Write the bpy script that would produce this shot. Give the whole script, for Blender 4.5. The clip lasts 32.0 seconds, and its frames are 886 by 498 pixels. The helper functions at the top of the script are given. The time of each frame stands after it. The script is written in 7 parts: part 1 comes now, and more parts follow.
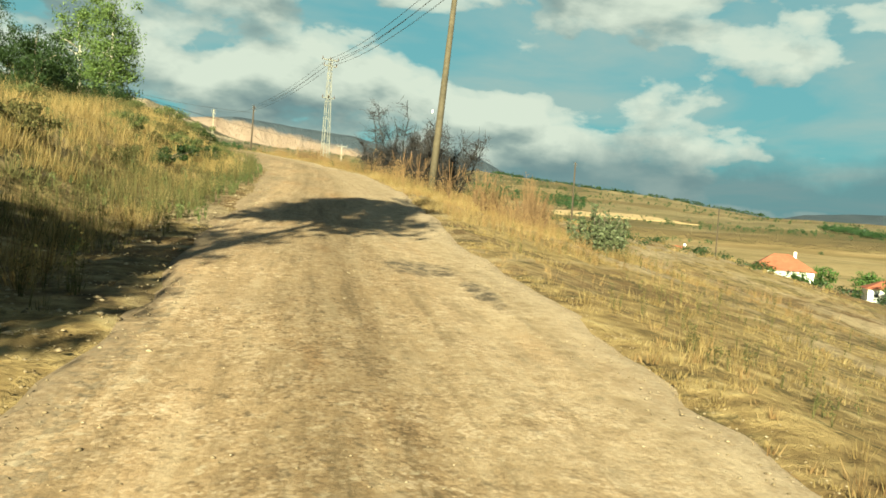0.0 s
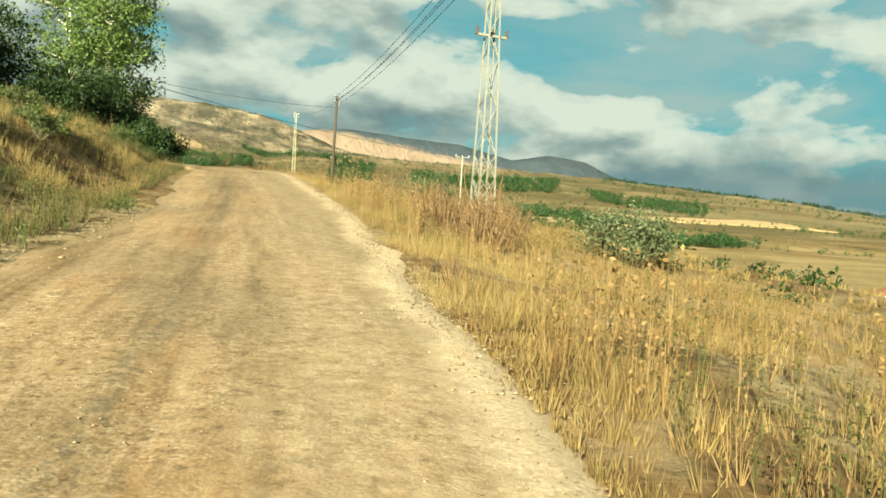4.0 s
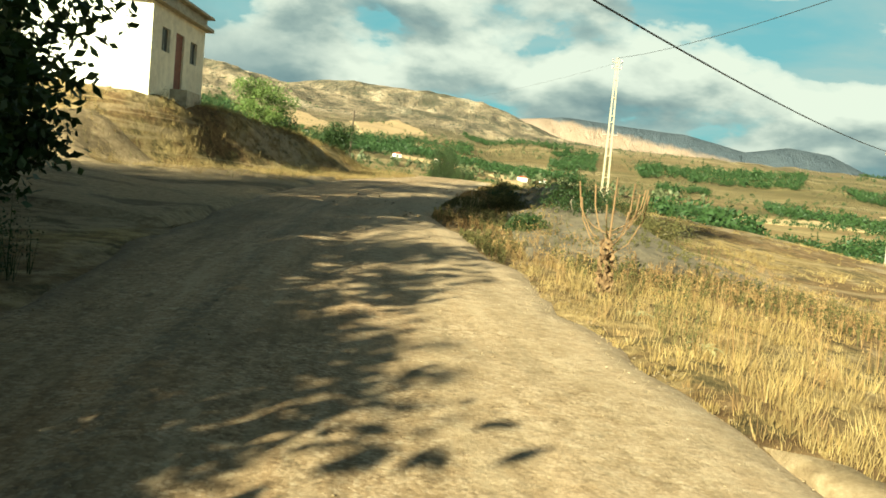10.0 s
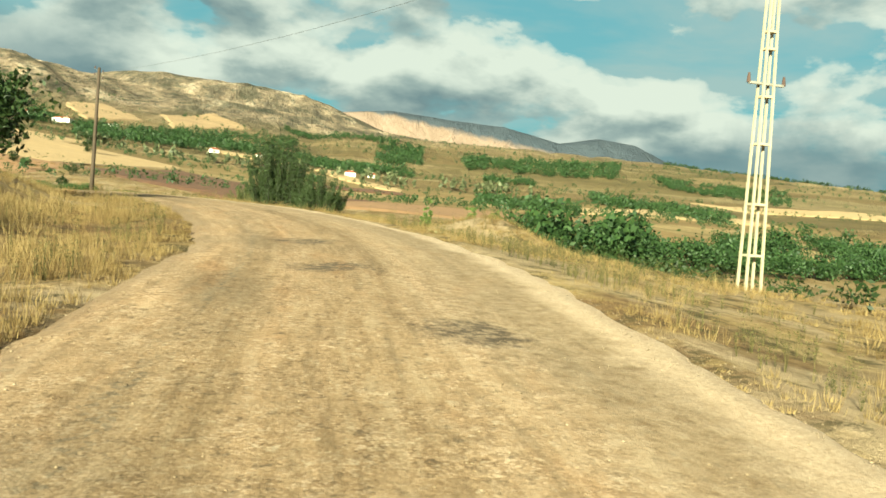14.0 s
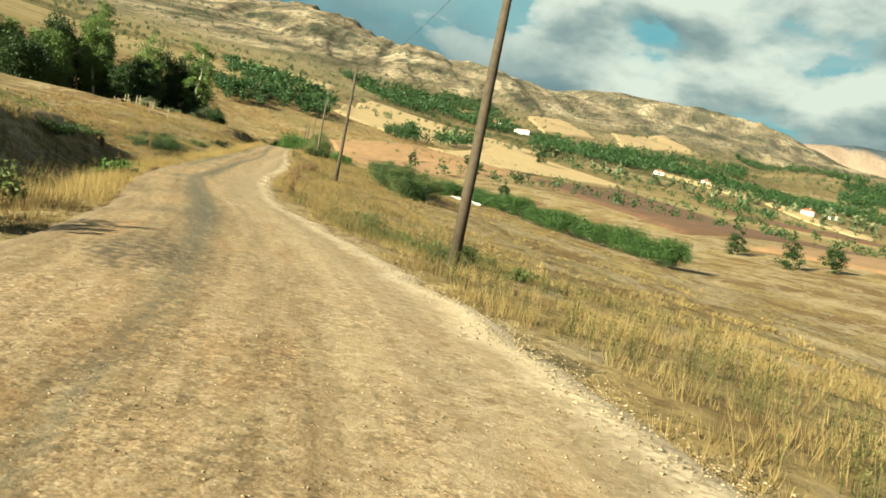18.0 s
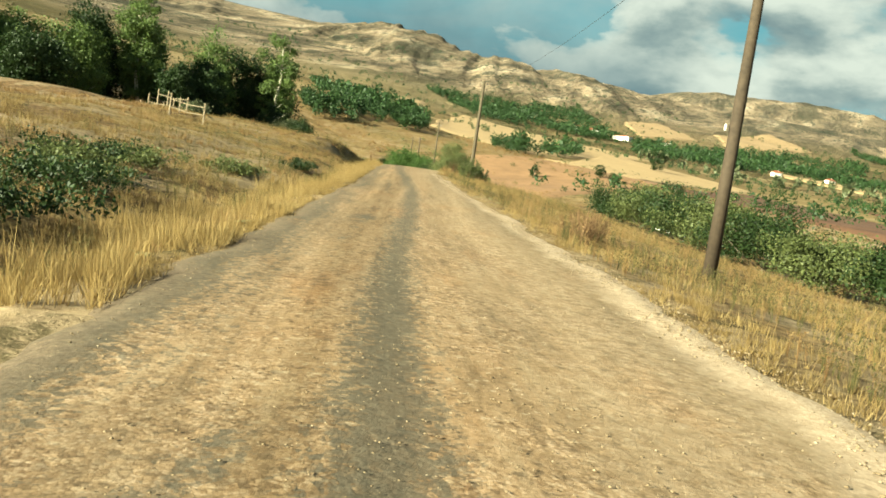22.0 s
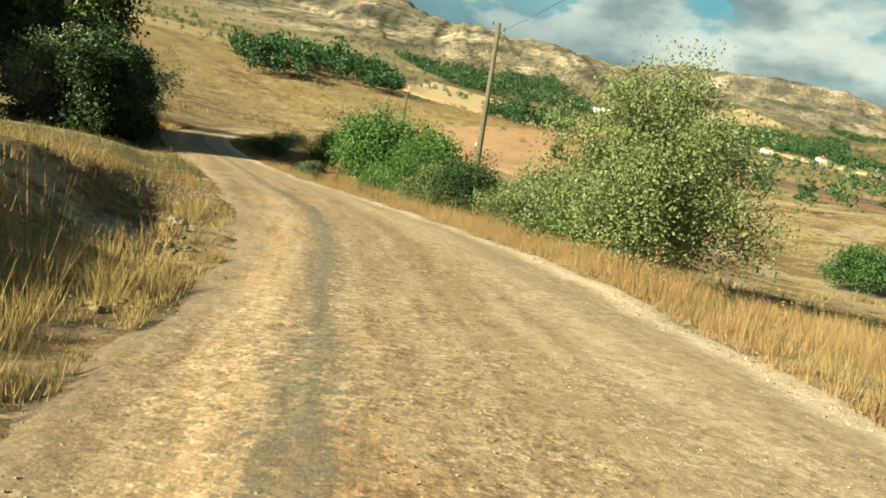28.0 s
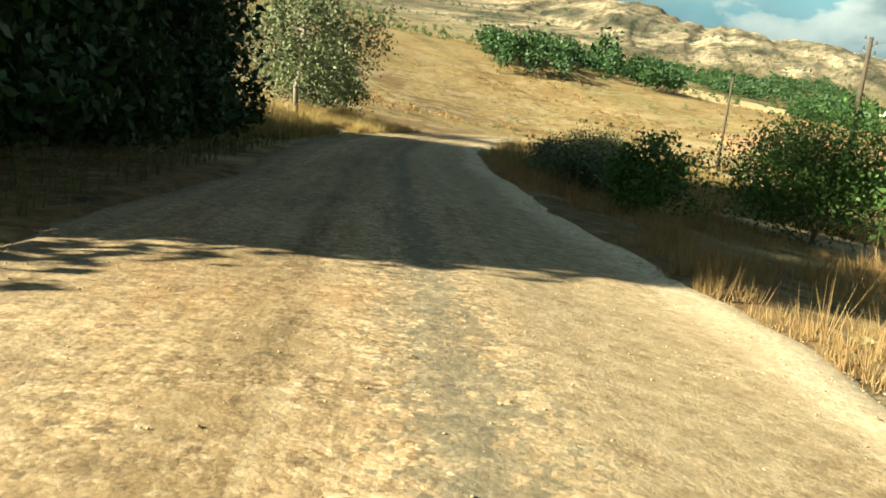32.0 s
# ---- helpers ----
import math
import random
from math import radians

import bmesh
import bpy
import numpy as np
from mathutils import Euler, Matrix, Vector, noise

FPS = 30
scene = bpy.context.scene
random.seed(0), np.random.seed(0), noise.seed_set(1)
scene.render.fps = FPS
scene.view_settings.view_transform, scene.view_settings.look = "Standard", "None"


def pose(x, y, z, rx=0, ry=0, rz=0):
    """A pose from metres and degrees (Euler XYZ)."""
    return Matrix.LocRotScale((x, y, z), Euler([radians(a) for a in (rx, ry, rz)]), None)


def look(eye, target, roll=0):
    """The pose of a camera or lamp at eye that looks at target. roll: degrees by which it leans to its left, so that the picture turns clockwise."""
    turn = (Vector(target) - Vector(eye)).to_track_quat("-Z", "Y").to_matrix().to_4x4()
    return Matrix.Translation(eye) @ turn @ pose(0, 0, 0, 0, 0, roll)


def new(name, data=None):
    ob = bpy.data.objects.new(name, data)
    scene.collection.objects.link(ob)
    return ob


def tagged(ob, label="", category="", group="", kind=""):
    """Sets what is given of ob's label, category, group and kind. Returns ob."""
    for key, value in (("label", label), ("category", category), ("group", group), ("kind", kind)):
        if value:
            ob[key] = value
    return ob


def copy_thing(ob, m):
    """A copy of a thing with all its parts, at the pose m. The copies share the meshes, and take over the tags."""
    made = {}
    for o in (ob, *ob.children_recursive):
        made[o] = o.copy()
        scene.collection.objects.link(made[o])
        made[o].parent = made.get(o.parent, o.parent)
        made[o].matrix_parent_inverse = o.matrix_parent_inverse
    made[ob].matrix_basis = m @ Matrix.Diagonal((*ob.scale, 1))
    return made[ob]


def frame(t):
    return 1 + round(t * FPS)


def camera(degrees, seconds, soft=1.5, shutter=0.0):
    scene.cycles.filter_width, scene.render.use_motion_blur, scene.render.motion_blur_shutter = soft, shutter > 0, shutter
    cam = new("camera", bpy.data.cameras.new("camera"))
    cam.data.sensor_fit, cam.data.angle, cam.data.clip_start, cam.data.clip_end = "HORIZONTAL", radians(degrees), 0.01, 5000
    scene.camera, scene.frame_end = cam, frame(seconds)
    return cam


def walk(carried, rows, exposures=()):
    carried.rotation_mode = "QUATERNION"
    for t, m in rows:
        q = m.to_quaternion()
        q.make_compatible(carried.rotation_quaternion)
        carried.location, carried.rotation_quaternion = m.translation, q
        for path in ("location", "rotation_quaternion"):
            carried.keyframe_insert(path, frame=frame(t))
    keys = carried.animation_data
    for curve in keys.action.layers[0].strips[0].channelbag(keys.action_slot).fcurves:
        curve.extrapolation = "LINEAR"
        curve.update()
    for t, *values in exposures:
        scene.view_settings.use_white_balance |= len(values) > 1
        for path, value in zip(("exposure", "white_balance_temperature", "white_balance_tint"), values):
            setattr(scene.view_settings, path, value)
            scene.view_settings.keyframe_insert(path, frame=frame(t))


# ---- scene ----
cam = camera(58.20, 32.0, soft=1.7)
PATH = [
    (0.0, pose(0.000, 0.000, 0.000, 88.167, -3.841, -20.628)),
    (0.5, pose(1.006, 5.625, 0.501, 88.742, -4.202, -20.108)),
    (1.0, pose(2.084, 11.321, 1.039, 89.304, -4.974, -19.727)),
    (1.5, pose(3.250, 17.078, 1.634, 89.817, -4.969, -19.359)),
    (2.0, pose(4.525, 22.970, 2.257, 90.311, -4.976, -19.124)),
    (2.5, pose(5.480, 28.704, 2.820, 90.150, -4.569, -18.912)),
    (3.0, pose(6.436, 34.265, 3.319, 88.896, -4.278, -17.233)),
    (3.5, pose(7.191, 39.744, 3.762, 88.278, -3.817, -15.088)),
    (4.0, pose(7.735, 45.185, 4.174, 88.251, -3.201, -12.954)),
    (4.5, pose(8.073, 50.622, 4.580, 88.616, -2.822, -10.784)),
    (5.0, pose(7.898, 56.086, 4.997, 88.788, -3.559, -8.026)),
    (5.5, pose(7.937, 61.609, 5.450, 88.923, -4.633, -5.686)),
    (6.0, pose(7.766, 67.191, 5.936, 89.059, -4.670, -4.047)),
    (6.5, pose(7.502, 72.899, 6.462, 89.151, -4.840, -3.357)),
    (7.0, pose(7.270, 78.649, 6.975, 88.634, -4.949, -3.130)),
    (7.5, pose(6.963, 84.366, 7.425, 88.086, -5.049, -2.546)),
    (8.0, pose(6.505, 90.007, 7.811, 87.639, -5.706, -1.704)),
    (8.5, pose(5.949, 95.516, 8.127, 87.312, -5.942, -0.699)),
    (9.0, pose(4.902, 100.823, 8.404, 86.949, -5.786, 0.260)),
    (9.5, pose(4.006, 106.047, 8.662, 86.646, -5.565, 1.508)),
    (10.0, pose(3.084, 111.119, 8.906, 86.359, -5.147, 2.376)),
    (10.5, pose(2.277, 116.005, 9.151, 85.957, -4.709, 3.099)),
    (11.0, pose(1.482, 120.800, 9.389, 85.873, -3.491, 3.329)),
    (11.5, pose(0.833, 125.634, 9.624, 85.769, -3.402, 2.437)),
    (12.0, pose(0.607, 130.674, 9.865, 85.246, -1.670, -1.136)),
    (12.5, pose(0.403, 135.764, 10.127, 86.087, -0.780, -4.550)),
    (13.0, pose(0.468, 140.978, 10.427, 86.928, -1.413, -7.612)),
    (13.5, pose(0.627, 146.175, 10.732, 87.431, -2.256, -10.141)),
    (14.0, pose(0.713, 151.160, 10.976, 86.879, -3.627, -10.155)),
    (14.5, pose(0.778, 155.966, 11.172, 86.382, -4.964, -9.614)),
    (15.0, pose(0.802, 160.617, 11.338, 86.352, -6.116, -9.122)),
    (15.5, pose(0.764, 165.124, 11.483, 86.830, -7.115, -7.968)),
    (16.0, pose(0.363, 169.473, 11.603, 86.421, -7.970, -4.165)),
    (16.5, pose(-0.594, 173.795, 11.703, 86.252, -9.166, 1.553)),
    (17.0, pose(-1.977, 178.279, 11.815, 85.699, -9.499, 8.105)),
    (17.5, pose(-3.937, 182.788, 11.907, 85.130, -9.913, 14.823)),
    (18.0, pose(-6.395, 187.329, 11.957, 84.708, -10.209, 20.699)),
    (18.5, pose(-9.135, 192.008, 11.906, 83.985, -9.560, 25.769)),
    (19.0, pose(-12.241, 196.751, 11.793, 83.262, -8.785, 30.226)),
    (19.5, pose(-15.840, 201.380, 11.629, 82.901, -7.874, 33.336)),
    (20.0, pose(-19.616, 206.028, 11.472, 82.701, -5.778, 35.289)),
    (20.5, pose(-23.333, 210.616, 11.381, 83.631, -4.448, 34.676)),
    (21.0, pose(-26.881, 215.205, 11.364, 84.376, -5.330, 32.780)),
    (21.5, pose(-30.349, 220.078, 11.438, 84.747, -6.782, 29.885)),
    (22.0, pose(-33.696, 225.201, 11.467, 84.760, -7.361, 27.046)),
    (22.5, pose(-37.062, 230.443, 11.471, 84.882, -6.888, 24.577)),
    (23.0, pose(-40.218, 235.765, 11.571, 85.069, -6.918, 22.519)),
    (23.5, pose(-43.403, 241.034, 11.746, 85.289, -8.074, 21.143)),
    (24.0, pose(-46.261, 246.486, 11.965, 85.299, -8.187, 20.047)),
    (24.5, pose(-49.138, 251.790, 12.212, 85.178, -7.948, 19.421)),
    (25.0, pose(-52.130, 257.050, 12.468, 84.893, -8.389, 19.758)),
    (25.5, pose(-55.172, 262.488, 12.748, 84.696, -7.625, 20.969)),
    (26.0, pose(-58.159, 267.980, 13.035, 84.019, -6.784, 23.066)),
    (26.5, pose(-61.499, 272.996, 13.110, 83.717, -6.222, 24.854)),
    (27.0, pose(-64.532, 277.941, 13.080, 83.442, -6.320, 24.653)),
    (27.5, pose(-67.459, 282.762, 12.991, 83.078, -6.988, 24.286)),
    (28.0, pose(-70.328, 287.490, 12.872, 83.020, -8.084, 24.581)),
    (28.5, pose(-73.211, 292.137, 12.742, 83.498, -9.291, 25.397)),
    (29.0, pose(-76.203, 296.694, 12.603, 83.571, -9.934, 25.644)),
    (29.5, pose(-79.338, 300.984, 12.475, 83.551, -9.998, 26.418)),
    (30.0, pose(-82.380, 305.038, 12.356, 83.426, -8.940, 29.022)),
    (30.5, pose(-85.985, 308.801, 12.245, 83.302, -8.656, 32.751)),
    (31.0, pose(-89.606, 312.513, 12.117, 82.694, -7.612, 36.220)),
    (31.5, pose(-93.259, 316.098, 11.957, 82.177, -7.479, 39.361)),
    (32.0, pose(-96.879, 319.567, 11.773, 81.730, -7.106, 41.796)),
]
EXPOSURES = ((0.0, 2.03, 6150, -15), (6.0, 2.05, 6150, -15), (9.5, 2.10, 6150, -15), (11.0, 2.75, 6200, -14), (12.0, 2.55, 6200, -14), (13.0, 2.28, 6150, -14), (15.0, 2.12, 6050, -13), (19.0, 2.12, 6050, -12), (30.0, 2.12, 6050, -12), (31.0, 2.32, 6050, -12), (32.0, 2.55, 6050, -12))
walk(cam, PATH, EXPOSURES)

ROAD_XY = [(-6.35, -35.44), (-4.23, -23.62), (-2.12, -11.81), (0.00, 0.00), (2.18, 11.80), (4.63, 23.55), (6.61, 35.38), (7.91, 47.31), (7.93, 59.30), (7.58, 71.29), (7.03, 83.28), (5.99, 95.23), (3.83, 107.04), (1.79, 118.86), (0.60, 130.79), (0.52, 142.78), (0.77, 154.78), (0.66, 166.77), (-2.03, 178.43), (-7.42, 189.13), (-14.04, 199.13), (-21.59, 208.46), (-28.89, 217.98), (-35.51, 227.99), (-41.74, 238.24), (-47.49, 248.77), (-53.36, 259.24), (-59.25, 269.68), (-65.67, 279.82), (-71.91, 290.07), (-78.62, 300.01), (-86.34, 309.17), (-94.85, 317.63), (-103.46, 325.99), (-111.92, 334.50), (-119.61, 343.71), (-126.29, 353.68), (-132.44, 363.98), (-138.23, 374.49), (-144.02, 385.00), (-149.81, 395.51)]
ROAD_Z = [-4.41, -3.36, -2.30, -1.24, -0.13, 1.03, 2.12, 3.08, 4.04, 5.06, 6.03, 6.82, 7.46, 8.04, 8.64, 9.27, 9.83, 10.25, 10.53, 10.61, 10.45, 10.24, 10.17, 10.25, 10.46, 10.84, 11.33, 11.70, 11.75, 11.54, 11.26, 10.96, 10.78, 10.87, 11.11, 11.35, 11.59, 11.83, 12.07, 12.31, 12.55]
# ---- lie of the land: the road's line, its edges, and the heights round it ----


def spline(knots, n):
    k = np.array(knots, float).reshape(len(knots), -1)
    k = np.vstack([2 * k[0] - k[1], k, 2 * k[-1] - k[-2]])
    t = np.linspace(0, len(knots) - 1, n)
    i = np.minimum(t.astype(int), len(knots) - 2)
    u = (t - i)[:, None]
    a, b, c, d = k[i], k[i + 1], k[i + 2], k[i + 3]
    return 0.5 * (2 * b + (c - a) * u + (2 * a - 5 * b + 4 * c - d) * u * u + (3 * b - a - 3 * c + d) * u ** 3)


ROAD_N = (len(ROAD_XY) - 1) * 24 + 1
LINE = spline(ROAD_XY, ROAD_N)
LINE_Z = spline(ROAD_Z, ROAD_N)[:, 0]
LINE_S = np.concatenate([[0], np.cumsum(np.hypot(*np.diff(LINE, axis=0).T))]) - 36.0
TANG = np.gradient(LINE, axis=0)
TANG /= np.linalg.norm(TANG, axis=1)[:, None]

# right and left edge of the carriageway against the distance along it
EDGE_R = ((-40, 2.2), (8, 2.3), (20, 2.5), (30, 2.1), (40, 1.1), (52, 1.4), (62, 1.9), (80, 2.2), (100, 2.6), (112, 2.4), (122, 2.1), (129, 1.5), (137, 2.1), (150, 2.8),
          (165, 3.2), (178, 3.1), (190, 2.9), (200, 2.2), (210, 1.6), (220, 2.1), (232, 2.8), (246, 3.6), (257, 3.5), (268, 2.6), (281, 1.9), (290, 2.4), (305, 3.4), (320, 4.2), (331, 3.5), (343, 2.8), (356, 2.6), (420, 2.6))
EDGE_L = ((-40, -1.2), (10, -1.2), (25, -1.4), (38, -2.2), (50, -3.0), (60, -2.3), (74, -2.5), (84, -2.4), (92, -1.8), (105, -2.2), (118, -2.2), (140, -3.2), (147, -2.9), (155, -2.1), (165, -1.9),
          (180, -2.4), (200, -2.7), (222, -2.6), (234, -2.0), (250, -1.6), (285, -1.5), (306, -1.5), (318, -1.1), (330, -1.8), (345, -2.0), (360, -2.3), (420, -2.6))
# left side: height of the bank, width over which it rises, slope behind it, depth of the ditch
BANK_H = ((-40, 1.45), (26, 1.45), (44, 1.75), (56, 1.7), (70, 1.75), (79, 1.5), (83, 0.8), (85.5, 0.10), (96, 0.10), (99, 0.45), (112, 0.6), (120, 0.15), (136.3, 0.15), (138.2, 1.4), (141, 2.6), (147, 2.3), (157, 1.75), (165, 1.35), (173, 0.8), (184, 0.4),
          (200, 0.7), (214, 1.2), (228, 1.2), (240, 0.6), (262, 0.4), (288, 0.6), (297, 1.25), (310, 1.25), (322, 0.8), (332, 0.35), (350, 0.4), (372, 0.3), (420, 0.5))
BANK_W = ((-40, 4.5), (60, 4.5), (80, 3), (136, 3), (139, 2.0), (143, 1.8), (150, 2.8), (156, 3.0), (166, 2.8), (174, 2.4), (182, 2.2), (200, 3), (214, 1.8), (230, 1.8), (245, 6), (280, 6), (292, 2.2), (300, 1.8), (330, 1.8), (345, 4), (420, 6))
BANK_S = ((-40, 0.6), (130, 0.6), (136, 5.6), (138, 6.0), (141, 5.2), (144.5, 4.4), (147.5, 3.4), (150, 3.2), (156, 3.3), (172, 3.2), (182, 1.8), (200, 2.5), (214, 3.0), (232, 3.0), (240, 4.0), (285, 2.0), (296, 1.8), (330, 1.2), (345, 0.6), (420, 0.6))
BANK_G = ((-40, 0.05), (60, 0.05), (90, 0.02), (136, 0.02), (160, 0.03), (185, 0.07), (205, 0.09), (250, 0.08), (285, 0.07), (300, 0.05), (335, 0.04), (375, 0.05), (420, 0.12))
DITCH = ((-40, 0.1), (60, 0.1), (80, 0), (140, 0), (150, 0.15), (175, 0.1), (200, 0.2), (215, 0.45), (292, 0.45), (302, 0.15), (420, 0.1))
DROP_R = ((-40, 0.24), (18, 0.23), (36, 0.20), (50, 0.14), (70, 0.12), (112, 0.19), (124, 0.12), (150, 0.10), (175, 0.12), (190, 0.10), (208, 0.13), (250, 0.11), (300, 0.15), (330, 0.11), (360, 0.10), (420, 0.06))


def table(pairs, s):
    a = np.array(pairs)
    return np.interp(s, a[:, 0], a[:, 1])


def smooth(a, b, x):
    t = np.clip((x - a) / (b - a), 0, 1)
    return t * t * (3 - 2 * t)


def hashed(ix, iy, seed):
    h = (ix.astype(np.int64) * 374761393 + iy.astype(np.int64) * 668265263 + seed * 974634533) & 0xFFFFFFFF
    h = ((h ^ (h >> 13)) * 1274126177) & 0xFFFFFFFF
    return ((h ^ (h >> 16)) & 0xFFFFFF) / float(0xFFFFFF)


def grain(x, y, seed=0):
    ix, iy = np.floor(x), np.floor(y)
    fx, fy = x - ix, y - iy
    fx, fy = fx * fx * (3 - 2 * fx), fy * fy * (3 - 2 * fy)
    a, b = hashed(ix, iy, seed), hashed(ix + 1, iy, seed)
    c, d = hashed(ix, iy + 1, seed), hashed(ix + 1, iy + 1, seed)
    return (a + (b - a) * fx) * (1 - fy) + (c + (d - c) * fx) * fy - 0.5


def fbm(x, y, octaves, seed=0):
    z = 0
    for o in range(octaves):
        z = z + grain(x * 2 ** o, y * 2 ** o, seed + o) / 2 ** o
    return z


def along(x, y):
    """Distance along the road, distance to its right, and the nearest index of its line."""
    x, y = np.atleast_1d(x).astype(float), np.atleast_1d(y).astype(float)
    best = np.empty(len(x), int)
    coarse = LINE[::8]
    for i in range(0, len(x), 20000):
        px, py = x[i:i + 20000], y[i:i + 20000]
        j = ((px[:, None] - coarse[:, 0]) ** 2 + (py[:, None] - coarse[:, 1]) ** 2).argmin(1) * 8
        cand = np.clip(j[:, None] + np.arange(-8, 9), 0, ROAD_N - 1)
        d = (px[:, None] - LINE[cand, 0]) ** 2 + (py[:, None] - LINE[cand, 1]) ** 2
        best[i:i + 20000] = cand[np.arange(len(px)), d.argmin(1)]
    ex, ey = x - LINE[best, 0], y - LINE[best, 1]
    t = TANG[best]
    u = ex * t[:, 1] - ey * t[:, 0]
    s = LINE_S[best] + np.clip(ex * t[:, 0] + ey * t[:, 1], -1, 1)
    return s, u, best


PLAIN = ((-180, -0.05), (-120, 0.02), (-90, 0.10), (-60, 0.10), (-45, 0.068), (-33, 0.052), (-27, 0.036), (-20, 0.024), (-13, 0.014), (-7, 0.002), (3, -0.004), (16, -0.006), (30, -0.006), (39, -0.016), (46, -0.03), (60, -0.035), (90, -0.045), (112, -0.065), (140, -0.072), (180, -0.055))
RISE = ((-180, 0), (-120, 0), (-90, 2.5e-5), (-45, 4.2e-5), (-7, 4.6e-5), (10, 3.4e-5), (30, 2.6e-5), (60, 2.2e-5), (90, 1e-5), (140, 0), (180, 0))
# hills: distance, half width, and the height angle of the crest against the bearing
RIDGES = (
    (2700, 1150, ((-100, 7), (-70, 8), (-44, 9.2), (-39.5, 8.6), (-35.6, 9.0), (-31.6, 9.7), (-28.5, 9.05), (-25.6, 8.35), (-20.3, 7.9), (-16.2, 7.4), (-13, 6.6), (-9, 5.4), (-4, 3))),
    (3400, 1000, ((-26, 3), (-18, 6.2), (-14.5, 7.05), (-11, 7.6), (-7, 7.55), (-3.4, 7.35), (0.2, 7.0), (2, 6.5), (3.4, 5.9), (5.5, 5.1), (9, 4.2), (14, 2))),
    (4300, 500, ((-2, 4), (1, 5.9), (3.3, 6.2), (6.1, 6.5), (10.5, 6.15), (14.6, 5.85), (17, 5.3), (18.6, 4.9), (21.3, 5.38), (23.9, 5.0), (26.2, 3.9), (28, 2.8), (30, 1))),
    (2500, 1100, ((-4, 3), (4, 4.5), (14, 4.3), (26, 3.75), (30, 3.3), (33, 3.05), (39, 2.55), (43.5, 1.9), (46, 1.6), (52, 1.5), (64, 1.0), (80, 0.4))),
    (4300, 500, ((42, 0.5), (45, 1.6), (47, 2.05), (50, 2.25), (56, 2.3), (62, 1.7), (70, 1))),
)


def far_land(x, y):
    dx, dy = x + 20.0, y - 200.0
    r = np.hypot(dx, dy)
    az = np.degrees(np.arctan2(dx, dy))
    far = np.minimum(r, 2500)
    z = 9 + far * (table(PLAIN, az) + table(RISE, az) * far)
    z = z - 7 * np.exp(-((r - 190) / 130) ** 2) * smooth(10, 60, az) * (1 - smooth(120, 170, az))
    z = z - 2 * np.exp(-((r - 120) / 80) ** 2) * smooth(50, 80, az) * (1 - smooth(150, 175, az)) - 4.5 * np.exp(-((x - 78) / 42) ** 2 - ((y - 75) / 50) ** 2)
    z = z + smooth(60, 300, r) * (1.6 * fbm(x / 130, y / 130, 2, 5) + 0.006 * far * fbm(x / 420, y / 420, 2, 9))
    for k, (dist, half, crest) in enumerate(RIDGES):
        c = np.array(crest)
        el = np.interp(az, c[:, 0], c[:, 1], left=0, right=0)
        w = az + 8 * fbm(x / 900, y / 900, 2, 31 + k)
        top = np.tan(np.radians(el)) * dist + 11
        bump = np.exp(-((r - dist) / half) ** 2)
        rough = (fbm(x / 420, y / 420, 5, 40 + k) * 0.065 + fbm(w * 0.9, r / 800, 3, 50 + k) * 0.05) * smooth(dist - 1.6 * half, dist - 0.7 * half, r)
        h = top * bump * (1 + rough * (1 - 0.86 * np.exp(-((r - dist) / 170) ** 2)))
        k = smooth(500, 900, r)
        z = np.maximum(z, h * k - 60 * (1 - k))
    return z


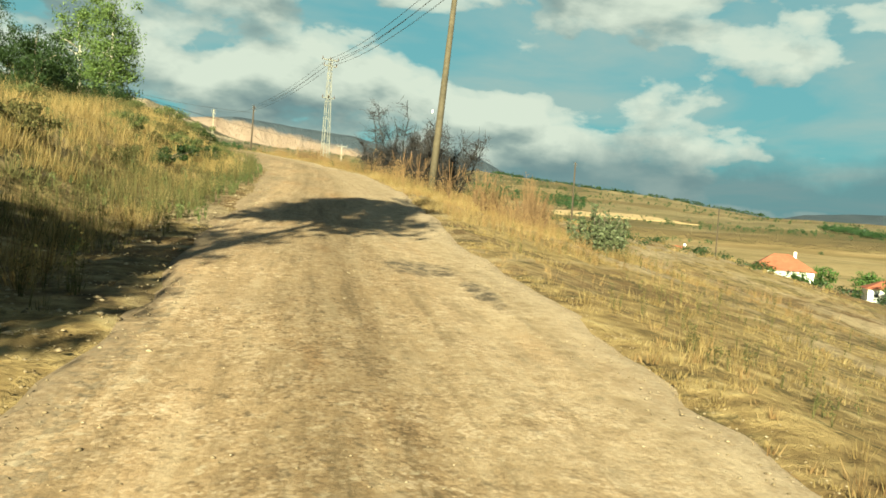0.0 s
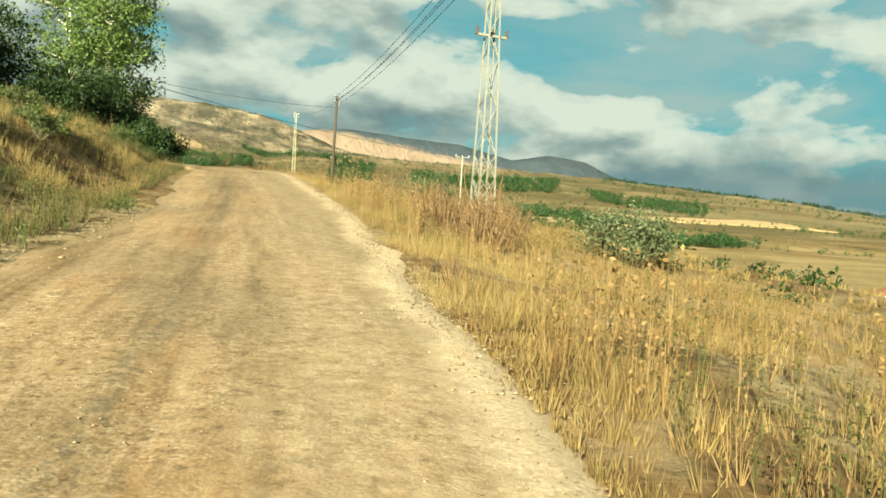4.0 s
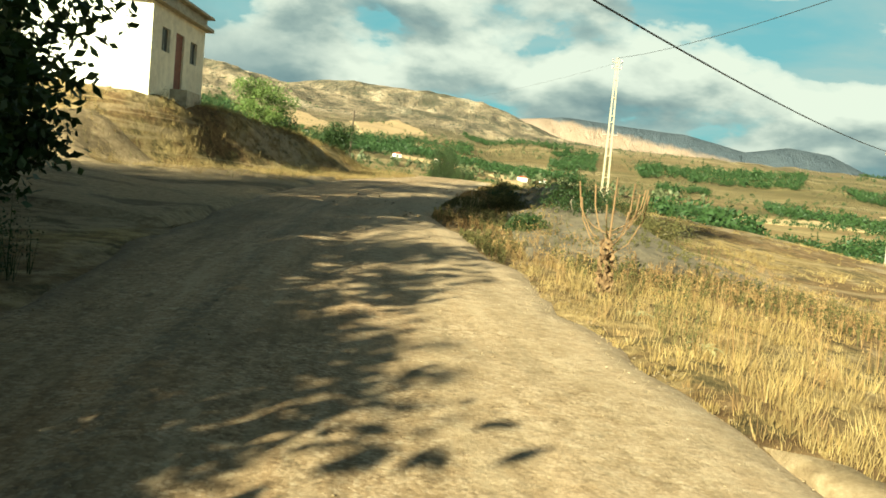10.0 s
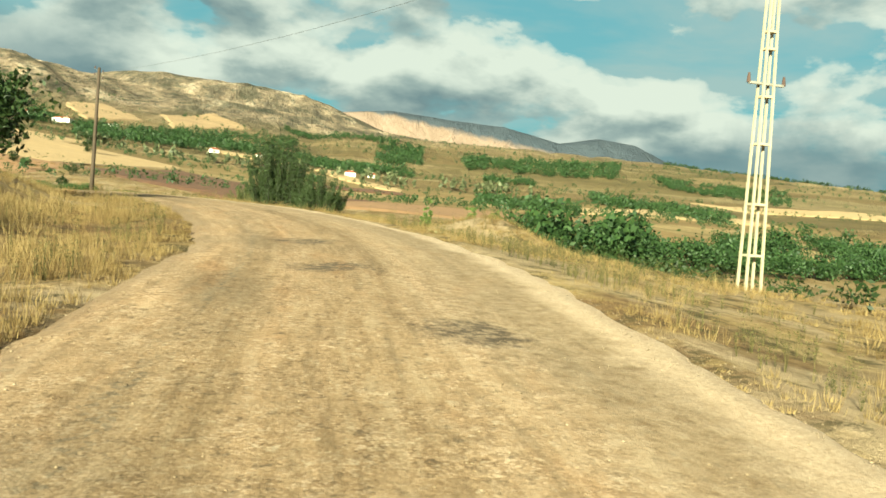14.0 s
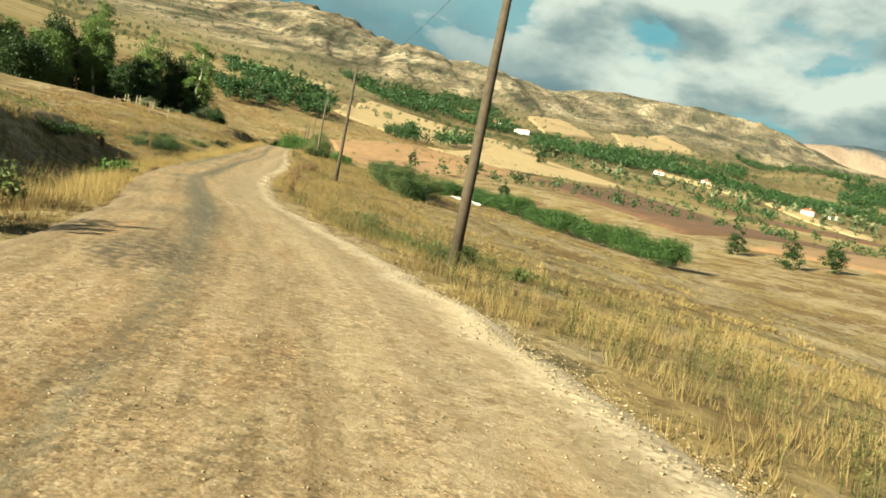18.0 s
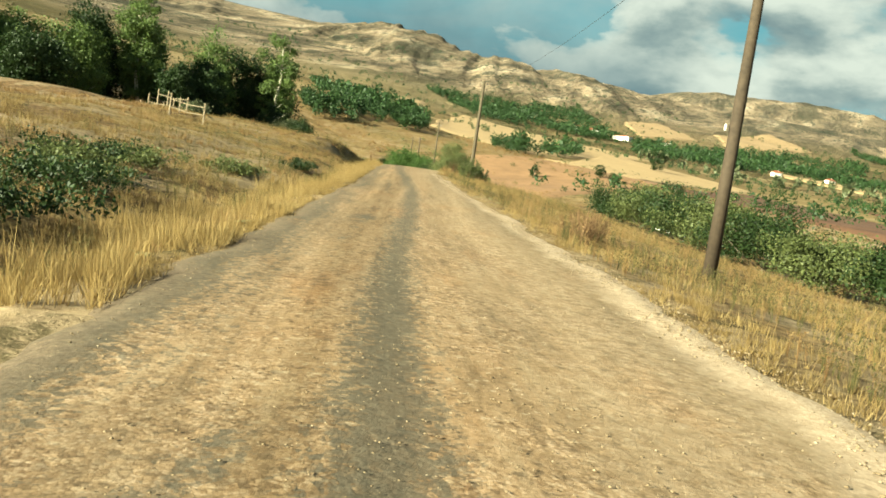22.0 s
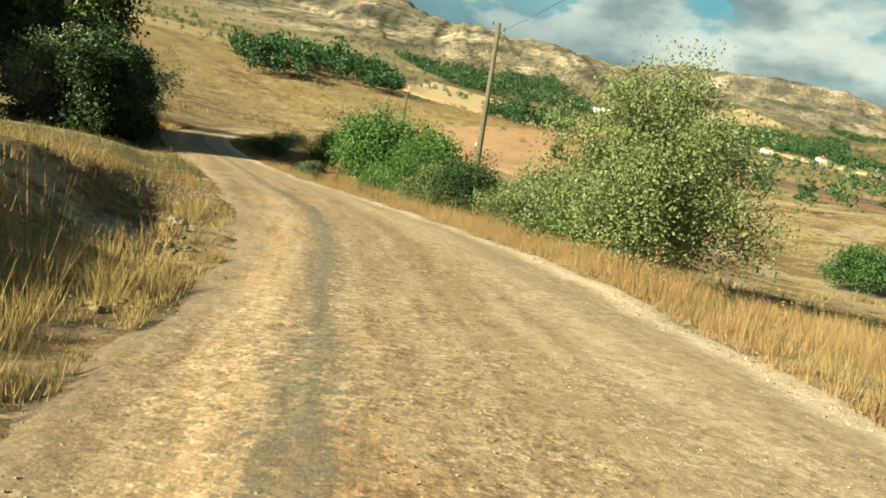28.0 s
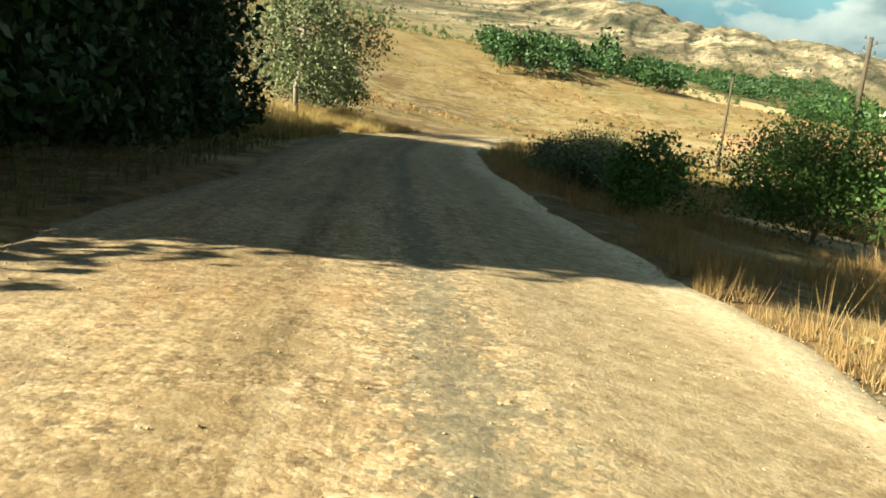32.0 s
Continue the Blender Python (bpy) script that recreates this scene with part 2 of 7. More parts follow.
def land(x, y, parts=None):
    """Height of the ground."""
    x, y = np.atleast_1d(x).astype(float), np.atleast_1d(y).astype(float)
    s, u, j = along(x, y) if parts is None else parts
    zr = LINE_Z[j]
    er, el = table(EDGE_R, s), table(EDGE_L, s)
    r, l = u - er, el - u
    drop = table(DROP_R, s)
    right = -drop * (np.maximum(r - 0.6, 0)) - 0.10 * smooth(0, 1.2, r)
    right = np.where(r > 45, -drop * 44.4 - 0.10 - (r - 45) * 0.05, right)
    # spoil heaps beside the carriageway, opposite the small building and past the bend
    right = right + (0.72 + 0.55 * fbm(x / 1.1, y / 1.1, 3, 23)) * np.exp(-((s - 136) / 9.0) ** 2 - ((u - 5.2) / 1.9) ** 2) + 0.3 * np.exp(-((s - 128) / 3.5) ** 2 - ((u - 5.0) / 1.6) ** 2)
    right = right + 0.95 * np.exp(-((s - 179) / 2.2) ** 2 - ((u - 10.2) / 1.7) ** 2)
    # a washed-out gully under the verge past the bend
    right = right - (0.55 + 0.5 * fbm(x / 1.3, y / 1.3, 2, 29)) * np.exp(-((s - 214) / 6.5) ** 2 - ((r - 3.05) / 0.6) ** 2)
    h, w = table(BANK_H, s), table(BANK_W, s)
    start = table(BANK_S, s) + 0.5 * fbm(s / 3.0, s * 0 + 2.5, 2, 17)
    left = h * smooth(start, start + w, l) + table(BANK_G, s) * np.maximum(l - w, 0) - table(DITCH, s) * np.exp(-((l - 1.7) / 0.9) ** 2)
    near = np.where(r > 0, right, np.where(l > 0, left, 0))
    rough = 0.10 * fbm(x / 2.2, y / 2.2, 3, 2) + 0.05 * fbm(x / 0.7, y / 0.7, 2, 3)
    off = np.maximum(np.maximum(r, l), 0)
    near = near + rough * smooth(0.2, 2.5, off) + 0.55 * fbm(x / 9, y / 9, 2, 4) * smooth(4, 14, off)
    z = zr + near
    d = np.hypot(x - LINE[j, 0], y - LINE[j, 1])
    z = z + (far_land(x, y) - z) * smooth(22, 110, d)
    under = np.where((r < 0) & (l < 0), 0.12 * smooth(0.0, 0.5, np.minimum(-r, -l)), 0)
    return z - under

# ---- sky, sun ----
SUN = Vector((-0.47, -0.883, 0.0)).normalized() * math.cos(radians(22)) + Vector((0, 0, math.sin(radians(22))))
world = bpy.data.worlds.new("sky")
scene.world = world
world.use_nodes = True
W = world.node_tree
W.nodes.clear()


def node(tree, kind, **values):
    n = tree.nodes.new(kind)
    for k, v in values.items():
        if k == "op":
            n.operation = v
        elif k == "blend":
            n.blend_type = v
        elif k == "data":
            n.data_type = v
        elif k == "dims":
            n.noise_dimensions = v
        elif k == "feature":
            n.feature = v
    return n


def wire(tree, a, b):
    tree.links.new(a, b)


def maths(tree, op, a, b=None, c=None, clamp=False):
    n = node(tree, "ShaderNodeMath", op=op)
    n.use_clamp = clamp
    for i, v in enumerate((a, b, c)):
        if v is None:
            continue
        if isinstance(v, (int, float)):
            n.inputs[i].default_value = v
        else:
            wire(tree, v, n.inputs[i])
    return n.outputs[0]


def blend(tree, fac, a, b, mode="MIX"):
    n = node(tree, "ShaderNodeMix", data="RGBA", blend=mode)
    for i, v in ((0, fac), (6, a), (7, b)):
        if isinstance(v, (int, float)):
            n.inputs[i].default_value = v
        elif isinstance(v, tuple):
            n.inputs[i].default_value = (*v, 1)
        else:
            wire(tree, v, n.inputs[i])
    return n.outputs[2]


def ramp(tree, fac, *stops):
    n = node(tree, "ShaderNodeValToRGB")
    cr = n.color_ramp
    while len(cr.elements) < len(stops):
        cr.elements.new(0.5)
    for e, (p, c) in zip(cr.elements, stops):
        e.position = p
        e.color = (*c, 1) if isinstance(c, tuple) else (c, c, c, 1)
    wire(tree, fac, n.inputs[0])
    return n.outputs[0]


def noisy(tree, vector, scale, detail=4, rough=0.55, distort=0.0):
    n = node(tree, "ShaderNodeTexNoise")
    n.inputs["Scale"].default_value, n.inputs["Detail"].default_value = scale, detail
    n.inputs["Roughness"].default_value, n.inputs["Distortion"].default_value = rough, distort
    if vector is not None:
        wire(tree, vector, n.inputs["Vector"])
    return n.outputs["Fac"]


def scaled(tree, vector, sx, sy, sz):
    n = node(tree, "ShaderNodeMapping")
    n.inputs["Scale"].default_value = (sx, sy, sz)
    wire(tree, vector, n.inputs["Vector"])
    return n.outputs[0]


def make_sky():
    t = W
    air = node(t, "ShaderNodeTexSky")
    air.sky_type = "NISHITA"
    air.sun_disc = False
    air.sun_elevation = radians(22)
    air.sun_rotation = radians(208)
    air.dust_density, air.ozone_density, air.air_density = 1.0, 0.8, 1.0
    coord = node(t, "ShaderNodeTexCoord").outputs["Generated"]
    sep = node(t, "ShaderNodeSeparateXYZ")
    wire(t, coord, sep.inputs[0])
    x, y, z = sep.outputs
    # heaped clouds: denser air below means a bright top, denser air above a grey belly
    def density(lift):
        up = node(t, "ShaderNodeCombineXYZ")
        wire(t, x, up.inputs[0])
        wire(t, y, up.inputs[1])
        wire(t, maths(t, "MULTIPLY_ADD", z, 2.1, 0.31 + lift), up.inputs[2])
        fine = noisy(t, up.outputs[0], 5.2, 9, 0.52, 0.1)
        return maths(t, "ADD", maths(t, "MULTIPLY", fine, 0.72), maths(t, "MULTIPLY", noisy(t, up.outputs[0], 1.9, 2), 0.42))

    here, above = density(0.0), density(0.07)
    mask = ramp(t, here, (0.535, 0.0), (0.556, 0.7), (0.595, 1.0))
    lit = maths(t, "MULTIPLY_ADD", maths(t, "SUBTRACT", here, above), 4.2, 0.50)
    lit = maths(t, "ADD", lit, maths(t, "MULTIPLY", maths(t, "SUBTRACT", 0.60, here), 2.2))
    tone = ramp(t, lit, (0.10, (0.30, 0.38, 0.41)), (0.36, (0.56, 0.61, 0.59)), (0.55, (0.92, 0.90, 0.82)), (0.74, (1.16, 1.10, 0.98)))
    # a thin high veil, streaked along the horizon
    flat = node(t, "ShaderNodeCombineXYZ")
    zz = maths(t, "MAXIMUM", maths(t, "ADD", z, 0.10), 0.03)
    wire(t, maths(t, "DIVIDE", x, zz), flat.inputs[0])
    wire(t, maths(t, "DIVIDE", y, zz), flat.inputs[1])
    veil = ramp(t, noisy(t, flat.outputs[0], 0.9, 6, 0.55, 0.4), (0.42, 0.0), (0.64, 0.70))
    # banks of rain cloud stand low over the far plain and behind the big hill
    edge = maths(t, "MULTIPLY_ADD", noisy(t, coord, 5.0, 6, 0.6), 0.16, -0.08)
    sides = maths(t, "MAXIMUM", ramp(t, maths(t, "MULTIPLY_ADD", x, 0.5, 0.5), (0.36, 1.0), (0.41, 0.0)), maths(t, "MULTIPLY", ramp(t, maths(t, "MULTIPLY_ADD", x, 0.5, 0.5), (0.62, 0.0), (0.72, 1.0)), ramp(t, maths(t, "ADD", z, edge), (0.07, 1.0), (0.11, 0.0))))
    low = maths(t, "MULTIPLY", ramp(t, maths(t, "ADD", z, edge), (0.0, 1.0), (0.15, 0.9), (0.21, 0.0)), sides)
    sky = blend(t, 1.0, air.outputs[0], (0.10, 0.125, 0.13), "MULTIPLY")
    haze = blend(t, ramp(t, z, (0.0, 0.9), (0.5, 0.6)), sky, (0.30, 0.64, 0.70))
    far = blend(t, veil, haze, (0.70, 0.75, 0.72))
    clear = blend(t, ramp(t, z, (0.40, 0.0), (0.62, 1.0)), far, blend(t, 1.0, air.outputs[0], (0.075, 0.10, 0.105), "MULTIPLY"))
    final = blend(t, maths(t, "MULTIPLY", mask, ramp(t, maths(t, "ADD", z, edge), (0.42, 1.0), (0.58, 0.12))), clear, tone)
    final = blend(t, maths(t, "MULTIPLY", low, 0.75), final, (0.24, 0.35, 0.40))
    bg = node(t, "ShaderNodeBackground")
    wire(t, final, bg.inputs[0])
    bg.inputs[1].default_value = SKY_LIGHT
    out = node(t, "ShaderNodeOutputWorld")
    wire(t, bg.outputs[0], out.inputs[0])


SKY_LIGHT = 0.17
make_sky()
sun = new("sun", bpy.data.lights.new("sun", "SUN"))
sun.data.energy, sun.data.angle, sun.data.color = 5.0, radians(0.6), (1.0, 0.85, 0.64)
sun.matrix_world = look(SUN * 300, (0, 0, 0))


# ---- materials ----
def material(name, rough=0.85, metal=0.0, spec=0.3):
    m = bpy.data.materials.new(name)
    m.use_nodes = True
    t = m.node_tree
    b = t.nodes["Principled BSDF"]
    b.inputs["Roughness"].default_value, b.inputs["Metallic"].default_value = rough, metal
    b.inputs["Specular IOR Level"].default_value = spec
    return m, t, b


def bump(t, b, height, strength=0.5, distance=0.05):
    n = node(t, "ShaderNodeBump")
    n.inputs["Strength"].default_value, n.inputs["Distance"].default_value = strength, distance
    wire(t, height, n.inputs["Height"])
    wire(t, n.outputs[0], b.inputs["Normal"])


def place(t):
    return node(t, "ShaderNodeNewGeometry").outputs["Position"]


def plain(name, colour, rough=0.85, metal=0.0, scale=6.0, vary=0.35, bumpy=0.3, depth=0.01):
    m, t, b = material(name, rough, metal)
    p = node(t, "ShaderNodeTexCoord").outputs["Object"]
    f = noisy(t, p, scale, 6, 0.62)
    g = noisy(t, p, scale * 0.17, 3)
    k = maths(t, "ADD", maths(t, "MULTIPLY", f, 0.6), maths(t, "MULTIPLY", g, 0.4))
    lo = tuple(c * (1 - vary) for c in colour)
    hi = tuple(min(c * (1 + vary), 1) for c in colour)
    wire(t, ramp(t, k, (0.33, lo), (0.67, hi)), b.inputs["Base Color"])
    bump(t, b, f, bumpy, depth)
    return m


def leafy(name, dark, light, rough=0.55, through_light=0.25):
    m, t, b = material(name, rough, 0, 0.25)
    isl = node(t, "ShaderNodeNewGeometry").outputs["Random Per Island"]
    big = noisy(t, place(t), 1.3, 4)
    k = maths(t, "ADD", maths(t, "MULTIPLY", isl, 0.45), maths(t, "MULTIPLY", big, 0.62))
    wire(t, ramp(t, k, (0.15, dark), (0.85, light)), b.inputs["Base Color"])
    tr = node(t, "ShaderNodeBsdfTranslucent")
    wire(t, ramp(t, k, (0.15, dark), (0.85, light)), tr.inputs[0])
    mix = node(t, "ShaderNodeMixShader")
    mix.inputs[0].default_value = through_light
    out = t.nodes["Material Output"]
    wire(t, b.outputs[0], mix.inputs[1])
    wire(t, tr.outputs[0], mix.inputs[2])
    wire(t, mix.outputs[0], out.inputs[0])
    return m


def ground_material():
    m, t, b = material("dry_land", 0.95, 0, 0.1)
    p = place(t)
    sep = node(t, "ShaderNodeSeparateXYZ")
    wire(t, p, sep.inputs[0])
    fine = noisy(t, p, 3.5, 8, 0.68)
    mid = noisy(t, p, 0.28, 6, 0.6)
    wide = noisy(t, p, 0.06, 5, 0.6)
    straw = ramp(t, fine, (0.30, (0.062, 0.042, 0.018)), (0.45, (0.166, 0.112, 0.048)), (0.57, (0.250, 0.177, 0.078)), (0.72, (0.333, 0.255, 0.130)))
    earth = ramp(t, fine, (0.32, (0.052, 0.034, 0.017)), (0.48, (0.140, 0.099, 0.052)), (0.58, (0.218, 0.161, 0.088)), (0.72, (0.302, 0.234, 0.140)))
    near = blend(t, ramp(t, mid, (0.48, 0.0), (0.62, 0.9)), straw, earth)
    green = ramp(t, fine, (0.3, (0.029, 0.034, 0.009)), (0.7, (0.104, 0.099, 0.034)))
    near = blend(t, ramp(t, noisy(t, p, 0.11, 5, 0.6), (0.55, 0.0), (0.68, 0.55)), near, green)
    near = blend(t, ramp(t, wide, (0.54, 0.0), (0.66, 0.45)), near, ramp(t, fine, (0.3, (0.083, 0.045, 0.018)), (0.7, (0.208, 0.125, 0.057))))
    near = blend(t, ramp(t, noisy(t, scaled(t, p, 1.0, 0.35, 1.0), 0.16, 5, 0.65), (0.54, 0.0), (0.66, 0.6)), near, (0.260, 0.190, 0.086))
    near = blend(t, 1.0, near, ramp(t, noisy(t, p, 0.75, 7, 0.72), (0.34, (0.72, 0.71, 0.69)), (0.46, (1.02, 1.01, 0.99)), (0.56, (1.18, 1.17, 1.15)), (0.68, (1.42, 1.42, 1.40))), "MULTIPLY")
    near = blend(t, ramp(t, noisy(t, scaled(t, p, 0.5, 0.5, 2.0), 0.35, 6, 0.7), (0.57, 0.0), (0.65, 0.38)), near, (0.059, 0.046, 0.018))
    # grazed russet patches, pale bare earth between them, and dark tufts
    russet = ramp(t, fine, (0.3, (0.062, 0.034, 0.015)), (0.7, (0.185, 0.112, 0.052)))
    near = blend(t, ramp(t, noisy(t, scaled(t, p, 0.7, 1.0, 2.2), 0.10, 9, 0.74), (0.49, 0.0), (0.55, 0.85)), near, russet)
    near = blend(t, ramp(t, noisy(t, scaled(t, p, 1.0, 0.6, 2.2), 0.19, 8, 0.72), (0.51, 0.0), (0.57, 0.75)), near, ramp(t, fine, (0.3, (0.190, 0.136, 0.078)), (0.7, (0.370, 0.286, 0.182))))
    near = blend(t, ramp(t, noisy(t, p, 1.15, 8, 0.78), (0.53, 0.0), (0.59, 0.78)), near, ramp(t, fine, (0.3, (0.024, 0.022, 0.010)), (0.7, (0.080, 0.064, 0.026))))
    # narrow cattle paths along the slope
    level = noisy(t, scaled(t, p, 0.03, 0.03, 0.62), 1.0, 3, 0.5)
    near = blend(t, ramp(t, level, (0.485, 0.0), (0.497, 0.55), (0.503, 0.55), (0.515, 0.0)), near, (0.300, 0.222, 0.126))
    # far off the land is a patchwork of stubble, fallow, plough and scrub
    bend = node(t, "ShaderNodeVectorMath", op="ADD")
    warp = node(t, "ShaderNodeTexNoise")
    warp.inputs["Scale"].default_value, warp.inputs["Detail"].default_value = 0.008, 3
    wire(t, p, warp.inputs["Vector"])
    sc = node(t, "ShaderNodeVectorMath", op="SCALE")
    wire(t, warp.outputs["Color"], sc.inputs[0])
    sc.inputs["Scale"].default_value = 90.0
    wire(t, p, bend.inputs[0])
    wire(t, sc.outputs[0], bend.inputs[1])
    rot = node(t, "ShaderNodeMapping")
    rot.inputs["Rotation"].default_value = (0, 0, 0.3)
    rot.inputs["Scale"].default_value = (0.003, 0.007, 0.000)
    wire(t, bend.outputs[0], rot.inputs["Vector"])
    cell = node(t, "ShaderNodeTexVoronoi")
    cell.inputs["Scale"].default_value = 1.0
    wire(t, rot.outputs[0], cell.inputs["Vector"])
    hue = node(t, "ShaderNodeSeparateColor")
    wire(t, cell.outputs["Color"], hue.inputs[0])
    fields = ramp(t, hue.outputs[0], (0.0, (0.270, 0.187, 0.086)), (0.22, (0.198, 0.125, 0.055)), (0.40, (0.312, 0.229, 0.114)), (0.55, (0.218, 0.156, 0.068)), (0.68, (0.260, 0.177, 0.081)), (0.80, (0.198, 0.135, 0.062)), (0.88, (0.218, 0.156, 0.073)), (1.0, (0.187, 0.130, 0.057)))
    fields = blend(t, ramp(t, noisy(t, p, 0.30, 7, 0.75), (0.50, 0.0), (0.62, 0.55)), fields, (0.130, 0.081, 0.034))
    fields = blend(t, ramp(t, noisy(t, p, 0.05, 6, 0.7), (0.35, 0.0), (0.75, 0.5)), fields, (0.104, 0.081, 0.031))
    steps = node(t, "ShaderNodeMapping")
    steps.inputs["Scale"].default_value = (0.006, 0.006, 0.286)
    wire(t, p, steps.inputs["Vector"])
    terrace = noisy(t, steps.outputs[0], 1.0, 5, 0.65)
    fields = blend(t, ramp(t, terrace, (0.38, 0.5), (0.50, 0.0)), fields, (0.114, 0.083, 0.035))
    fields = blend(t, ramp(t, terrace, (0.54, 0.0), (0.64, 0.6)), fields, (0.302, 0.224, 0.114))
    line = ramp(t, noisy(t, scaled(t, rot.outputs[0], 1.6, 9.0, 1.0), 1.0, 3), (0.60, 0.0), (0.67, 0.5))
    fields = blend(t, line, fields, (0.039, 0.050, 0.016))
    close = None
    for spot in ((4, 20, 0), (5, 90, 7), (-5, 165, 10), (-45, 240, 11), (-95, 310, 11)):
        d = node(t, "ShaderNodeVectorMath", op="DISTANCE")
        wire(t, p, d.inputs[0])
        d.inputs[1].default_value = spot
        close = d.outputs["Value"] if close is None else maths(t, "MINIMUM", close, d.outputs["Value"])
    away = ramp(t, maths(t, "DIVIDE", close, 300.0), (0.45, 0.0), (0.75, 1.0))
    colour = blend(t, away, near, fields)
    wire(t, colour, b.inputs["Base Color"])
    bump(t, b, fine, 0.7, 0.10)
    return m


def hill_material():
    m, t, b = material("bare_hills", 0.95, 0, 0.1)
    p = place(t)
    sep = node(t, "ShaderNodeSeparateXYZ")
    wire(t, p, sep.inputs[0])
    fall = scaled(t, p, 1.0, 0.38, 0.6)
    n1 = noisy(t, fall, 0.014, 8, 0.65)
    n2 = noisy(t, p, 0.0035, 5, 0.55)
    rock = ramp(t, n1, (0.36, (0.062, 0.056, 0.039)), (0.46, (0.172, 0.134, 0.088)), (0.54, (0.285, 0.218, 0.145)), (0.62, (0.450, 0.368, 0.262)))
    fissure = noisy(t, fall, 0.034, 8, 0.72)
    rock = blend(t, 1.0, rock, ramp(t, fissure, (0.36, (0.66, 0.67, 0.67)), (0.50, (1.05, 1.03, 1.0)), (0.62, (1.45, 1.42, 1.36))), "MULTIPLY")
    scrub = maths(t, "MAXIMUM", ramp(t, noisy(t, fall, 0.028, 7, 0.75), (0.52, 0.0), (0.57, 0.85)), ramp(t, noisy(t, fall, 0.0065, 6, 0.65), (0.53, 0.0), (0.61, 0.7)))
    colour = blend(t, scrub, rock, (0.034, 0.039, 0.022))
    # patchwork on the lower slopes
    rot = node(t, "ShaderNodeMapping")
    rot.inputs["Rotation"].default_value = (0, 0, 0.25)
    rot.inputs["Scale"].default_value = (0.002, 0.005, 0.000)
    warp = node(t, "ShaderNodeTexNoise")
    warp.inputs["Scale"].default_value = 0.006
    wire(t, p, warp.inputs["Vector"])
    sc = node(t, "ShaderNodeVectorMath", op="SCALE")
    wire(t, warp.outputs["Color"], sc.inputs[0])
    sc.inputs["Scale"].default_value = 150.0
    bend = node(t, "ShaderNodeVectorMath", op="ADD")
    wire(t, p, bend.inputs[0])
    wire(t, sc.outputs[0], bend.inputs[1])
    wire(t, bend.outputs[0], rot.inputs["Vector"])
    cell = node(t, "ShaderNodeTexVoronoi")
    cell.inputs["Scale"].default_value = 1.0
    wire(t, rot.outputs[0], cell.inputs["Vector"])
    hue = node(t, "ShaderNodeSeparateColor")
    wire(t, cell.outputs["Color"], hue.inputs[0])
    fields = ramp(t, hue.outputs[1], (0.0, (0.255, 0.188, 0.094)), (0.25, (0.177, 0.122, 0.055)), (0.45, (0.288, 0.222, 0.117)), (0.60, (0.133, 0.100, 0.045)), (0.78, (0.233, 0.166, 0.077)), (0.88, (0.111, 0.092, 0.039)), (1.0, (0.150, 0.111, 0.050)))
    fields = blend(t, ramp(t, noisy(t, p, 0.03, 6, 0.7), (0.4, 0.0), (0.75, 0.55)), fields, (0.105, 0.089, 0.039))
    steps = node(t, "ShaderNodeMapping")
    steps.inputs["Scale"].default_value = (0.003, 0.003, 0.055)
    wire(t, p, steps.inputs["Vector"])
    terrace = noisy(t, steps.outputs[0], 1.0, 6, 0.7)
    fields = blend(t, ramp(t, terrace, (0.40, 0.35), (0.50, 0.0)), fields, (0.066, 0.058, 0.025))
    fields = blend(t, ramp(t, terrace, (0.55, 0.0), (0.64, 0.6)), fields, (0.333, 0.255, 0.139))
    climb = ramp(t, maths(t, "DIVIDE", maths(t, "ADD", sep.outputs[2], maths(t, "MULTIPLY", n2, 60.0)), 400.0), (0.42, 0.0), (0.60, 1.0))
    colour = blend(t, climb, fields, colour)
    # the farthest range: a rosy bare shoulder, and scrub beyond painted blue by haze
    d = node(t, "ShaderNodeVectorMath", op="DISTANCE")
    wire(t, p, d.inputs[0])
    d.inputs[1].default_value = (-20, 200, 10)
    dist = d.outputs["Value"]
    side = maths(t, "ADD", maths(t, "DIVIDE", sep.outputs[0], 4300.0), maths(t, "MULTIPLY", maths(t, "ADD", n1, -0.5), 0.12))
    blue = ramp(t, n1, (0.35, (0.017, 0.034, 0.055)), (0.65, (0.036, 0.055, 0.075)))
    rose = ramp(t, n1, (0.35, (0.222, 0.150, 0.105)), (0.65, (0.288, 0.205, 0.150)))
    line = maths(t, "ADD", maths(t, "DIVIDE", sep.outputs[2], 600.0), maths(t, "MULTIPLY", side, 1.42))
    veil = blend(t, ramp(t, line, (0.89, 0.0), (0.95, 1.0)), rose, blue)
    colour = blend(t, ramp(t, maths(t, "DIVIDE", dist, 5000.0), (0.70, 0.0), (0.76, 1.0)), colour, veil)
    # distance haze painted in: the colours pale a little
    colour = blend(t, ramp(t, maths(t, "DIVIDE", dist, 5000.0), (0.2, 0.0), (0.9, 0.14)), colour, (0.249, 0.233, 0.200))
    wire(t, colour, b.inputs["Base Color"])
    bump(t, b, noisy(t, fall, 0.010, 8, 0.72), 1.0, 45.0)
    return m


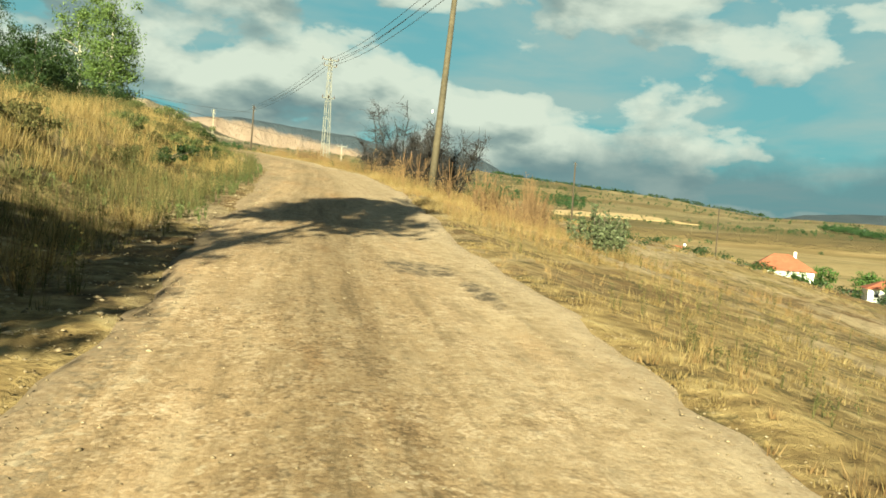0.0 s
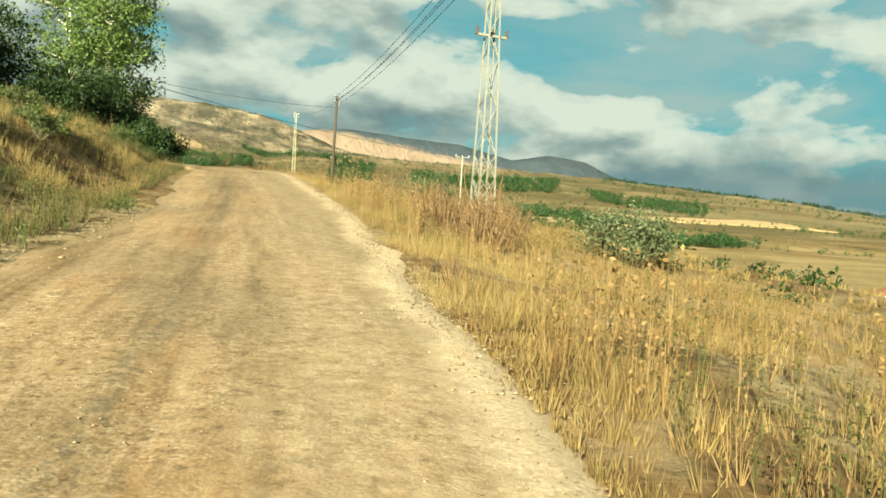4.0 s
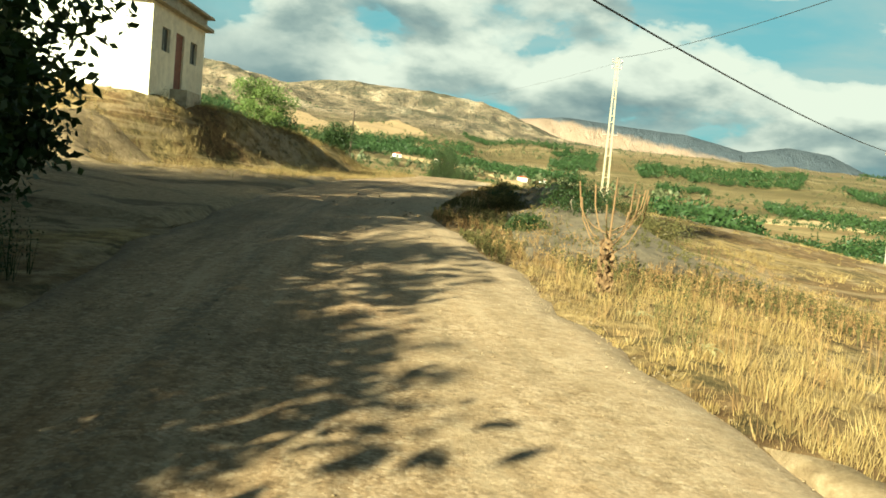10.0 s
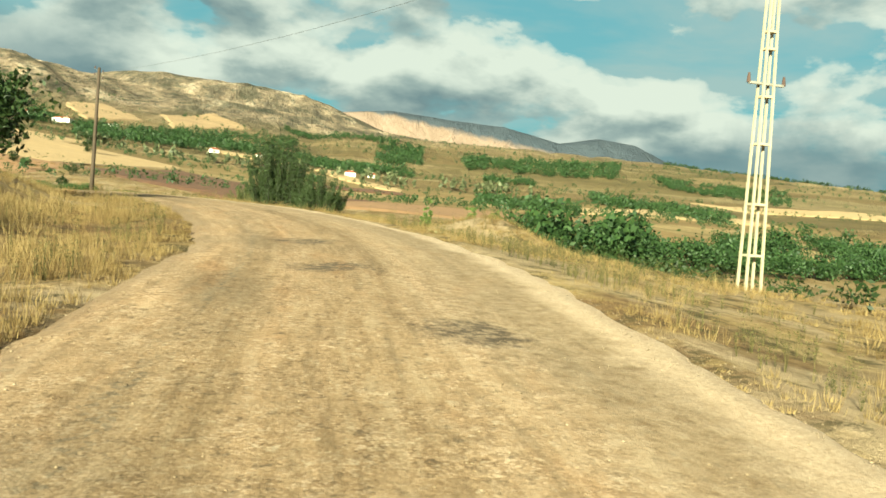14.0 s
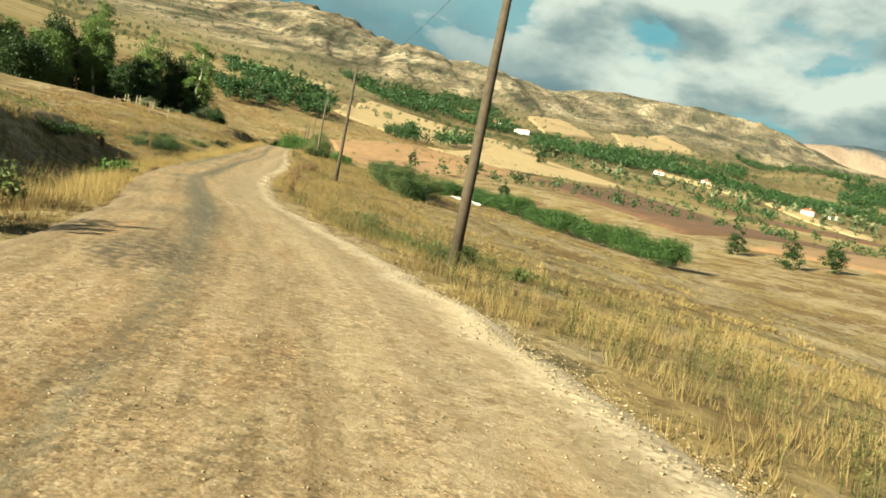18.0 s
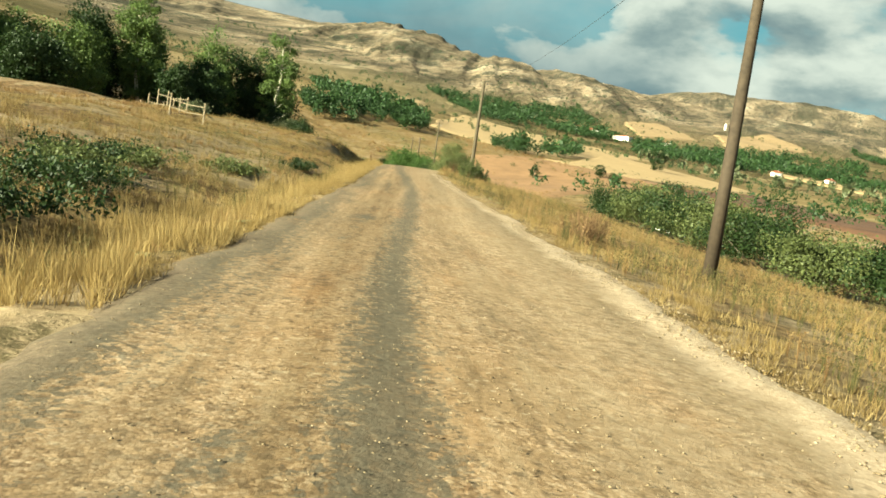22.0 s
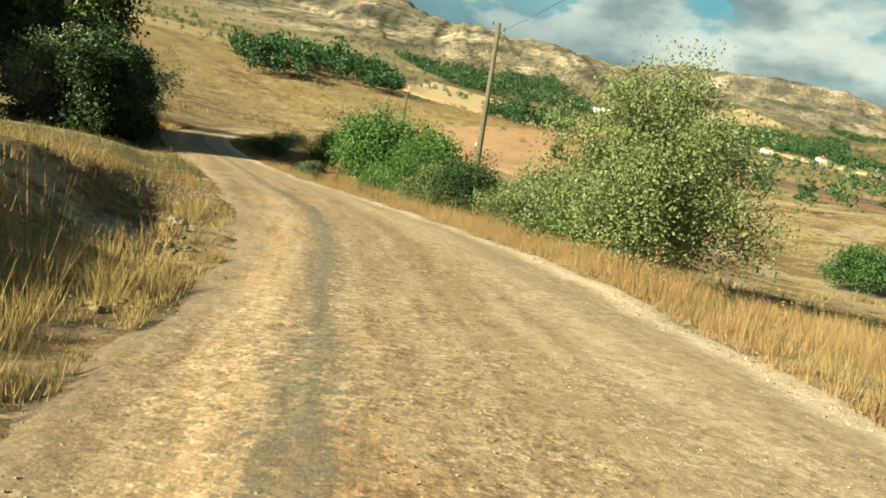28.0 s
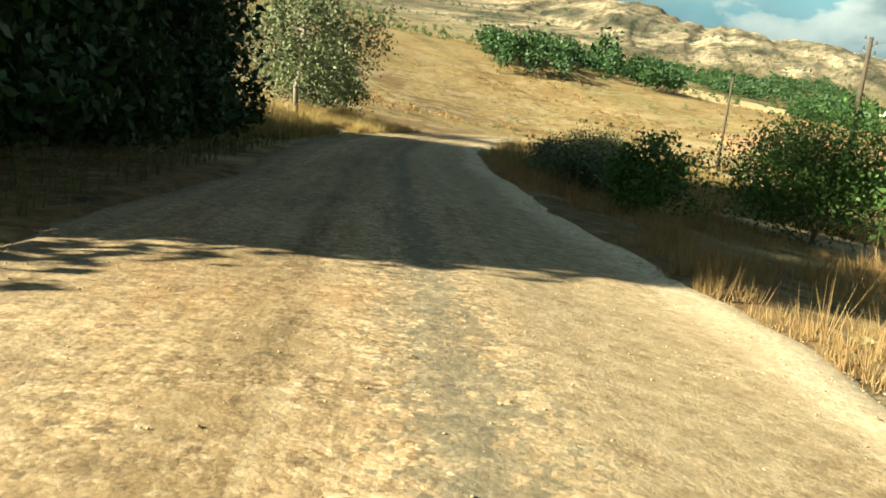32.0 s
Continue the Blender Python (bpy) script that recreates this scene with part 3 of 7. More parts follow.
# worn-through places: distance along, to the right, half length, half width
HOLES = ((8.1, 1.25, 0.55, 0.42), (6.9, 1.65, 0.75, 0.14), (33, 0.2, 0.35, 0.9), (37.5, -1.2, 0.5, 0.9), (46, -0.9, 0.35, 1.1), (85.6, 0.75, 1.1, 0.85), (84.4, 0.5, 0.6, 0.7), (88.2, 1.62, 2.0, 0.07), (84.6, -1.7, 1.2, 0.6),
         (162.5, 0.2, 0.6, 0.6), (166, 0.0, 0.6, 0.6), (158.5, 1.3, 0.6, 0.5), (199, -1.4, 1.6, 0.6), (305, 1.6, 0.9, 0.3), (334.5, 0.6, 0.28, 0.5))


def road_material():
    m, t, b = material("gravelled_road", 0.9, 0, 0.2)
    uv = node(t, "ShaderNodeUVMap").outputs[0]
    sep = node(t, "ShaderNodeSeparateXYZ")
    wire(t, uv, sep.inputs[0])
    across, far = sep.outputs[0], sep.outputs[1]
    rim = node(t, "ShaderNodeUVMap")
    rim.uv_map = "Rim"
    rims = node(t, "ShaderNodeSeparateXYZ")
    wire(t, rim.outputs[0], rims.inputs[0])
    p = place(t)
    chips = node(t, "ShaderNodeTexVoronoi")
    chips.inputs["Scale"].default_value = 48.0
    wire(t, p, chips.inputs["Vector"])
    tone = node(t, "ShaderNodeSeparateColor")
    wire(t, chips.outputs["Color"], tone.inputs[0])
    grit = noisy(t, p, 16.0, 8, 0.75)
    clod = noisy(t, p, 2.3, 6, 0.68)
    drift = noisy(t, scaled(t, uv, 1.6, 0.16, 1.0), 1.0, 6, 0.62, 0.3)
    patchy = noisy(t, scaled(t, uv, 0.55, 0.30, 1.0), 1.0, 5, 0.6)
    # rolled chippings in dust
    coarse = noisy(t, p, 7.0, 7, 0.78)
    stone = ramp(t, maths(t, "ADD", maths(t, "MULTIPLY", tone.outputs[0], 0.35), maths(t, "MULTIPLY", coarse, 0.85)), (0.34, (0.086, 0.054, 0.026)), (0.48, (0.204, 0.131, 0.070)), (0.64, (0.306, 0.211, 0.122)), (0.82, (0.409, 0.310, 0.212)))
    gap = ramp(t, chips.outputs["Distance"], (0.45, 0.0), (0.85, 0.3))
    stone = blend(t, gap, stone, (0.102, 0.066, 0.036))
    dust = ramp(t, grit, (0.30, (0.164, 0.103, 0.052)), (0.50, (0.245, 0.164, 0.089)), (0.70, (0.322, 0.222, 0.133)))
    base = blend(t, ramp(t, maths(t, "ADD", maths(t, "MULTIPLY", clod, 0.6), maths(t, "MULTIPLY", patchy, 0.5)), (0.44, 0.05), (0.60, 1.0)), dust, stone)
    streak = noisy(t, scaled(t, uv, 5.5, 0.55, 1.0), 1.0, 6, 0.7)
    base = blend(t, ramp(t, streak, (0.36, 0.55), (0.48, 0.0)), base, (0.099, 0.067, 0.034))
    base = blend(t, ramp(t, streak, (0.52, 0.0), (0.64, 0.45)), base, (0.367, 0.282, 0.183))
    pits = noisy(t, p, 11.0, 4, 0.6)
    base = blend(t, ramp(t, pits, (0.30, 0.75), (0.42, 0.0)), base, (0.065, 0.045, 0.025))
    base = blend(t, ramp(t, pits, (0.60, 0.0), (0.70, 0.7)), base, (0.417, 0.338, 0.233))
    # fist-sized lumps of chippings, each of its own tone
    lump = node(t, "ShaderNodeTexVoronoi")
    lump.inputs["Scale"].default_value = 19.0
    wire(t, p, lump.inputs["Vector"])
    lumps = node(t, "ShaderNodeSeparateColor")
    wire(t, lump.outputs["Color"], lumps.inputs[0])
    loose = ramp(t, maths(t, "ADD", maths(t, "MULTIPLY", patchy, 0.7), maths(t, "MULTIPLY", clod, 0.5)), (0.50, 0.15), (0.68, 0.9))
    loose = maths(t, "MULTIPLY", loose, ramp(t, maths(t, "DIVIDE", far, 400.0), (0.42, 0.35), (0.49, 0.8)))
    base = blend(t, loose, base, blend(t, 1.0, base, ramp(t, lumps.outputs[0], (0.0, (0.42, 0.40, 0.38)), (0.30, (0.86, 0.82, 0.78)), (0.65, (1.08, 1.06, 1.04)), (1.0, (1.50, 1.48, 1.46))), "MULTIPLY"))
    olive = ramp(t, patchy, (0.42, 0.0), (0.62, 0.55))
    base = blend(t, maths(t, "MULTIPLY", olive, ramp(t, maths(t, "MULTIPLY_ADD", across, 0.2, 0.5), (0.30, 1.0), (0.62, 0.35))), base, (0.133, 0.096, 0.055))
    # wheel tracks polished pale, the strips between them darker and browner
    rut = noisy(t, scaled(t, uv, 1.15, 0.022, 1.0), 1.0, 4, 0.55, 0.15)
    base = blend(t, 1.0, base, ramp(t, rut, (0.34, (0.70, 0.68, 0.62)), (0.47, (0.93, 0.92, 0.88)), (0.55, (1.06, 1.05, 1.03)), (0.66, (1.22, 1.20, 1.18))), "MULTIPLY")
    base = blend(t, ramp(t, noisy(t, scaled(t, uv, 0.9, 0.25, 1.0), 1.3, 6, 0.65), (0.54, 0.0), (0.66, 0.5)), base, blend(t, 1.0, base, (0.98, 0.78, 0.58), "MULTIPLY"))
    # right half painted paler, as the side that catches more light
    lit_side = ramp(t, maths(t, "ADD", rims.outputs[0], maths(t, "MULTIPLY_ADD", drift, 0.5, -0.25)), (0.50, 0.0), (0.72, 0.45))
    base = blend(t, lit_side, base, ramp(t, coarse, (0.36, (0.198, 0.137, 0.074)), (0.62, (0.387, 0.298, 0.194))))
    tar = ramp(t, grit, (0.32, (0.040, 0.039, 0.030)), (0.68, (0.096, 0.090, 0.067)))
    wander = maths(t, "MULTIPLY", maths(t, "ADD", noisy(t, scaled(t, uv, 0.0, 0.05, 1.0), 1.0, 2), -0.5), 0.45)
    ragged = maths(t, "MULTIPLY_ADD", clod, 0.9, -0.45)
    way = maths(t, "DIVIDE", far, 400.0)
    band = ramp(t, way, (0.52, 0.275), (0.555, 0.305), (0.575, 0.50), (0.6025, 0.575), (0.635, 0.675), (0.66, 0.64), (0.6975, 0.45), (0.725, 0.42), (0.775, 0.50), (0.812, 0.55), (0.8375, 0.455), (0.865, 0.58), (1.0, 0.58))
    band = maths(t, "MULTIPLY_ADD", band, 4.0, -2.0)

    def strip(centre, half, rough=0.5):
        e = maths(t, "ABSOLUTE", maths(t, "SUBTRACT", maths(t, "ADD", across, maths(t, "MULTIPLY", wander, 0.5)), centre))
        return maths(t, "SUBTRACT", half, maths(t, "ADD", e, maths(t, "MULTIPLY", ragged, rough)))

    # a wheel track worn to the tar, the bare left margin, and a narrow seam on the climb
    worn = maths(t, "ADD", strip(band, ramp(t, way, (0.46, 0.0), (0.50, 0.16), (0.515, 0.32), (0.57, 0.33), (0.61, 0.24), (0.69, 0.26), (0.71, 0.38), (0.755, 0.38), (0.78, 0.22)), 0.16), maths(t, "MULTIPLY_ADD", drift, 0.4, -0.18))
    left = maths(t, "SUBTRACT", ramp(t, way, (0.56, -0.3), (0.60, 0.17), (0.64, 0.15), (0.72, 0.14), (0.78, 0.06), (0.84, -0.3)), maths(t, "ADD", rims.outputs[0], maths(t, "MULTIPLY", ragged, 0.20)))
    worn = maths(t, "MAXIMUM", worn, maths(t, "ADD", maths(t, "MULTIPLY", left, 2.2), maths(t, "MULTIPLY_ADD", drift, 0.8, -0.40)))
    seam = maths(t, "SUBTRACT", strip(-0.85, 0.12, 0.10), ramp(t, way, (0.12, 1.0), (0.15, 0.02), (0.21, 0.04), (0.25, 1.0)))
    worn = maths(t, "MAXIMUM", worn, seam)
    mottle = maths(t, "ADD", strip(maths(t, "ADD", band, -0.75), ramp(t, way, (0.44, 0.0), (0.50, 0.28), (0.57, 0.46), (0.60, 0.34), (0.66, 0.42), (0.71, 0.45), (0.80, 0.32), (0.90, 0.20)), 0.7), maths(t, "MULTIPLY_ADD", patchy, 2.0, -1.48))
    worn = maths(t, "MAXIMUM", worn, mottle)
    # single stones stay stuck on the tar and break up its edge
    worn = maths(t, "ADD", worn, maths(t, "MULTIPLY_ADD", lumps.outputs[1], 0.26, -0.13))
    worn = maths(t, "ADD", worn, maths(t, "MULTIPLY_ADD", tone.outputs[1], 0.16, -0.08))
    k = maths(t, "MULTIPLY", ramp(t, worn, (0.0, 0.0), (0.05, 0.55), (0.20, 0.86)), ramp(t, way, (0.10, 0.55), (0.24, 0.55), (0.48, 0.55), (0.52, 0.85), (0.68, 0.85), (0.70, 0.70), (0.77, 0.72), (0.79, 0.78)))
    colour = blend(t, k, base, tar)
    # holes worn through to the old tar
    deep = None
    for s0, u0, l, w in HOLES:
        e = maths(t, "POWER", maths(t, "DIVIDE", maths(t, "SUBTRACT", far, s0), l), 2.0)
        g = maths(t, "POWER", maths(t, "DIVIDE", maths(t, "SUBTRACT", across, u0), w), 2.0)
        e = maths(t, "ADD", e, g)
        deep = e if deep is None else maths(t, "MINIMUM", deep, e)
    deep = maths(t, "ADD", deep, maths(t, "MULTIPLY_ADD", noisy(t, p, 5.0, 6, 0.7), 3.2, -1.6))
    colour = blend(t, maths(t, "MULTIPLY", ramp(t, deep, (0.30, 0.9), (1.20, 0.0)), ramp(t, coarse, (0.44, 1.0), (0.58, 0.25))), colour, blend(t, gap, (0.054, 0.041, 0.028), (0.015, 0.012, 0.009)))
    # crumbled pale rim
    crumb = maths(t, "ADD", rims.outputs[0], maths(t, "MULTIPLY_ADD", clod, 0.14, -0.07))
    colour = blend(t, maths(t, "MULTIPLY", ramp(t, crumb, (0.845, 0.0), (0.905, 0.85)), ramp(t, way, (0.08, 0.3), (0.14, 1.0), (0.22, 0.8), (0.24, 0.12), (0.36, 0.2), (0.42, 1.0))), colour, blend(t, loose, ramp(t, tone.outputs[1], (0.0, (0.36, 0.26, 0.165)), (1.0, (0.56, 0.44, 0.31))), ramp(t, lumps.outputs[2], (0.0, (0.20, 0.145, 0.09)), (0.35, (0.40, 0.295, 0.19)), (1.0, (0.62, 0.49, 0.345)))))
    colour = blend(t, ramp(t, crumb, (0.03, 0.6), (0.10, 0.0)), colour, ramp(t, grit, (0.3, (0.082, 0.056, 0.034)), (0.7, (0.245, 0.178, 0.115))))
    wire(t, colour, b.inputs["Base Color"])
    h = maths(t, "ADD", maths(t, "MULTIPLY", chips.outputs["Distance"], -0.4), grit)
    h = maths(t, "ADD", h, maths(t, "MULTIPLY", ramp(t, deep, (0.5, 0.0), (1.0, 1.0)), 1.5))
    bump(t, b, maths(t, "ADD", h, maths(t, "MULTIPLY", maths(t, "ADD", clod, coarse), 2.0)), 0.30, 0.02)
    return m


def grass_material(name, *stops):
    m, t, b = material(name, 0.8, 0, 0.15)
    isl = node(t, "ShaderNodeNewGeometry").outputs["Random Per Island"]
    p = place(t)
    k = maths(t, "ADD", maths(t, "MULTIPLY", isl, 0.42), maths(t, "MULTIPLY", noisy(t, p, 0.45, 5, 0.6), 0.62))
    c = ramp(t, k, *stops)
    wire(t, c, b.inputs["Base Color"])
    tr = node(t, "ShaderNodeBsdfTranslucent")
    wire(t, c, tr.inputs[0])
    mix = node(t, "ShaderNodeMixShader")
    mix.inputs[0].default_value = 0.3
    wire(t, b.outputs[0], mix.inputs[1])
    wire(t, tr.outputs[0], mix.inputs[2])
    wire(t, mix.outputs[0], t.nodes["Material Output"].inputs[0])
    return m


GROUND = ground_material()
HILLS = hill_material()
ROAD = road_material()
GRASS = grass_material("dry_grass", (0.18, (0.060, 0.041, 0.018)), (0.38, (0.142, 0.096, 0.042)), (0.60, (0.243, 0.179, 0.085)), (0.85, (0.350, 0.272, 0.148)))
GRASS = grass_material("dry_grass", (0.18, (0.069, 0.045, 0.017)), (0.38, (0.155, 0.102, 0.039)), (0.60, (0.257, 0.186, 0.077)), (0.85, (0.354, 0.269, 0.131)))
GOLD = grass_material("golden_grass", (0.2, (0.130, 0.085, 0.033)), (0.42, (0.240, 0.168, 0.071)), (0.62, (0.310, 0.228, 0.104)), (0.85, (0.385, 0.306, 0.168)))
GOLD = grass_material("golden_grass", (0.2, (0.149, 0.094, 0.031)), (0.42, (0.263, 0.180, 0.066)), (0.62, (0.326, 0.234, 0.094)), (0.85, (0.388, 0.302, 0.149)))
RUST = grass_material("russet_grass", (0.2, (0.114, 0.063, 0.026)), (0.5, (0.240, 0.149, 0.063)), (0.85, (0.343, 0.240, 0.114)))
SAGE = grass_material("grey_green_weeds", (0.2, (0.034, 0.037, 0.013)), (0.5, (0.086, 0.080, 0.029)), (0.85, (0.188, 0.155, 0.063)))
LEAF_MID = leafy("broad_green_leaves", (0.014, 0.031, 0.008), (0.074, 0.120, 0.026))
LEAF_MID = leafy("broad_green_leaves", (0.016, 0.038, 0.009), (0.100, 0.165, 0.034))
LEAF_ROW = leafy("orchard_row_leaves", (0.011, 0.027, 0.008), (0.055, 0.096, 0.024))
LEAF_ROW = leafy("orchard_row_leaves", (0.013, 0.032, 0.009), (0.068, 0.118, 0.028))
LEAF_SHOOT = leafy("shoot_leaves", (0.014, 0.027, 0.008), (0.062, 0.090, 0.027))
LEAF_DARK = leafy("dark_green_leaves", (0.008, 0.017, 0.005), (0.027, 0.044, 0.012))
LEAF_DARK = leafy("dark_green_leaves", (0.009, 0.020, 0.005), (0.036, 0.060, 0.015))
LEAF_LIGHT = leafy("light_poplar_leaves", (0.035, 0.062, 0.016), (0.150, 0.205, 0.052))
LEAF_GREY = leafy("grey_green_leaves", (0.040, 0.050, 0.024), (0.150, 0.165, 0.080))
LEAF_OLIVE = leafy("dull_olive_leaves", (0.020, 0.028, 0.010), (0.092, 0.106, 0.038))
LEAF_OLIVE = leafy("dull_olive_leaves", (0.028, 0.040, 0.012), (0.135, 0.155, 0.050))
LEAF_YELLOW = leafy("yellow_grey_willow_leaves", (0.060, 0.078, 0.026), (0.165, 0.18, 0.065))
LEAF_FAR = leafy("orchard_leaves", (0.010, 0.027, 0.009), (0.048, 0.088, 0.025))
BARK = plain("grey_bark", (0.16, 0.13, 0.095), 0.9, 0, 12, 0.45, 0.6, 0.02)
PALE_BARK = plain("pale_poplar_bark", (0.42, 0.38, 0.29), 0.85, 0, 8, 0.4, 0.4, 0.01)
TWIG = plain("dead_twigs", (0.026, 0.022, 0.020), 0.9, 0, 20, 0.5, 0.3, 0.005)
POLE_WOOD = plain("weathered_pole_wood", (0.078, 0.062, 0.037), 0.85, 0, 9, 0.4, 0.5, 0.01)
POLE_DARK = plain("tarred_pole_wood", (0.054, 0.039, 0.025), 0.85, 0, 9, 0.35, 0.5, 0.01)
STEEL = plain("galvanised_steel", (0.26, 0.25, 0.21), 0.5, 0.25, 5, 0.2, 0.1, 0.003)
CREAM = plain("cream_painted_steel", (0.34, 0.295, 0.20), 0.6, 0.0, 5, 0.2, 0.1, 0.003)
PORCELAIN = plain("dark_porcelain", (0.07, 0.045, 0.035), 0.25, 0, 5, 0.2, 0.0, 0.001)
CABLE = plain("black_cable", (0.035, 0.035, 0.035), 0.6, 0, 5, 0.2, 0.0, 0.001)
STONE = plain("pale_limestone", (0.238, 0.185, 0.115), 0.9, 0, 14, 0.4, 0.6, 0.01)
def chip_material(name, *stops):
    m, t, b = material(name, 0.95, 0, 0.15)
    isl = node(t, "ShaderNodeNewGeometry").outputs["Random Per Island"]
    wire(t, blend(t, ramp(t, noisy(t, place(t), 60.0, 3), (0.35, 0.0), (0.7, 0.4)), ramp(t, isl, *stops), (0.22, 0.16, 0.09)), b.inputs["Base Color"])
    return m


GRAVEL = chip_material("tan_gravel", (0.0, (0.077, 0.055, 0.032)), (0.4, (0.166, 0.119, 0.066)), (0.8, (0.244, 0.183, 0.108)), (1.0, (0.322, 0.255, 0.166)))
CHIPS = chip_material("cream_chippings", (0.0, (0.089, 0.064, 0.038)), (0.4, (0.188, 0.139, 0.081)), (0.8, (0.277, 0.211, 0.130)), (1.0, (0.366, 0.294, 0.200)))
CLODS = chip_material("earth_clods", (0.0, (0.030, 0.022, 0.012)), (0.5, (0.085, 0.060, 0.032)), (0.9, (0.16, 0.115, 0.06)), (1.0, (0.26, 0.20, 0.12)))
PLASTER = plain("stained_plaster", (0.66, 0.60, 0.46), 0.9, 0, 3, 0.22, 0.3, 0.01)
WHITEWASH = plain("white_render", (0.80, 0.77, 0.68), 0.85, 0, 2, 0.08, 0.2, 0.01)
CONCRETE = plain("weathered_concrete", (0.34, 0.31, 0.24), 0.9, 0, 4, 0.35, 0.4, 0.01)
DOOR_RED = plain("rusty_red_door_paint", (0.17, 0.07, 0.045), 0.7, 0, 5, 0.35, 0.2, 0.005)
DARK = plain("dark_opening", (0.03, 0.035, 0.03), 0.35, 0, 3, 0.3, 0.0, 0.001)
TILE = plain("red_roof_tiles", (0.27, 0.088, 0.046), 0.85, 0, 3, 0.35, 0.4, 0.02)
PLASTIC = plain("white_sheet", (0.82, 0.80, 0.74), 0.5, 0, 4, 0.1, 0.3, 0.02)
POST_WOOD = plain("fence_post_wood", (0.27, 0.215, 0.14), 0.9, 0, 14, 0.4, 0.5, 0.01)
EARTH = plain("ploughed_earth", (0.105, 0.052, 0.027), 0.95, 0, 0.5, 0.35, 0.8, 0.15)
STUBBLE = plain("pale_stubble", (0.370, 0.256, 0.126), 0.95, 0, 0.25, 0.18, 0.5, 0.1)


def yard_material():
    m, t, b = material("trodden_yard_earth", 0.95, 0, 0.1)
    p = place(t)
    fine = noisy(t, p, 9.0, 8, 0.75)
    c = ramp(t, fine, (0.30, (0.120, 0.083, 0.045)), (0.50, (0.235, 0.168, 0.095)), (0.70, (0.350, 0.268, 0.168)))
    # damp stains and tyre marks
    c = blend(t, ramp(t, noisy(t, scaled(t, p, 0.45, 1.0, 1.0), 0.50, 7, 0.68, 0.4), (0.52, 0.0), (0.57, 0.75)), c, ramp(t, fine, (0.3, (0.040, 0.030, 0.018)), (0.7, (0.105, 0.078, 0.046))))
    c = blend(t, ramp(t, noisy(t, p, 1.6, 6, 0.7), (0.56, 0.0), (0.66, 0.5)), c, (0.300, 0.222, 0.132))
    wire(t, c, b.inputs["Base Color"])
    bump(t, b, maths(t, "ADD", fine, noisy(t, p, 1.8, 5, 0.6)), 0.5, 0.03)
    return m


YARD = yard_material()
SPOIL = plain("spoil_earth", (0.110, 0.087, 0.056), 0.95, 0, 2.4, 0.6, 1.0, 0.10)
STRAW = plain("far_straw_field", (0.30, 0.205, 0.105), 0.95, 0, 0.08, 0.25, 0.5, 0.1)
FALLOW = plain("fallow_field", (0.227, 0.130, 0.063), 0.95, 0, 0.3, 0.25, 0.6, 0.1)
WEED = leafy("thistle_leaves", (0.13, 0.13, 0.05), (0.36, 0.33, 0.17), 0.8, 0.15)
MULLEIN = plain("dried_mullein", (0.145, 0.088, 0.042), 0.95, 0, 25, 0.4, 0.5, 0.01)


# ---- mesh building ----
def mesh_of(name, verts, faces, mat):
    """A mesh from an (n, 3) array and an (m, 3) or (m, 4) array of indices."""
    me = bpy.data.meshes.new(name)
    v, f = np.asarray(verts, np.float32), np.asarray(faces, np.int32)
    me.vertices.add(len(v))
    me.vertices.foreach_set("co", v.ravel())
    k = f.shape[1]
    me.loops.add(f.size)
    me.loops.foreach_set("vertex_index", f.ravel())
    me.polygons.add(len(f))
    me.polygons.foreach_set("loop_start", np.arange(len(f), dtype=np.int32) * k)
    me.update(calc_edges=True)
    me.materials.append(mat)
    return me


class Shape:
    """Collects boxes, tubes and polygons into one mesh."""

    def __init__(self):
        self.bm = bmesh.new()

    def box(self, x0, y0, z0, x1, y1, z1, m=None):
        c = [(x, y, z) for z in (z0, z1) for x, y in ((x0, y0), (x1, y0), (x1, y1), (x0, y1))]
        v = [self.bm.verts.new(m @ Vector(p) if m else p) for p in c]
        for f in ((3, 2, 1, 0), (4, 5, 6, 7), (0, 1, 5, 4), (1, 2, 6, 5), (2, 3, 7, 6), (3, 0, 4, 7)):
            self.bm.faces.new([v[i] for i in f])
        return self

    def tube(self, points, r0, r1, sides=6, cap=True):
        pts = [Vector(p) for p in points]
        rings = []
        for i, p in enumerate(pts):
            d = (pts[min(i + 1, len(pts) - 1)] - pts[max(i - 1, 0)]).normalized()
            a = d.orthogonal().normalized()
            b = d.cross(a)
            r = r0 + (r1 - r0) * i / (len(pts) - 1)
            rings.append([self.bm.verts.new(p + (a * math.cos(2 * math.pi * k / sides) + b * math.sin(2 * math.pi * k / sides)) * r) for k in range(sides)])
        for q, w in zip(rings, rings[1:]):
            for k in range(sides):
                self.bm.faces.new((q[k], q[(k + 1) % sides], w[(k + 1) % sides], w[k]))
        if cap:
            self.bm.faces.new(rings[0][::-1])
            self.bm.faces.new(rings[-1])
        return self

    def poly(self, *pts):
        self.bm.faces.new([self.bm.verts.new(p) for p in pts])
        return self

    def done(self, name, mat, smooth_faces=False, bevel=0.0):
        if bevel:
            bmesh.ops.bevel(self.bm, geom=list(self.bm.edges), offset=bevel, segments=1, affect="EDGES")
        bmesh.ops.recalc_face_normals(self.bm, faces=list(self.bm.faces))
        me = bpy.data.meshes.new(name)
        self.bm.to_mesh(me)
        self.bm.free()
        me.materials.append(mat)
        if smooth_faces:
            me.polygons.foreach_set("use_smooth", [True] * len(me.polygons))
        return me


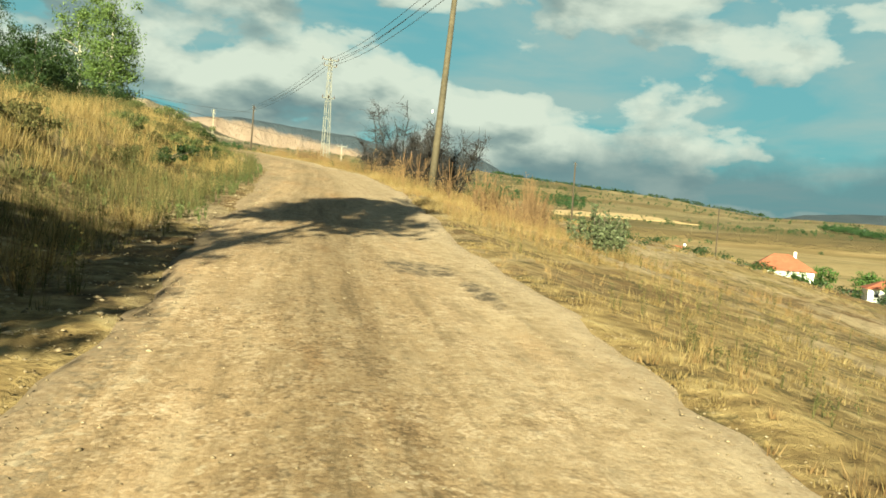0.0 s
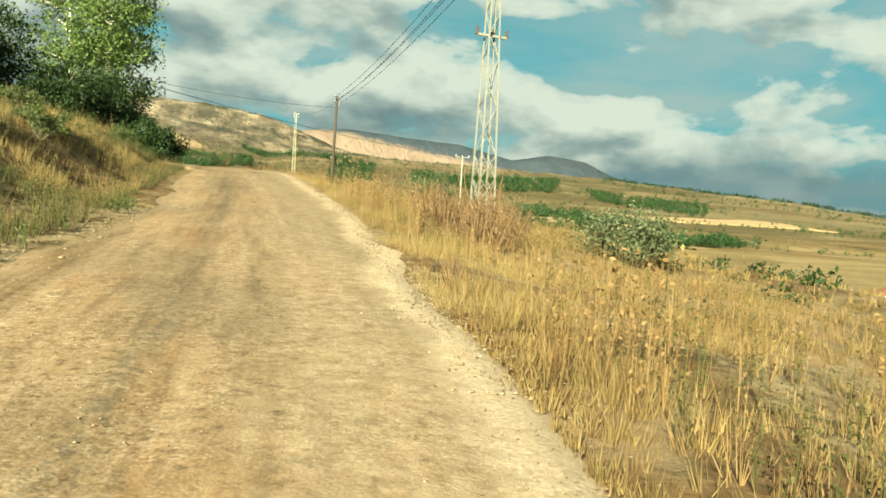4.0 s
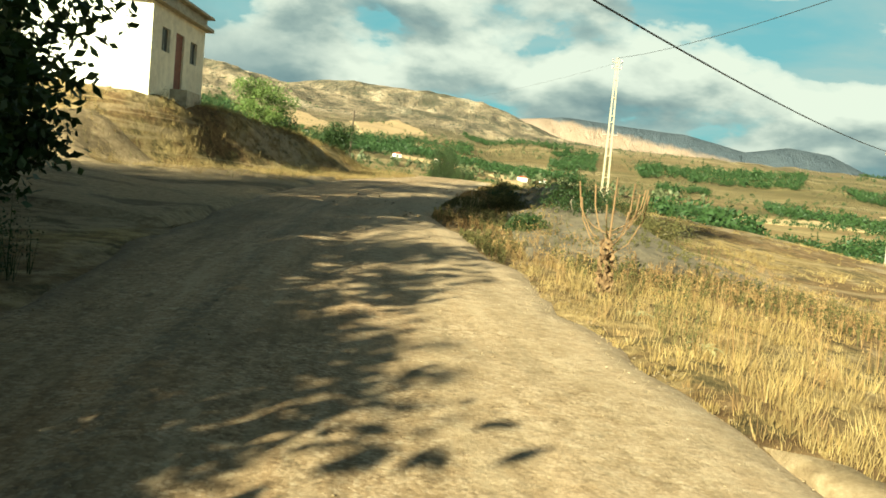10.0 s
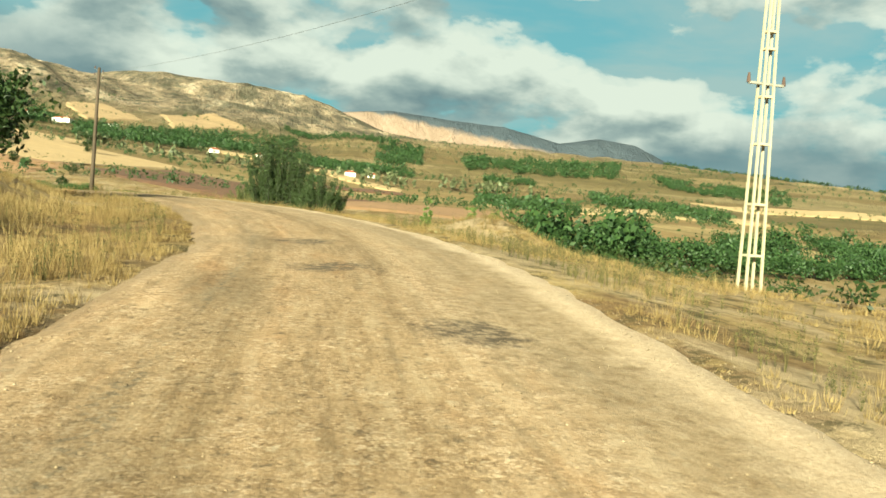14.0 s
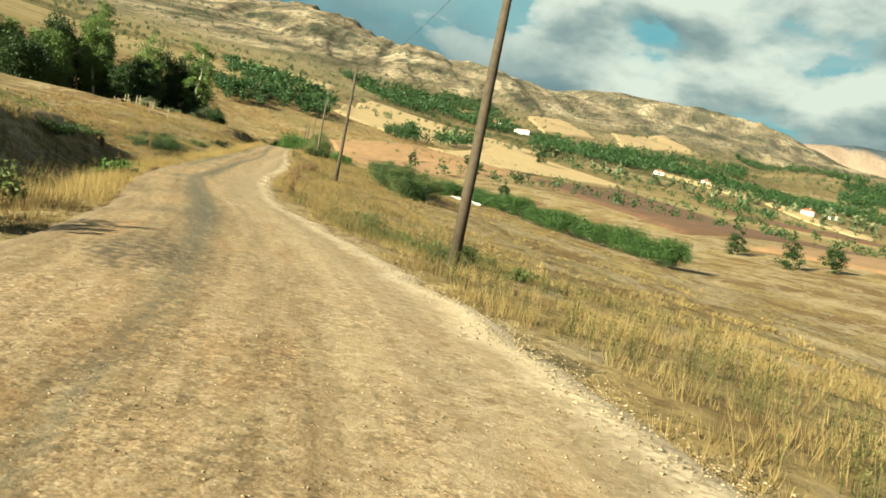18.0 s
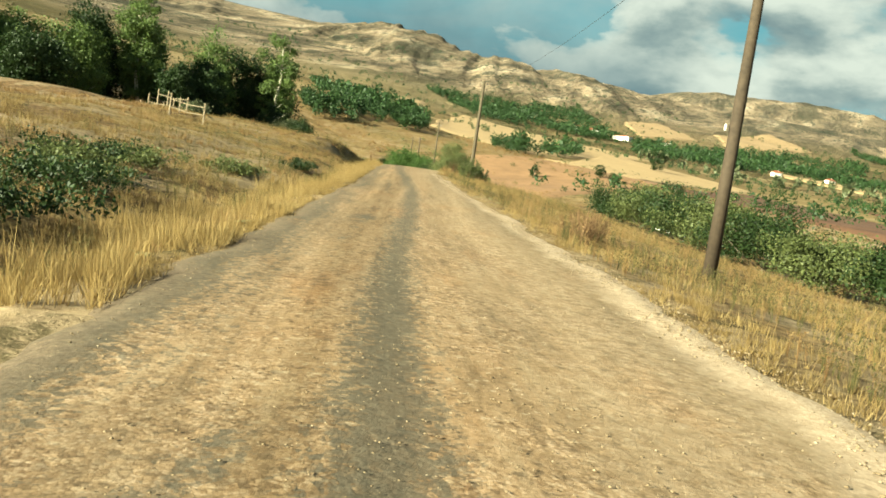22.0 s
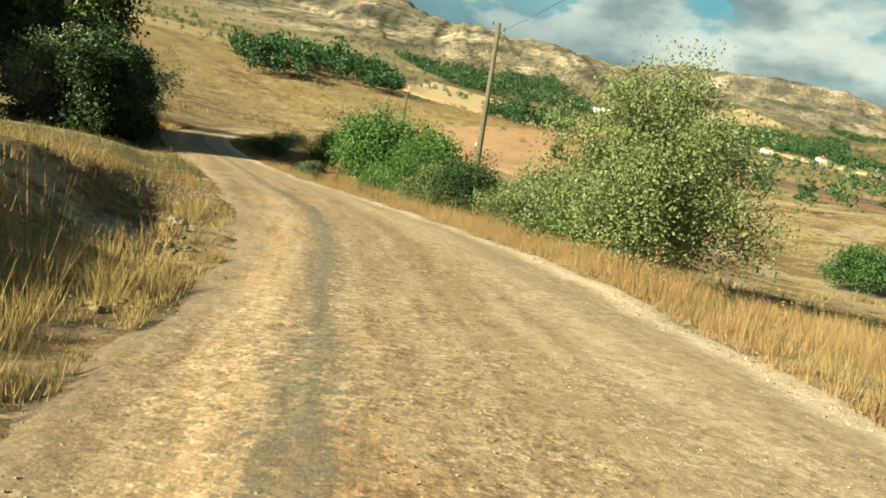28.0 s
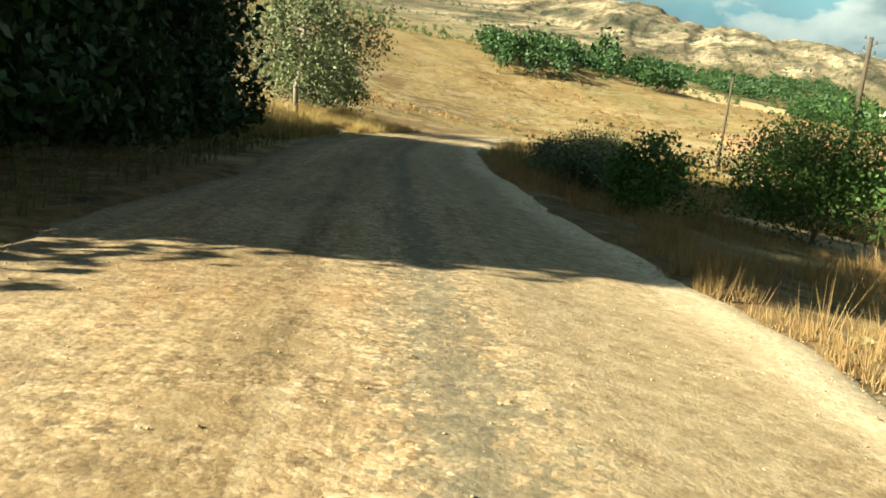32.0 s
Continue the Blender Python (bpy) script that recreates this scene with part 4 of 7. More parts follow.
def thing(name, x, y, z, label, category, group="", kind="", turn=0.0):
    e = new(name)
    e.empty_display_size = 0.2
    e.matrix_world = pose(x, y, z, 0, 0, turn)
    return tagged(e, label, category, group, kind)


def part(name, me, parent, label=""):
    ob = new(name, me)
    ob.parent = parent
    if label:
        ob["label"] = label
    return ob


def ground_at(x, y):
    return float(land(x, y)[0])


def on_road(s, u):
    """The place at distance s along the road and u to its right."""
    i = int(np.clip(np.searchsorted(LINE_S, s), 1, ROAD_N - 1))
    k = (s - LINE_S[i - 1]) / (LINE_S[i] - LINE_S[i - 1])
    p = LINE[i - 1] + (LINE[i] - LINE[i - 1]) * k
    t = TANG[i]
    return float(p[0] + t[1] * u), float(p[1] - t[0] * u)


# ---- the ground, the hills and the road ----
def stretch(a, b, fine, far, grow):
    mid = list(np.arange(a, b + 0.01, fine))
    lo, hi, d = [], [], fine
    x, y = a, b
    while x > -far or y < far:
        d *= grow
        if x > -far:
            x -= d
            lo.append(x)
        if y < far:
            y += d
            hi.append(y)
    return np.array(lo[::-1] + mid + hi)


def build_ground():
    xs = stretch(-150, 34, 0.7, 4700, 1.05)
    ys = stretch(-24, 398, 0.7, 4700, 1.05)
    X, Y = np.meshgrid(xs, ys)
    x, y = X.ravel(), Y.ravel()
    z = land(x, y)
    r = np.hypot(x + 20, y - 200)
    az = np.degrees(np.arctan2(x + 20, y - 200))
    z = z - 45 * smooth(820, 1000, r) * (1 - smooth(84, 90, np.abs(az + 20)))
    n, m = len(xs), len(ys)
    i = np.arange(n * m).reshape(m, n)
    f = np.stack([i[:-1, :-1], i[:-1, 1:], i[1:, 1:], i[1:, :-1]], -1).reshape(-1, 4)
    me = mesh_of("ground", np.stack([x, y, z], 1), f, GROUND)
    me.polygons.foreach_set("use_smooth", np.ones(len(f), bool))
    tagged(new("ground", me), "dry grass and bare earth on a hillside above a valley", "ground", kind="structure")


def build_hills():
    az = np.radians(np.arange(-110, 70.01, 0.2))
    r = 790 * np.cumprod(np.concatenate([[1], np.full(118, 1.0152)]))
    A, R = np.meshgrid(az, r)
    x, y = (-20 + R * np.sin(A)).ravel(), (200 + R * np.cos(A)).ravel()
    z = far_land(x, y)
    z = z - 8 * (1 - smooth(790, 830, R.ravel()))
    n, m = len(az), len(r)
    i = np.arange(n * m).reshape(m, n)
    f = np.stack([i[:-1, :-1], i[1:, :-1], i[1:, 1:], i[:-1, 1:]], -1).reshape(-1, 4)
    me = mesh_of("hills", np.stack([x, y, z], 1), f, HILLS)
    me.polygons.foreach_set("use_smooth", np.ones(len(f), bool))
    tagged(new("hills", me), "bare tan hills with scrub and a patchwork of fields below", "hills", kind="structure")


def build_road():
    s = np.arange(-34, 424, 0.3)
    cols = 25
    P, U = [], []
    for k in s:
        er, el = float(table(EDGE_R, k)), float(table(EDGE_L, k))
        er += 0.30 * float(fbm(np.array([k / 1.6]), np.array([3.3]), 3, 11)[0])
        el += 0.30 * float(fbm(np.array([k / 1.6]), np.array([7.7]), 3, 12)[0])
        er += 0.16 * float(fbm(np.array([k / 0.5]), np.array([1.3]), 2, 13)[0])
        el += 0.16 * float(fbm(np.array([k / 0.5]), np.array([5.7]), 2, 14)[0])
        i = int(np.clip(np.searchsorted(LINE_S, k), 1, ROAD_N - 1))
        f = (k - LINE_S[i - 1]) / (LINE_S[i] - LINE_S[i - 1])
        p, t = LINE[i - 1] + (LINE[i] - LINE[i - 1]) * f, TANG[i]
        z = LINE_Z[i - 1] + (LINE_Z[i] - LINE_Z[i - 1]) * f
        w = np.linspace(0, 1, cols)
        u = el + (er - el) * w
        hump = 0.055 * np.sin(np.pi * w) - 0.07 * (np.maximum(0, np.abs(w - 0.5) - 0.46) / 0.04)
        P.append(np.stack([p[0] + t[1] * u, p[1] - t[0] * u, z + hump], 1))
        U.append(np.stack([u, np.full(cols, k), w], 1))
    P, U = np.concatenate(P), np.concatenate(U)
    P[:, 2] += 0.022 * fbm(P[:, 0] / 0.9, P[:, 1] / 0.9, 3, 21) + 0.05 * fbm(U[:, 0] / 0.7, U[:, 1] / 9, 2, 22)
    i = np.arange(len(P)).reshape(-1, cols)
    f = np.stack([i[:-1, :-1], i[:-1, 1:], i[1:, 1:], i[1:, :-1]], -1).reshape(-1, 4)
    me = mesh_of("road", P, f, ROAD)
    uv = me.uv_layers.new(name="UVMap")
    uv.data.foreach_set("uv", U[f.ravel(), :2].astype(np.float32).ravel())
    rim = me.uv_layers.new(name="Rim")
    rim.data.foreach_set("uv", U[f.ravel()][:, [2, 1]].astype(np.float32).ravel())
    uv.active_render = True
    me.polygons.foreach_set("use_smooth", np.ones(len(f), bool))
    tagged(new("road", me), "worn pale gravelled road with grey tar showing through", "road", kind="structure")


def draped(name, corners, mat, label, n=30, lift=0.35, ragged=0.0):
    """A field laid over the land between four corners."""
    c = np.array(corners, float)
    a, b = np.meshgrid(np.linspace(0, 1, n), np.linspace(0, 1, n))
    a, b = a.ravel()[:, None], b.ravel()[:, None]
    p = (c[0] * (1 - a) + c[1] * a) * (1 - b) + (c[3] * (1 - a) + c[2] * a) * b
    size = np.linalg.norm(c[2] - c[0])
    p = p + ragged * size * np.stack([fbm(p[:, 0] / size * 5, p[:, 1] / size * 5, 3, 61), fbm(p[:, 0] / size * 5, p[:, 1] / size * 5, 3, 67)], 1)
    edge = np.minimum(np.minimum(a, 1 - a), np.minimum(b, 1 - b)).ravel()
    z = land(p[:, 0], p[:, 1]) + lift - 2.0 * lift * (edge < 0.001)
    i = np.arange(n * n).reshape(n, n)
    f = np.stack([i[:-1, :-1], i[:-1, 1:], i[1:, 1:], i[1:, :-1]], -1).reshape(-1, 4)
    me = mesh_of(name, np.column_stack([p, z]), f, mat)
    return tagged(new(name, me), label, "field", kind="structure")


FAR_ROWS = ((-606, 1007), (-543, 1152), (-454, 984), (-433, 790))
build_ground()
build_hills()
build_road()
draped("stubble_field", ((-261, 640), (-480, 1120), (-213, 1029), (-178, 557)), STUBBLE, "pale yellow stubble field on a rise", 50, 0.7, 0.012)
draped("stubble_field_lower", ((-134, 498), (-233, 916), (-96, 845), (-97, 486)), STUBBLE, "tan stubble field sloping to the valley", 44, 0.7, 0.012)
draped("fallow_field", ((-160, 462), (-138, 498), (-80, 512), (-88, 374)), FALLOW, "reddish fallow field below the road", 34, 0.45, 0.02)
draped("ploughed_field", ((-84, 478), (-95, 809), (34, 452), (-16, 354)), EARTH, "dark brown ploughed field", 44, 0.6, 0.012)
draped("fallow_field_lower", ((-6, 346), (34, 438), (96, 420), (52, 326)), FALLOW, "reddish fallow field in the valley", 30, 0.5, 0.02)
draped("stubble_strip", ((-136, 1331), (-131, 1391), (12, 1362), (-2, 1190)), STUBBLE, "pale stubble strip beside the orchards", 24, 1.2, 0.01)
draped("stubble_strip_lower", ((14, 1207), (26, 1286), (101, 936), (87, 849)), STUBBLE, "pale stubble strip beside the orchards", 24, 1.2, 0.01)
draped("stubble_field_high", ((-308, 2008), (-223, 2280), (-120, 2110), (-242, 1730)), STRAW, "tan stubble field on the far slope", 40, 2.0, 0.07)
draped("stubble_field_west", ((-474, 1852), (-420, 1997), (-292, 1757), (-355, 1556)), STRAW, "tan stubble field on the far slope", 40, 2.0, 0.07)
draped("ploughed_field_far", ((10, 800), (-30, 860), (90, 880), (100, 800)), EARTH, "strip of red ploughed earth", 20, 1.0, 0.03)
draped("stubble_field_wide", ((150, 640), (120, 760), (420, 900), (400, 760)), STUBBLE, "wide stubble field in the valley", 30, 1.0, 0.03)
draped("stubble_field_far", ((560, 1080), (520, 1180), (860, 1240), (900, 1120)), STUBBLE, "distant pale stubble field", 30, 1.4, 0.03)
draped("row_orchard_field", FAR_ROWS, STUBBLE, "cream field with orchard rows on the far slope", 24, 1.0, 0.02)
draped("side_track", [on_road(s, u) for s, u in ((84.6, -2.15), (95, -1.75), (99, -17), (87, -17))], YARD, "stained dusty side track leaving the road", 60, 0.08, 0.012)
draped("yard_track", [on_road(s, u) for s, u in ((123, -2.4), (145, -3.0), (136.2, -15), (125, -15))], YARD, "dusty side track under the trees", 44, 0.09, 0.012)
draped("gravel_shoulder", [on_road(s, u) for s, u in ((88, 2.25), (116, 2.1), (111.5, 5.4), (93, 6.2))], YARD, "bare gravel shoulder beside the road", 60, 0.07, 0.012)
draped("spoil_heap", [on_road(s, u) for s, u in ((123, 2.5), (148, 3.1), (146, 8.5), (126, 8.0))], SPOIL, "low heap of grey-brown spoil earth beside the road", 60, 0.09, 0.012)


# ---- plants ----
def leaf_cards(centres, size, rng, droop=0.0):
    """Small pointed leaves, one quad each, scattered at the centres."""
    n = len(centres)
    a = rng.normal(size=(n, 3))
    a[:, 2] -= droop
    a /= np.linalg.norm(a, axis=1)[:, None]
    b = np.cross(a, rng.normal(size=(n, 3)))
    b /= np.linalg.norm(b, axis=1)[:, None]
    w = (size * rng.uniform(0.6, 1.35, n))[:, None]
    c = np.asarray(centres)
    mid = c + np.cross(a, b) * w * 0.12
    v = np.stack([c - a * w, mid + b * w * 0.55, c + a * w, mid - b * w * 0.55], 1).reshape(-1, 3)
    f = np.arange(4 * n).reshape(n, 4)
    return v, f


def crown_points(rng, centre, radii, clumps, per, spread, hollow=0.35, flat=0.0):
    """Leaf places in clumps over an uneven, gappy crown; also the clump centres."""
    d = rng.normal(size=(clumps, 3))
    d /= np.linalg.norm(d, axis=1)[:, None]
    d[:, 2] = np.where(d[:, 2] < -0.35, d[:, 2] * (1 - flat), d[:, 2])
    lump = 1 + 0.38 * np.sin(d[:, 0] * 4.1 + rng.uniform(0, 6)) * np.cos(d[:, 1] * 3.7 + d[:, 2] * 2.9 + rng.uniform(0, 6))
    r = (hollow + (1 - hollow) * rng.uniform(0, 1, clumps) ** 0.55) * lump
    c = np.asarray(centre) + d * r[:, None] * np.asarray(radii)
    s = spread * rng.uniform(0.6, 1.35, clumps)
    g = np.clip(rng.normal(size=(clumps, per, 3)), -1.7, 1.7) * s[:, None, None] * np.array([1, 1, 0.75])
    return (c[:, None, :] + g).reshape(-1, 3), c


def limbs_to(shape, start, ends, rng, r0, sides=4):
    a = Vector(start)
    for e in ends:
        b = Vector(e)
        k = a.lerp(b, 0.5) + Vector(rng.normal(size=3) * 0.12 * (b - a).length)
        shape.tube((a, k, b), r0 * rng.uniform(0.5, 1.0), r0 * 0.15, sides, False)


def tree(name, x, y, height, radius, label, leaf_mat, bark=None, seed=1, stem=0.22, slim=1.0, leaf=0.13, clumps=70, per=60, group="", z=None, category="tree", lean=(0, 0), trunk_r=None):
    rng = np.random.default_rng(seed)
    bark = bark or BARK
    base = ground_at(x, y) - 0.08 if z is None else z
    t = thing(name, x, y, base, label, category, group)
    r = trunk_r or height * 0.018
    top = Vector((lean[0], lean[1], height * 0.82))
    s = Shape()
    mids = [Vector((0, 0, 0))] + [top * k + Vector(rng.normal(size=3) * 0.02 * height * (k < 1)) for k in (0.25, 0.5, 0.75, 1.0)]
    s.tube(mids, r, r * 0.25, 8)
    part("trunk", s.done("trunk", bark, True), t)
    z0 = stem * height
    centre = (lean[0] * 0.6, lean[1] * 0.6, (z0 + height) / 2)
    pts, cl = crown_points(rng, centre, (radius, radius * slim, (height - z0) / 2), clumps, per, radius * 0.17)
    for e in cl[:: max(1, clumps // 11)]:
        k = float(np.clip((e[2] - 0.35 * np.hypot(e[0], e[1])) / height, 0.12, 0.78))
        s = Shape()
        limbs_to(s, top * (k / 0.82), [e], rng, r * 0.55)
        part("limb", s.done("limb", bark), t)
    v, f = leaf_cards(pts, leaf, rng, 0.3)
    part("crown", mesh_of("crown", v, f, leaf_mat), t)
    return t


def bush(name, x, y, height, radius, label, leaf_mat, seed=1, leaf=0.09, clumps=46, per=60, slim=1.0, group="", upright=False, z=None, stem_mat=None, spread=0.2):
    rng = np.random.default_rng(seed)
    base = ground_at(x, y) - 0.05 if z is None else z
    t = thing(name, x, y, base, label, "bush", group)
    s = Shape()
    if upright:
        cl = []
        pts = []
        for k in range(clumps):
            a, q = rng.uniform(0, 2 * math.pi), radius * rng.uniform(0, 1) ** 0.6
            foot = Vector((math.cos(a) * q * 0.6, math.sin(a) * q * 0.6 * slim, 0))
            h = height * rng.uniform(0.35, 1.0) * (1 - 0.35 * (q / radius) ** 2)
            tip = Vector((math.cos(a) * q * 1.05, math.sin(a) * q * 1.05 * slim, h))
            s.tube((foot, foot.lerp(tip, 0.5) + Vector((0, 0, 0.05 * h)), tip), 0.022, 0.004, 3, False)
            for w in np.linspace(0.15, 1.0, 10):
                c = np.array(foot.lerp(tip, float(w)))
                pts.append(c + rng.normal(size=(per // 10, 3)) * 0.07 * (1.2 - 0.6 * w))
        pts = np.concatenate(pts)
    else:
        pts, cl = crown_points(rng, (0, 0, height * 0.50), (radius, radius * slim, height * 0.50), clumps, per, radius * spread, 0.25, 0.3)
        pts = pts[pts[:, 2] > 0.03]
        for e in cl[:: max(1, clumps // 9)]:
            s = Shape()
            limbs_to(s, (rng.normal() * 0.12, rng.normal() * 0.12, 0), [e], rng, 0.03, 3)
            part("stem", s.done("stem", stem_mat or BARK), t)
    if upright:
        part("shoot_growth", s.done("shoot_growth", stem_mat or BARK), t)["kind"] = "stuff"
    v, f = leaf_cards(pts, leaf, rng, 0.2)
    part("foliage", mesh_of("foliage", v, f, leaf_mat), t)
    return t


SIDE_TRACKS = ((84.8, 95), (119, 137))


def verge_places(s0, s1, side, near, far, count, rng, power=1.35):
    s = rng.uniform(s0, s1, count)
    off = near + (far - near) * rng.uniform(0, 1, count) ** power
    u = np.where(side > 0, table(EDGE_R, s), table(EDGE_L, s)) + side * off
    i = np.clip(np.searchsorted(LINE_S, s), 1, ROAD_N - 1)
    k = ((s - LINE_S[i - 1]) / (LINE_S[i] - LINE_S[i - 1]))[:, None]
    p = LINE[i - 1] + (LINE[i] - LINE[i - 1]) * k
    x, y = p[:, 0] + TANG[i, 1] * u, p[:, 1] - TANG[i, 0] * u
    ok = np.ones(count, bool)
    if side < 0:
        for a, b in SIDE_TRACKS:
            ok &= ~((s > a) & (s < b))
    return s[ok], off[ok], x[ok], y[ok]


# how tall the growth stands on the right-hand verge, along the road
TALL_R = ((-10, 0.5), (14, 0.5), (22, 1.0), (34, 1.0), (40, 0.8), (50, 1.1), (68, 1.25), (80, 1.05), (86, 0.8), (92, 0.55), (105, 0.7), (118, 0.9), (128, 0.6), (146, 0.4), (170, 0.65), (186, 0.95), (210, 0.9), (235, 1.0), (250, 0.8), (285, 1.0), (345, 1.0), (420, 1.0))


def sward(name, s0, s1, side, near, far, count, height, mat, label, seed, clump=2.2, keep=0.0, width=0.0031, lean=0.6, each=16, power=1.35):
    """Tufts of grass of one kind along a verge: side +1 right, -1 left, from near to far metres off the carriageway."""
    rng = np.random.default_rng(seed)
    s, off, x, y = verge_places(s0, s1, side, near, far, int(count * 1.35) // each, rng, power)
    tuft = fbm(x / clump, y / clump, 3, seed) + 0.35 * grain(x * 2.6, y * 2.6, seed + 7)
    ok = tuft > keep
    s, off, x, y, tuft = s[ok], off[ok], x[ok], y[ok], tuft[ok]
    if side > 0:
        bare = (s > 90) & (s < 113) & (off < 3.6 - 0.030 * (s - 101) ** 2) & (rng.uniform(0, 1, len(s)) > 0.10)
        bare = bare | ((s > 125) & (s < 147) & (off < 5.5) & (rng.uniform(0, 1, len(s)) > 0.14))
        s, off, x, y, tuft = (v[~bare] for v in (s, off, x, y, tuft))
    tall = table(TALL_R, s) if side > 0 else 1.0
    h = height * tall * (0.45 + 1.1 * np.clip(tuft - keep, 0, 0.7)) * np.exp(rng.normal(0, 0.32, len(x))) * (0.30 + 0.70 * smooth(-0.3, 0.6, off))
    n = len(x)
    r = (0.03 + 0.13 * h)[:, None] * (1 + 0.05 * off)[:, None]
    a = rng.uniform(0, 6.28, (n, each))
    q = np.abs(rng.normal(0, 1, (n, each))) * r
    bx, by = x[:, None] + np.cos(a) * q, y[:, None] + np.sin(a) * q
    bx, by, a = bx.ravel(), by.ravel(), a.ravel()
    hh = np.repeat(h, each) * rng.uniform(0.45, 1.15, n * each)
    z = np.repeat(land(x, y), each)
    w = width * rng.uniform(0.6, 1.5, n * each) * (1 + np.repeat(off, each) * 0.10)
    b = rng.uniform(0, 6.28, n * each)
    p = np.stack([bx, by, z - 0.03], 1)
    e = np.stack([np.cos(b) * w, np.sin(b) * w, 0 * w], 1)
    k = hh * rng.uniform(0.05, lean, n * each)
    tip = p + np.stack([np.cos(a) * k, np.sin(a) * k, hh], 1)
    v = np.stack([p - e, p + e, tip], 1).reshape(-1, 3)
    f = np.arange(3 * n * each).reshape(-1, 3)
    return tagged(new(name, mesh_of(name, v, f, mat)), label, "grass", kind="stuff")


def weeds(name, s0, s1, side, near, far, count, height, mat, label, seed, keep=0.05, leaf=0.015, each=30):
    """Dry branching weeds: many small leaves and seed heads up thin stalks."""
    rng = np.random.default_rng(seed)
    s, off, x, y = verge_places(s0, s1, side, near, far, count, rng)
    ok = fbm(x / 2.0, y / 2.0, 3, seed) > keep
    s, off, x, y = s[ok], off[ok], x[ok], y[ok]
    n = len(x)
    h = height * np.exp(rng.normal(0, 0.3, n)) * (table(TALL_R, s) if side > 0 else 1.0)
    z = land(x, y)
    q = rng.uniform(0.12, 1.0, (n, each)) ** 0.8
    a = rng.uniform(0, 6.28, (n, each))
    r = 0.24 * h[:, None] * (0.25 + 0.75 * q) * rng.uniform(0.1, 1.0, (n, each))
    c = np.stack([x[:, None] + np.cos(a) * r, y[:, None] + np.sin(a) * r, z[:, None] + q * h[:, None]], 2).reshape(-1, 3)
    v, f = leaf_cards(c, leaf * np.repeat(0.5 + h, each), rng, 0.0)
    # a few thin side shoots to each stalk
    m = 5
    a = rng.uniform(0, 6.28, (n, m)).ravel()
    k = np.repeat(h, m) * rng.uniform(0.02, 0.28, n * m)
    p = np.stack([np.repeat(x, m), np.repeat(y, m), np.repeat(z, m) - 0.03], 1)
    e = np.stack([np.sin(a), -np.cos(a), 0 * a], 1) * 0.004
    hh = np.repeat(h, m) * rng.uniform(0.6, 1.05, n * m)
    tip = p + np.stack([np.cos(a) * k, np.sin(a) * k, hh], 1)
    v2 = np.stack([p - e, p + e, p + (tip - p) * 0.97 + e * 0.3, tip], 1).reshape(-1, 3)
    f2 = np.arange(4 * n * m).reshape(-1, 4) + len(v)
    return tagged(new(name, mesh_of(name, np.concatenate([v, v2]), np.concatenate([f, f2]), mat)), label, "weeds", kind="stuff")


def mullein(x, y, h, seed, group="dead mulleins along the verge", arms=11, spread=0.34, label="dead brown mullein with upright candle branches on the verge"):
    rng = np.random.default_rng(seed)
    t = thing("mullein", x, y, ground_at(x, y) - 0.04, label, "plant", group)
    s = Shape()
    s.tube([(0, 0, 0), (rng.normal() * 0.02, rng.normal() * 0.02, h * 0.45), (rng.normal() * 0.03, rng.normal() * 0.03, h)], 0.020, 0.008, 6)
    part("stalk", s.done("stalk", MULLEIN), t)
    for k in range(arms):
        a = 2.4 * k + rng.uniform(-0.3, 0.3)
        z0 = h * (0.36 + 0.22 * k / arms)
        r = h * spread * rng.uniform(0.55, 1.0)
        top = h * rng.uniform(0.72, 0.97)
        c, d = math.cos(a), math.sin(a)
        s = Shape()
        s.tube([(0, 0, z0), (c * r * 0.55, d * r * 0.55, z0 + (top - z0) * 0.22), (c * r * 0.9, d * r * 0.9, z0 + (top - z0) * 0.6), (c * r, d * r, top)], 0.007, 0.009, 5)
        part("branch", s.done("branch", MULLEIN), t)
    n = 150
    q = rng.uniform(0.05, 0.5, n)
    a = rng.uniform(0, 6.28, n)
    pts = np.stack([np.cos(a) * 0.07, np.sin(a) * 0.07, q * h], 1)
    v, f = leaf_cards(pts, 0.045, rng, 1.2)
    part("withered_leaves", mesh_of("withered_leaves", v, f, MULLEIN), t)
    return t


def rosette(x, y, r, seed, group="pale thistle rosettes on the road edge"):
    """A broad-leaved thistle: a ring of curling leaves."""
    rng = np.random.default_rng(seed)
    r *= 0.72
    t = thing("thistle", x, y, ground_at(x, y), "pale green thistle rosette in the gravel edge", "plant", group)
    for k in range(9):
        a = k * 2.4 + rng.uniform(-0.3, 0.3)
        c, d = math.cos(a), math.sin(a)
        l, w, up = r * rng.uniform(0.7, 1.1), r * 0.17, rng.uniform(0.4, 0.95)
        v, n = [], 5
        for i in range(n):
            q = i / (n - 1)
            o = l * q
            zz = l * (up * q - 0.75 * q * q) + 0.02
            ww = w * math.sin(math.pi * min(0.12 + q * 0.88, 1.0)) * (1.25 if i % 2 else 0.8)
            v += [(c * o - d * ww, d * o + c * ww, zz), (c * o, d * o, zz - 0.03 * r), (c * o + d * ww, d * o - c * ww, zz)]
        f = [(3 * i + j, 3 * i + j + 1, 3 * i + j + 4, 3 * i + j + 3) for i in range(n - 1) for j in (0, 1)]
        part("leaf", mesh_of("leaf", v, f, WEED), t)
    return t


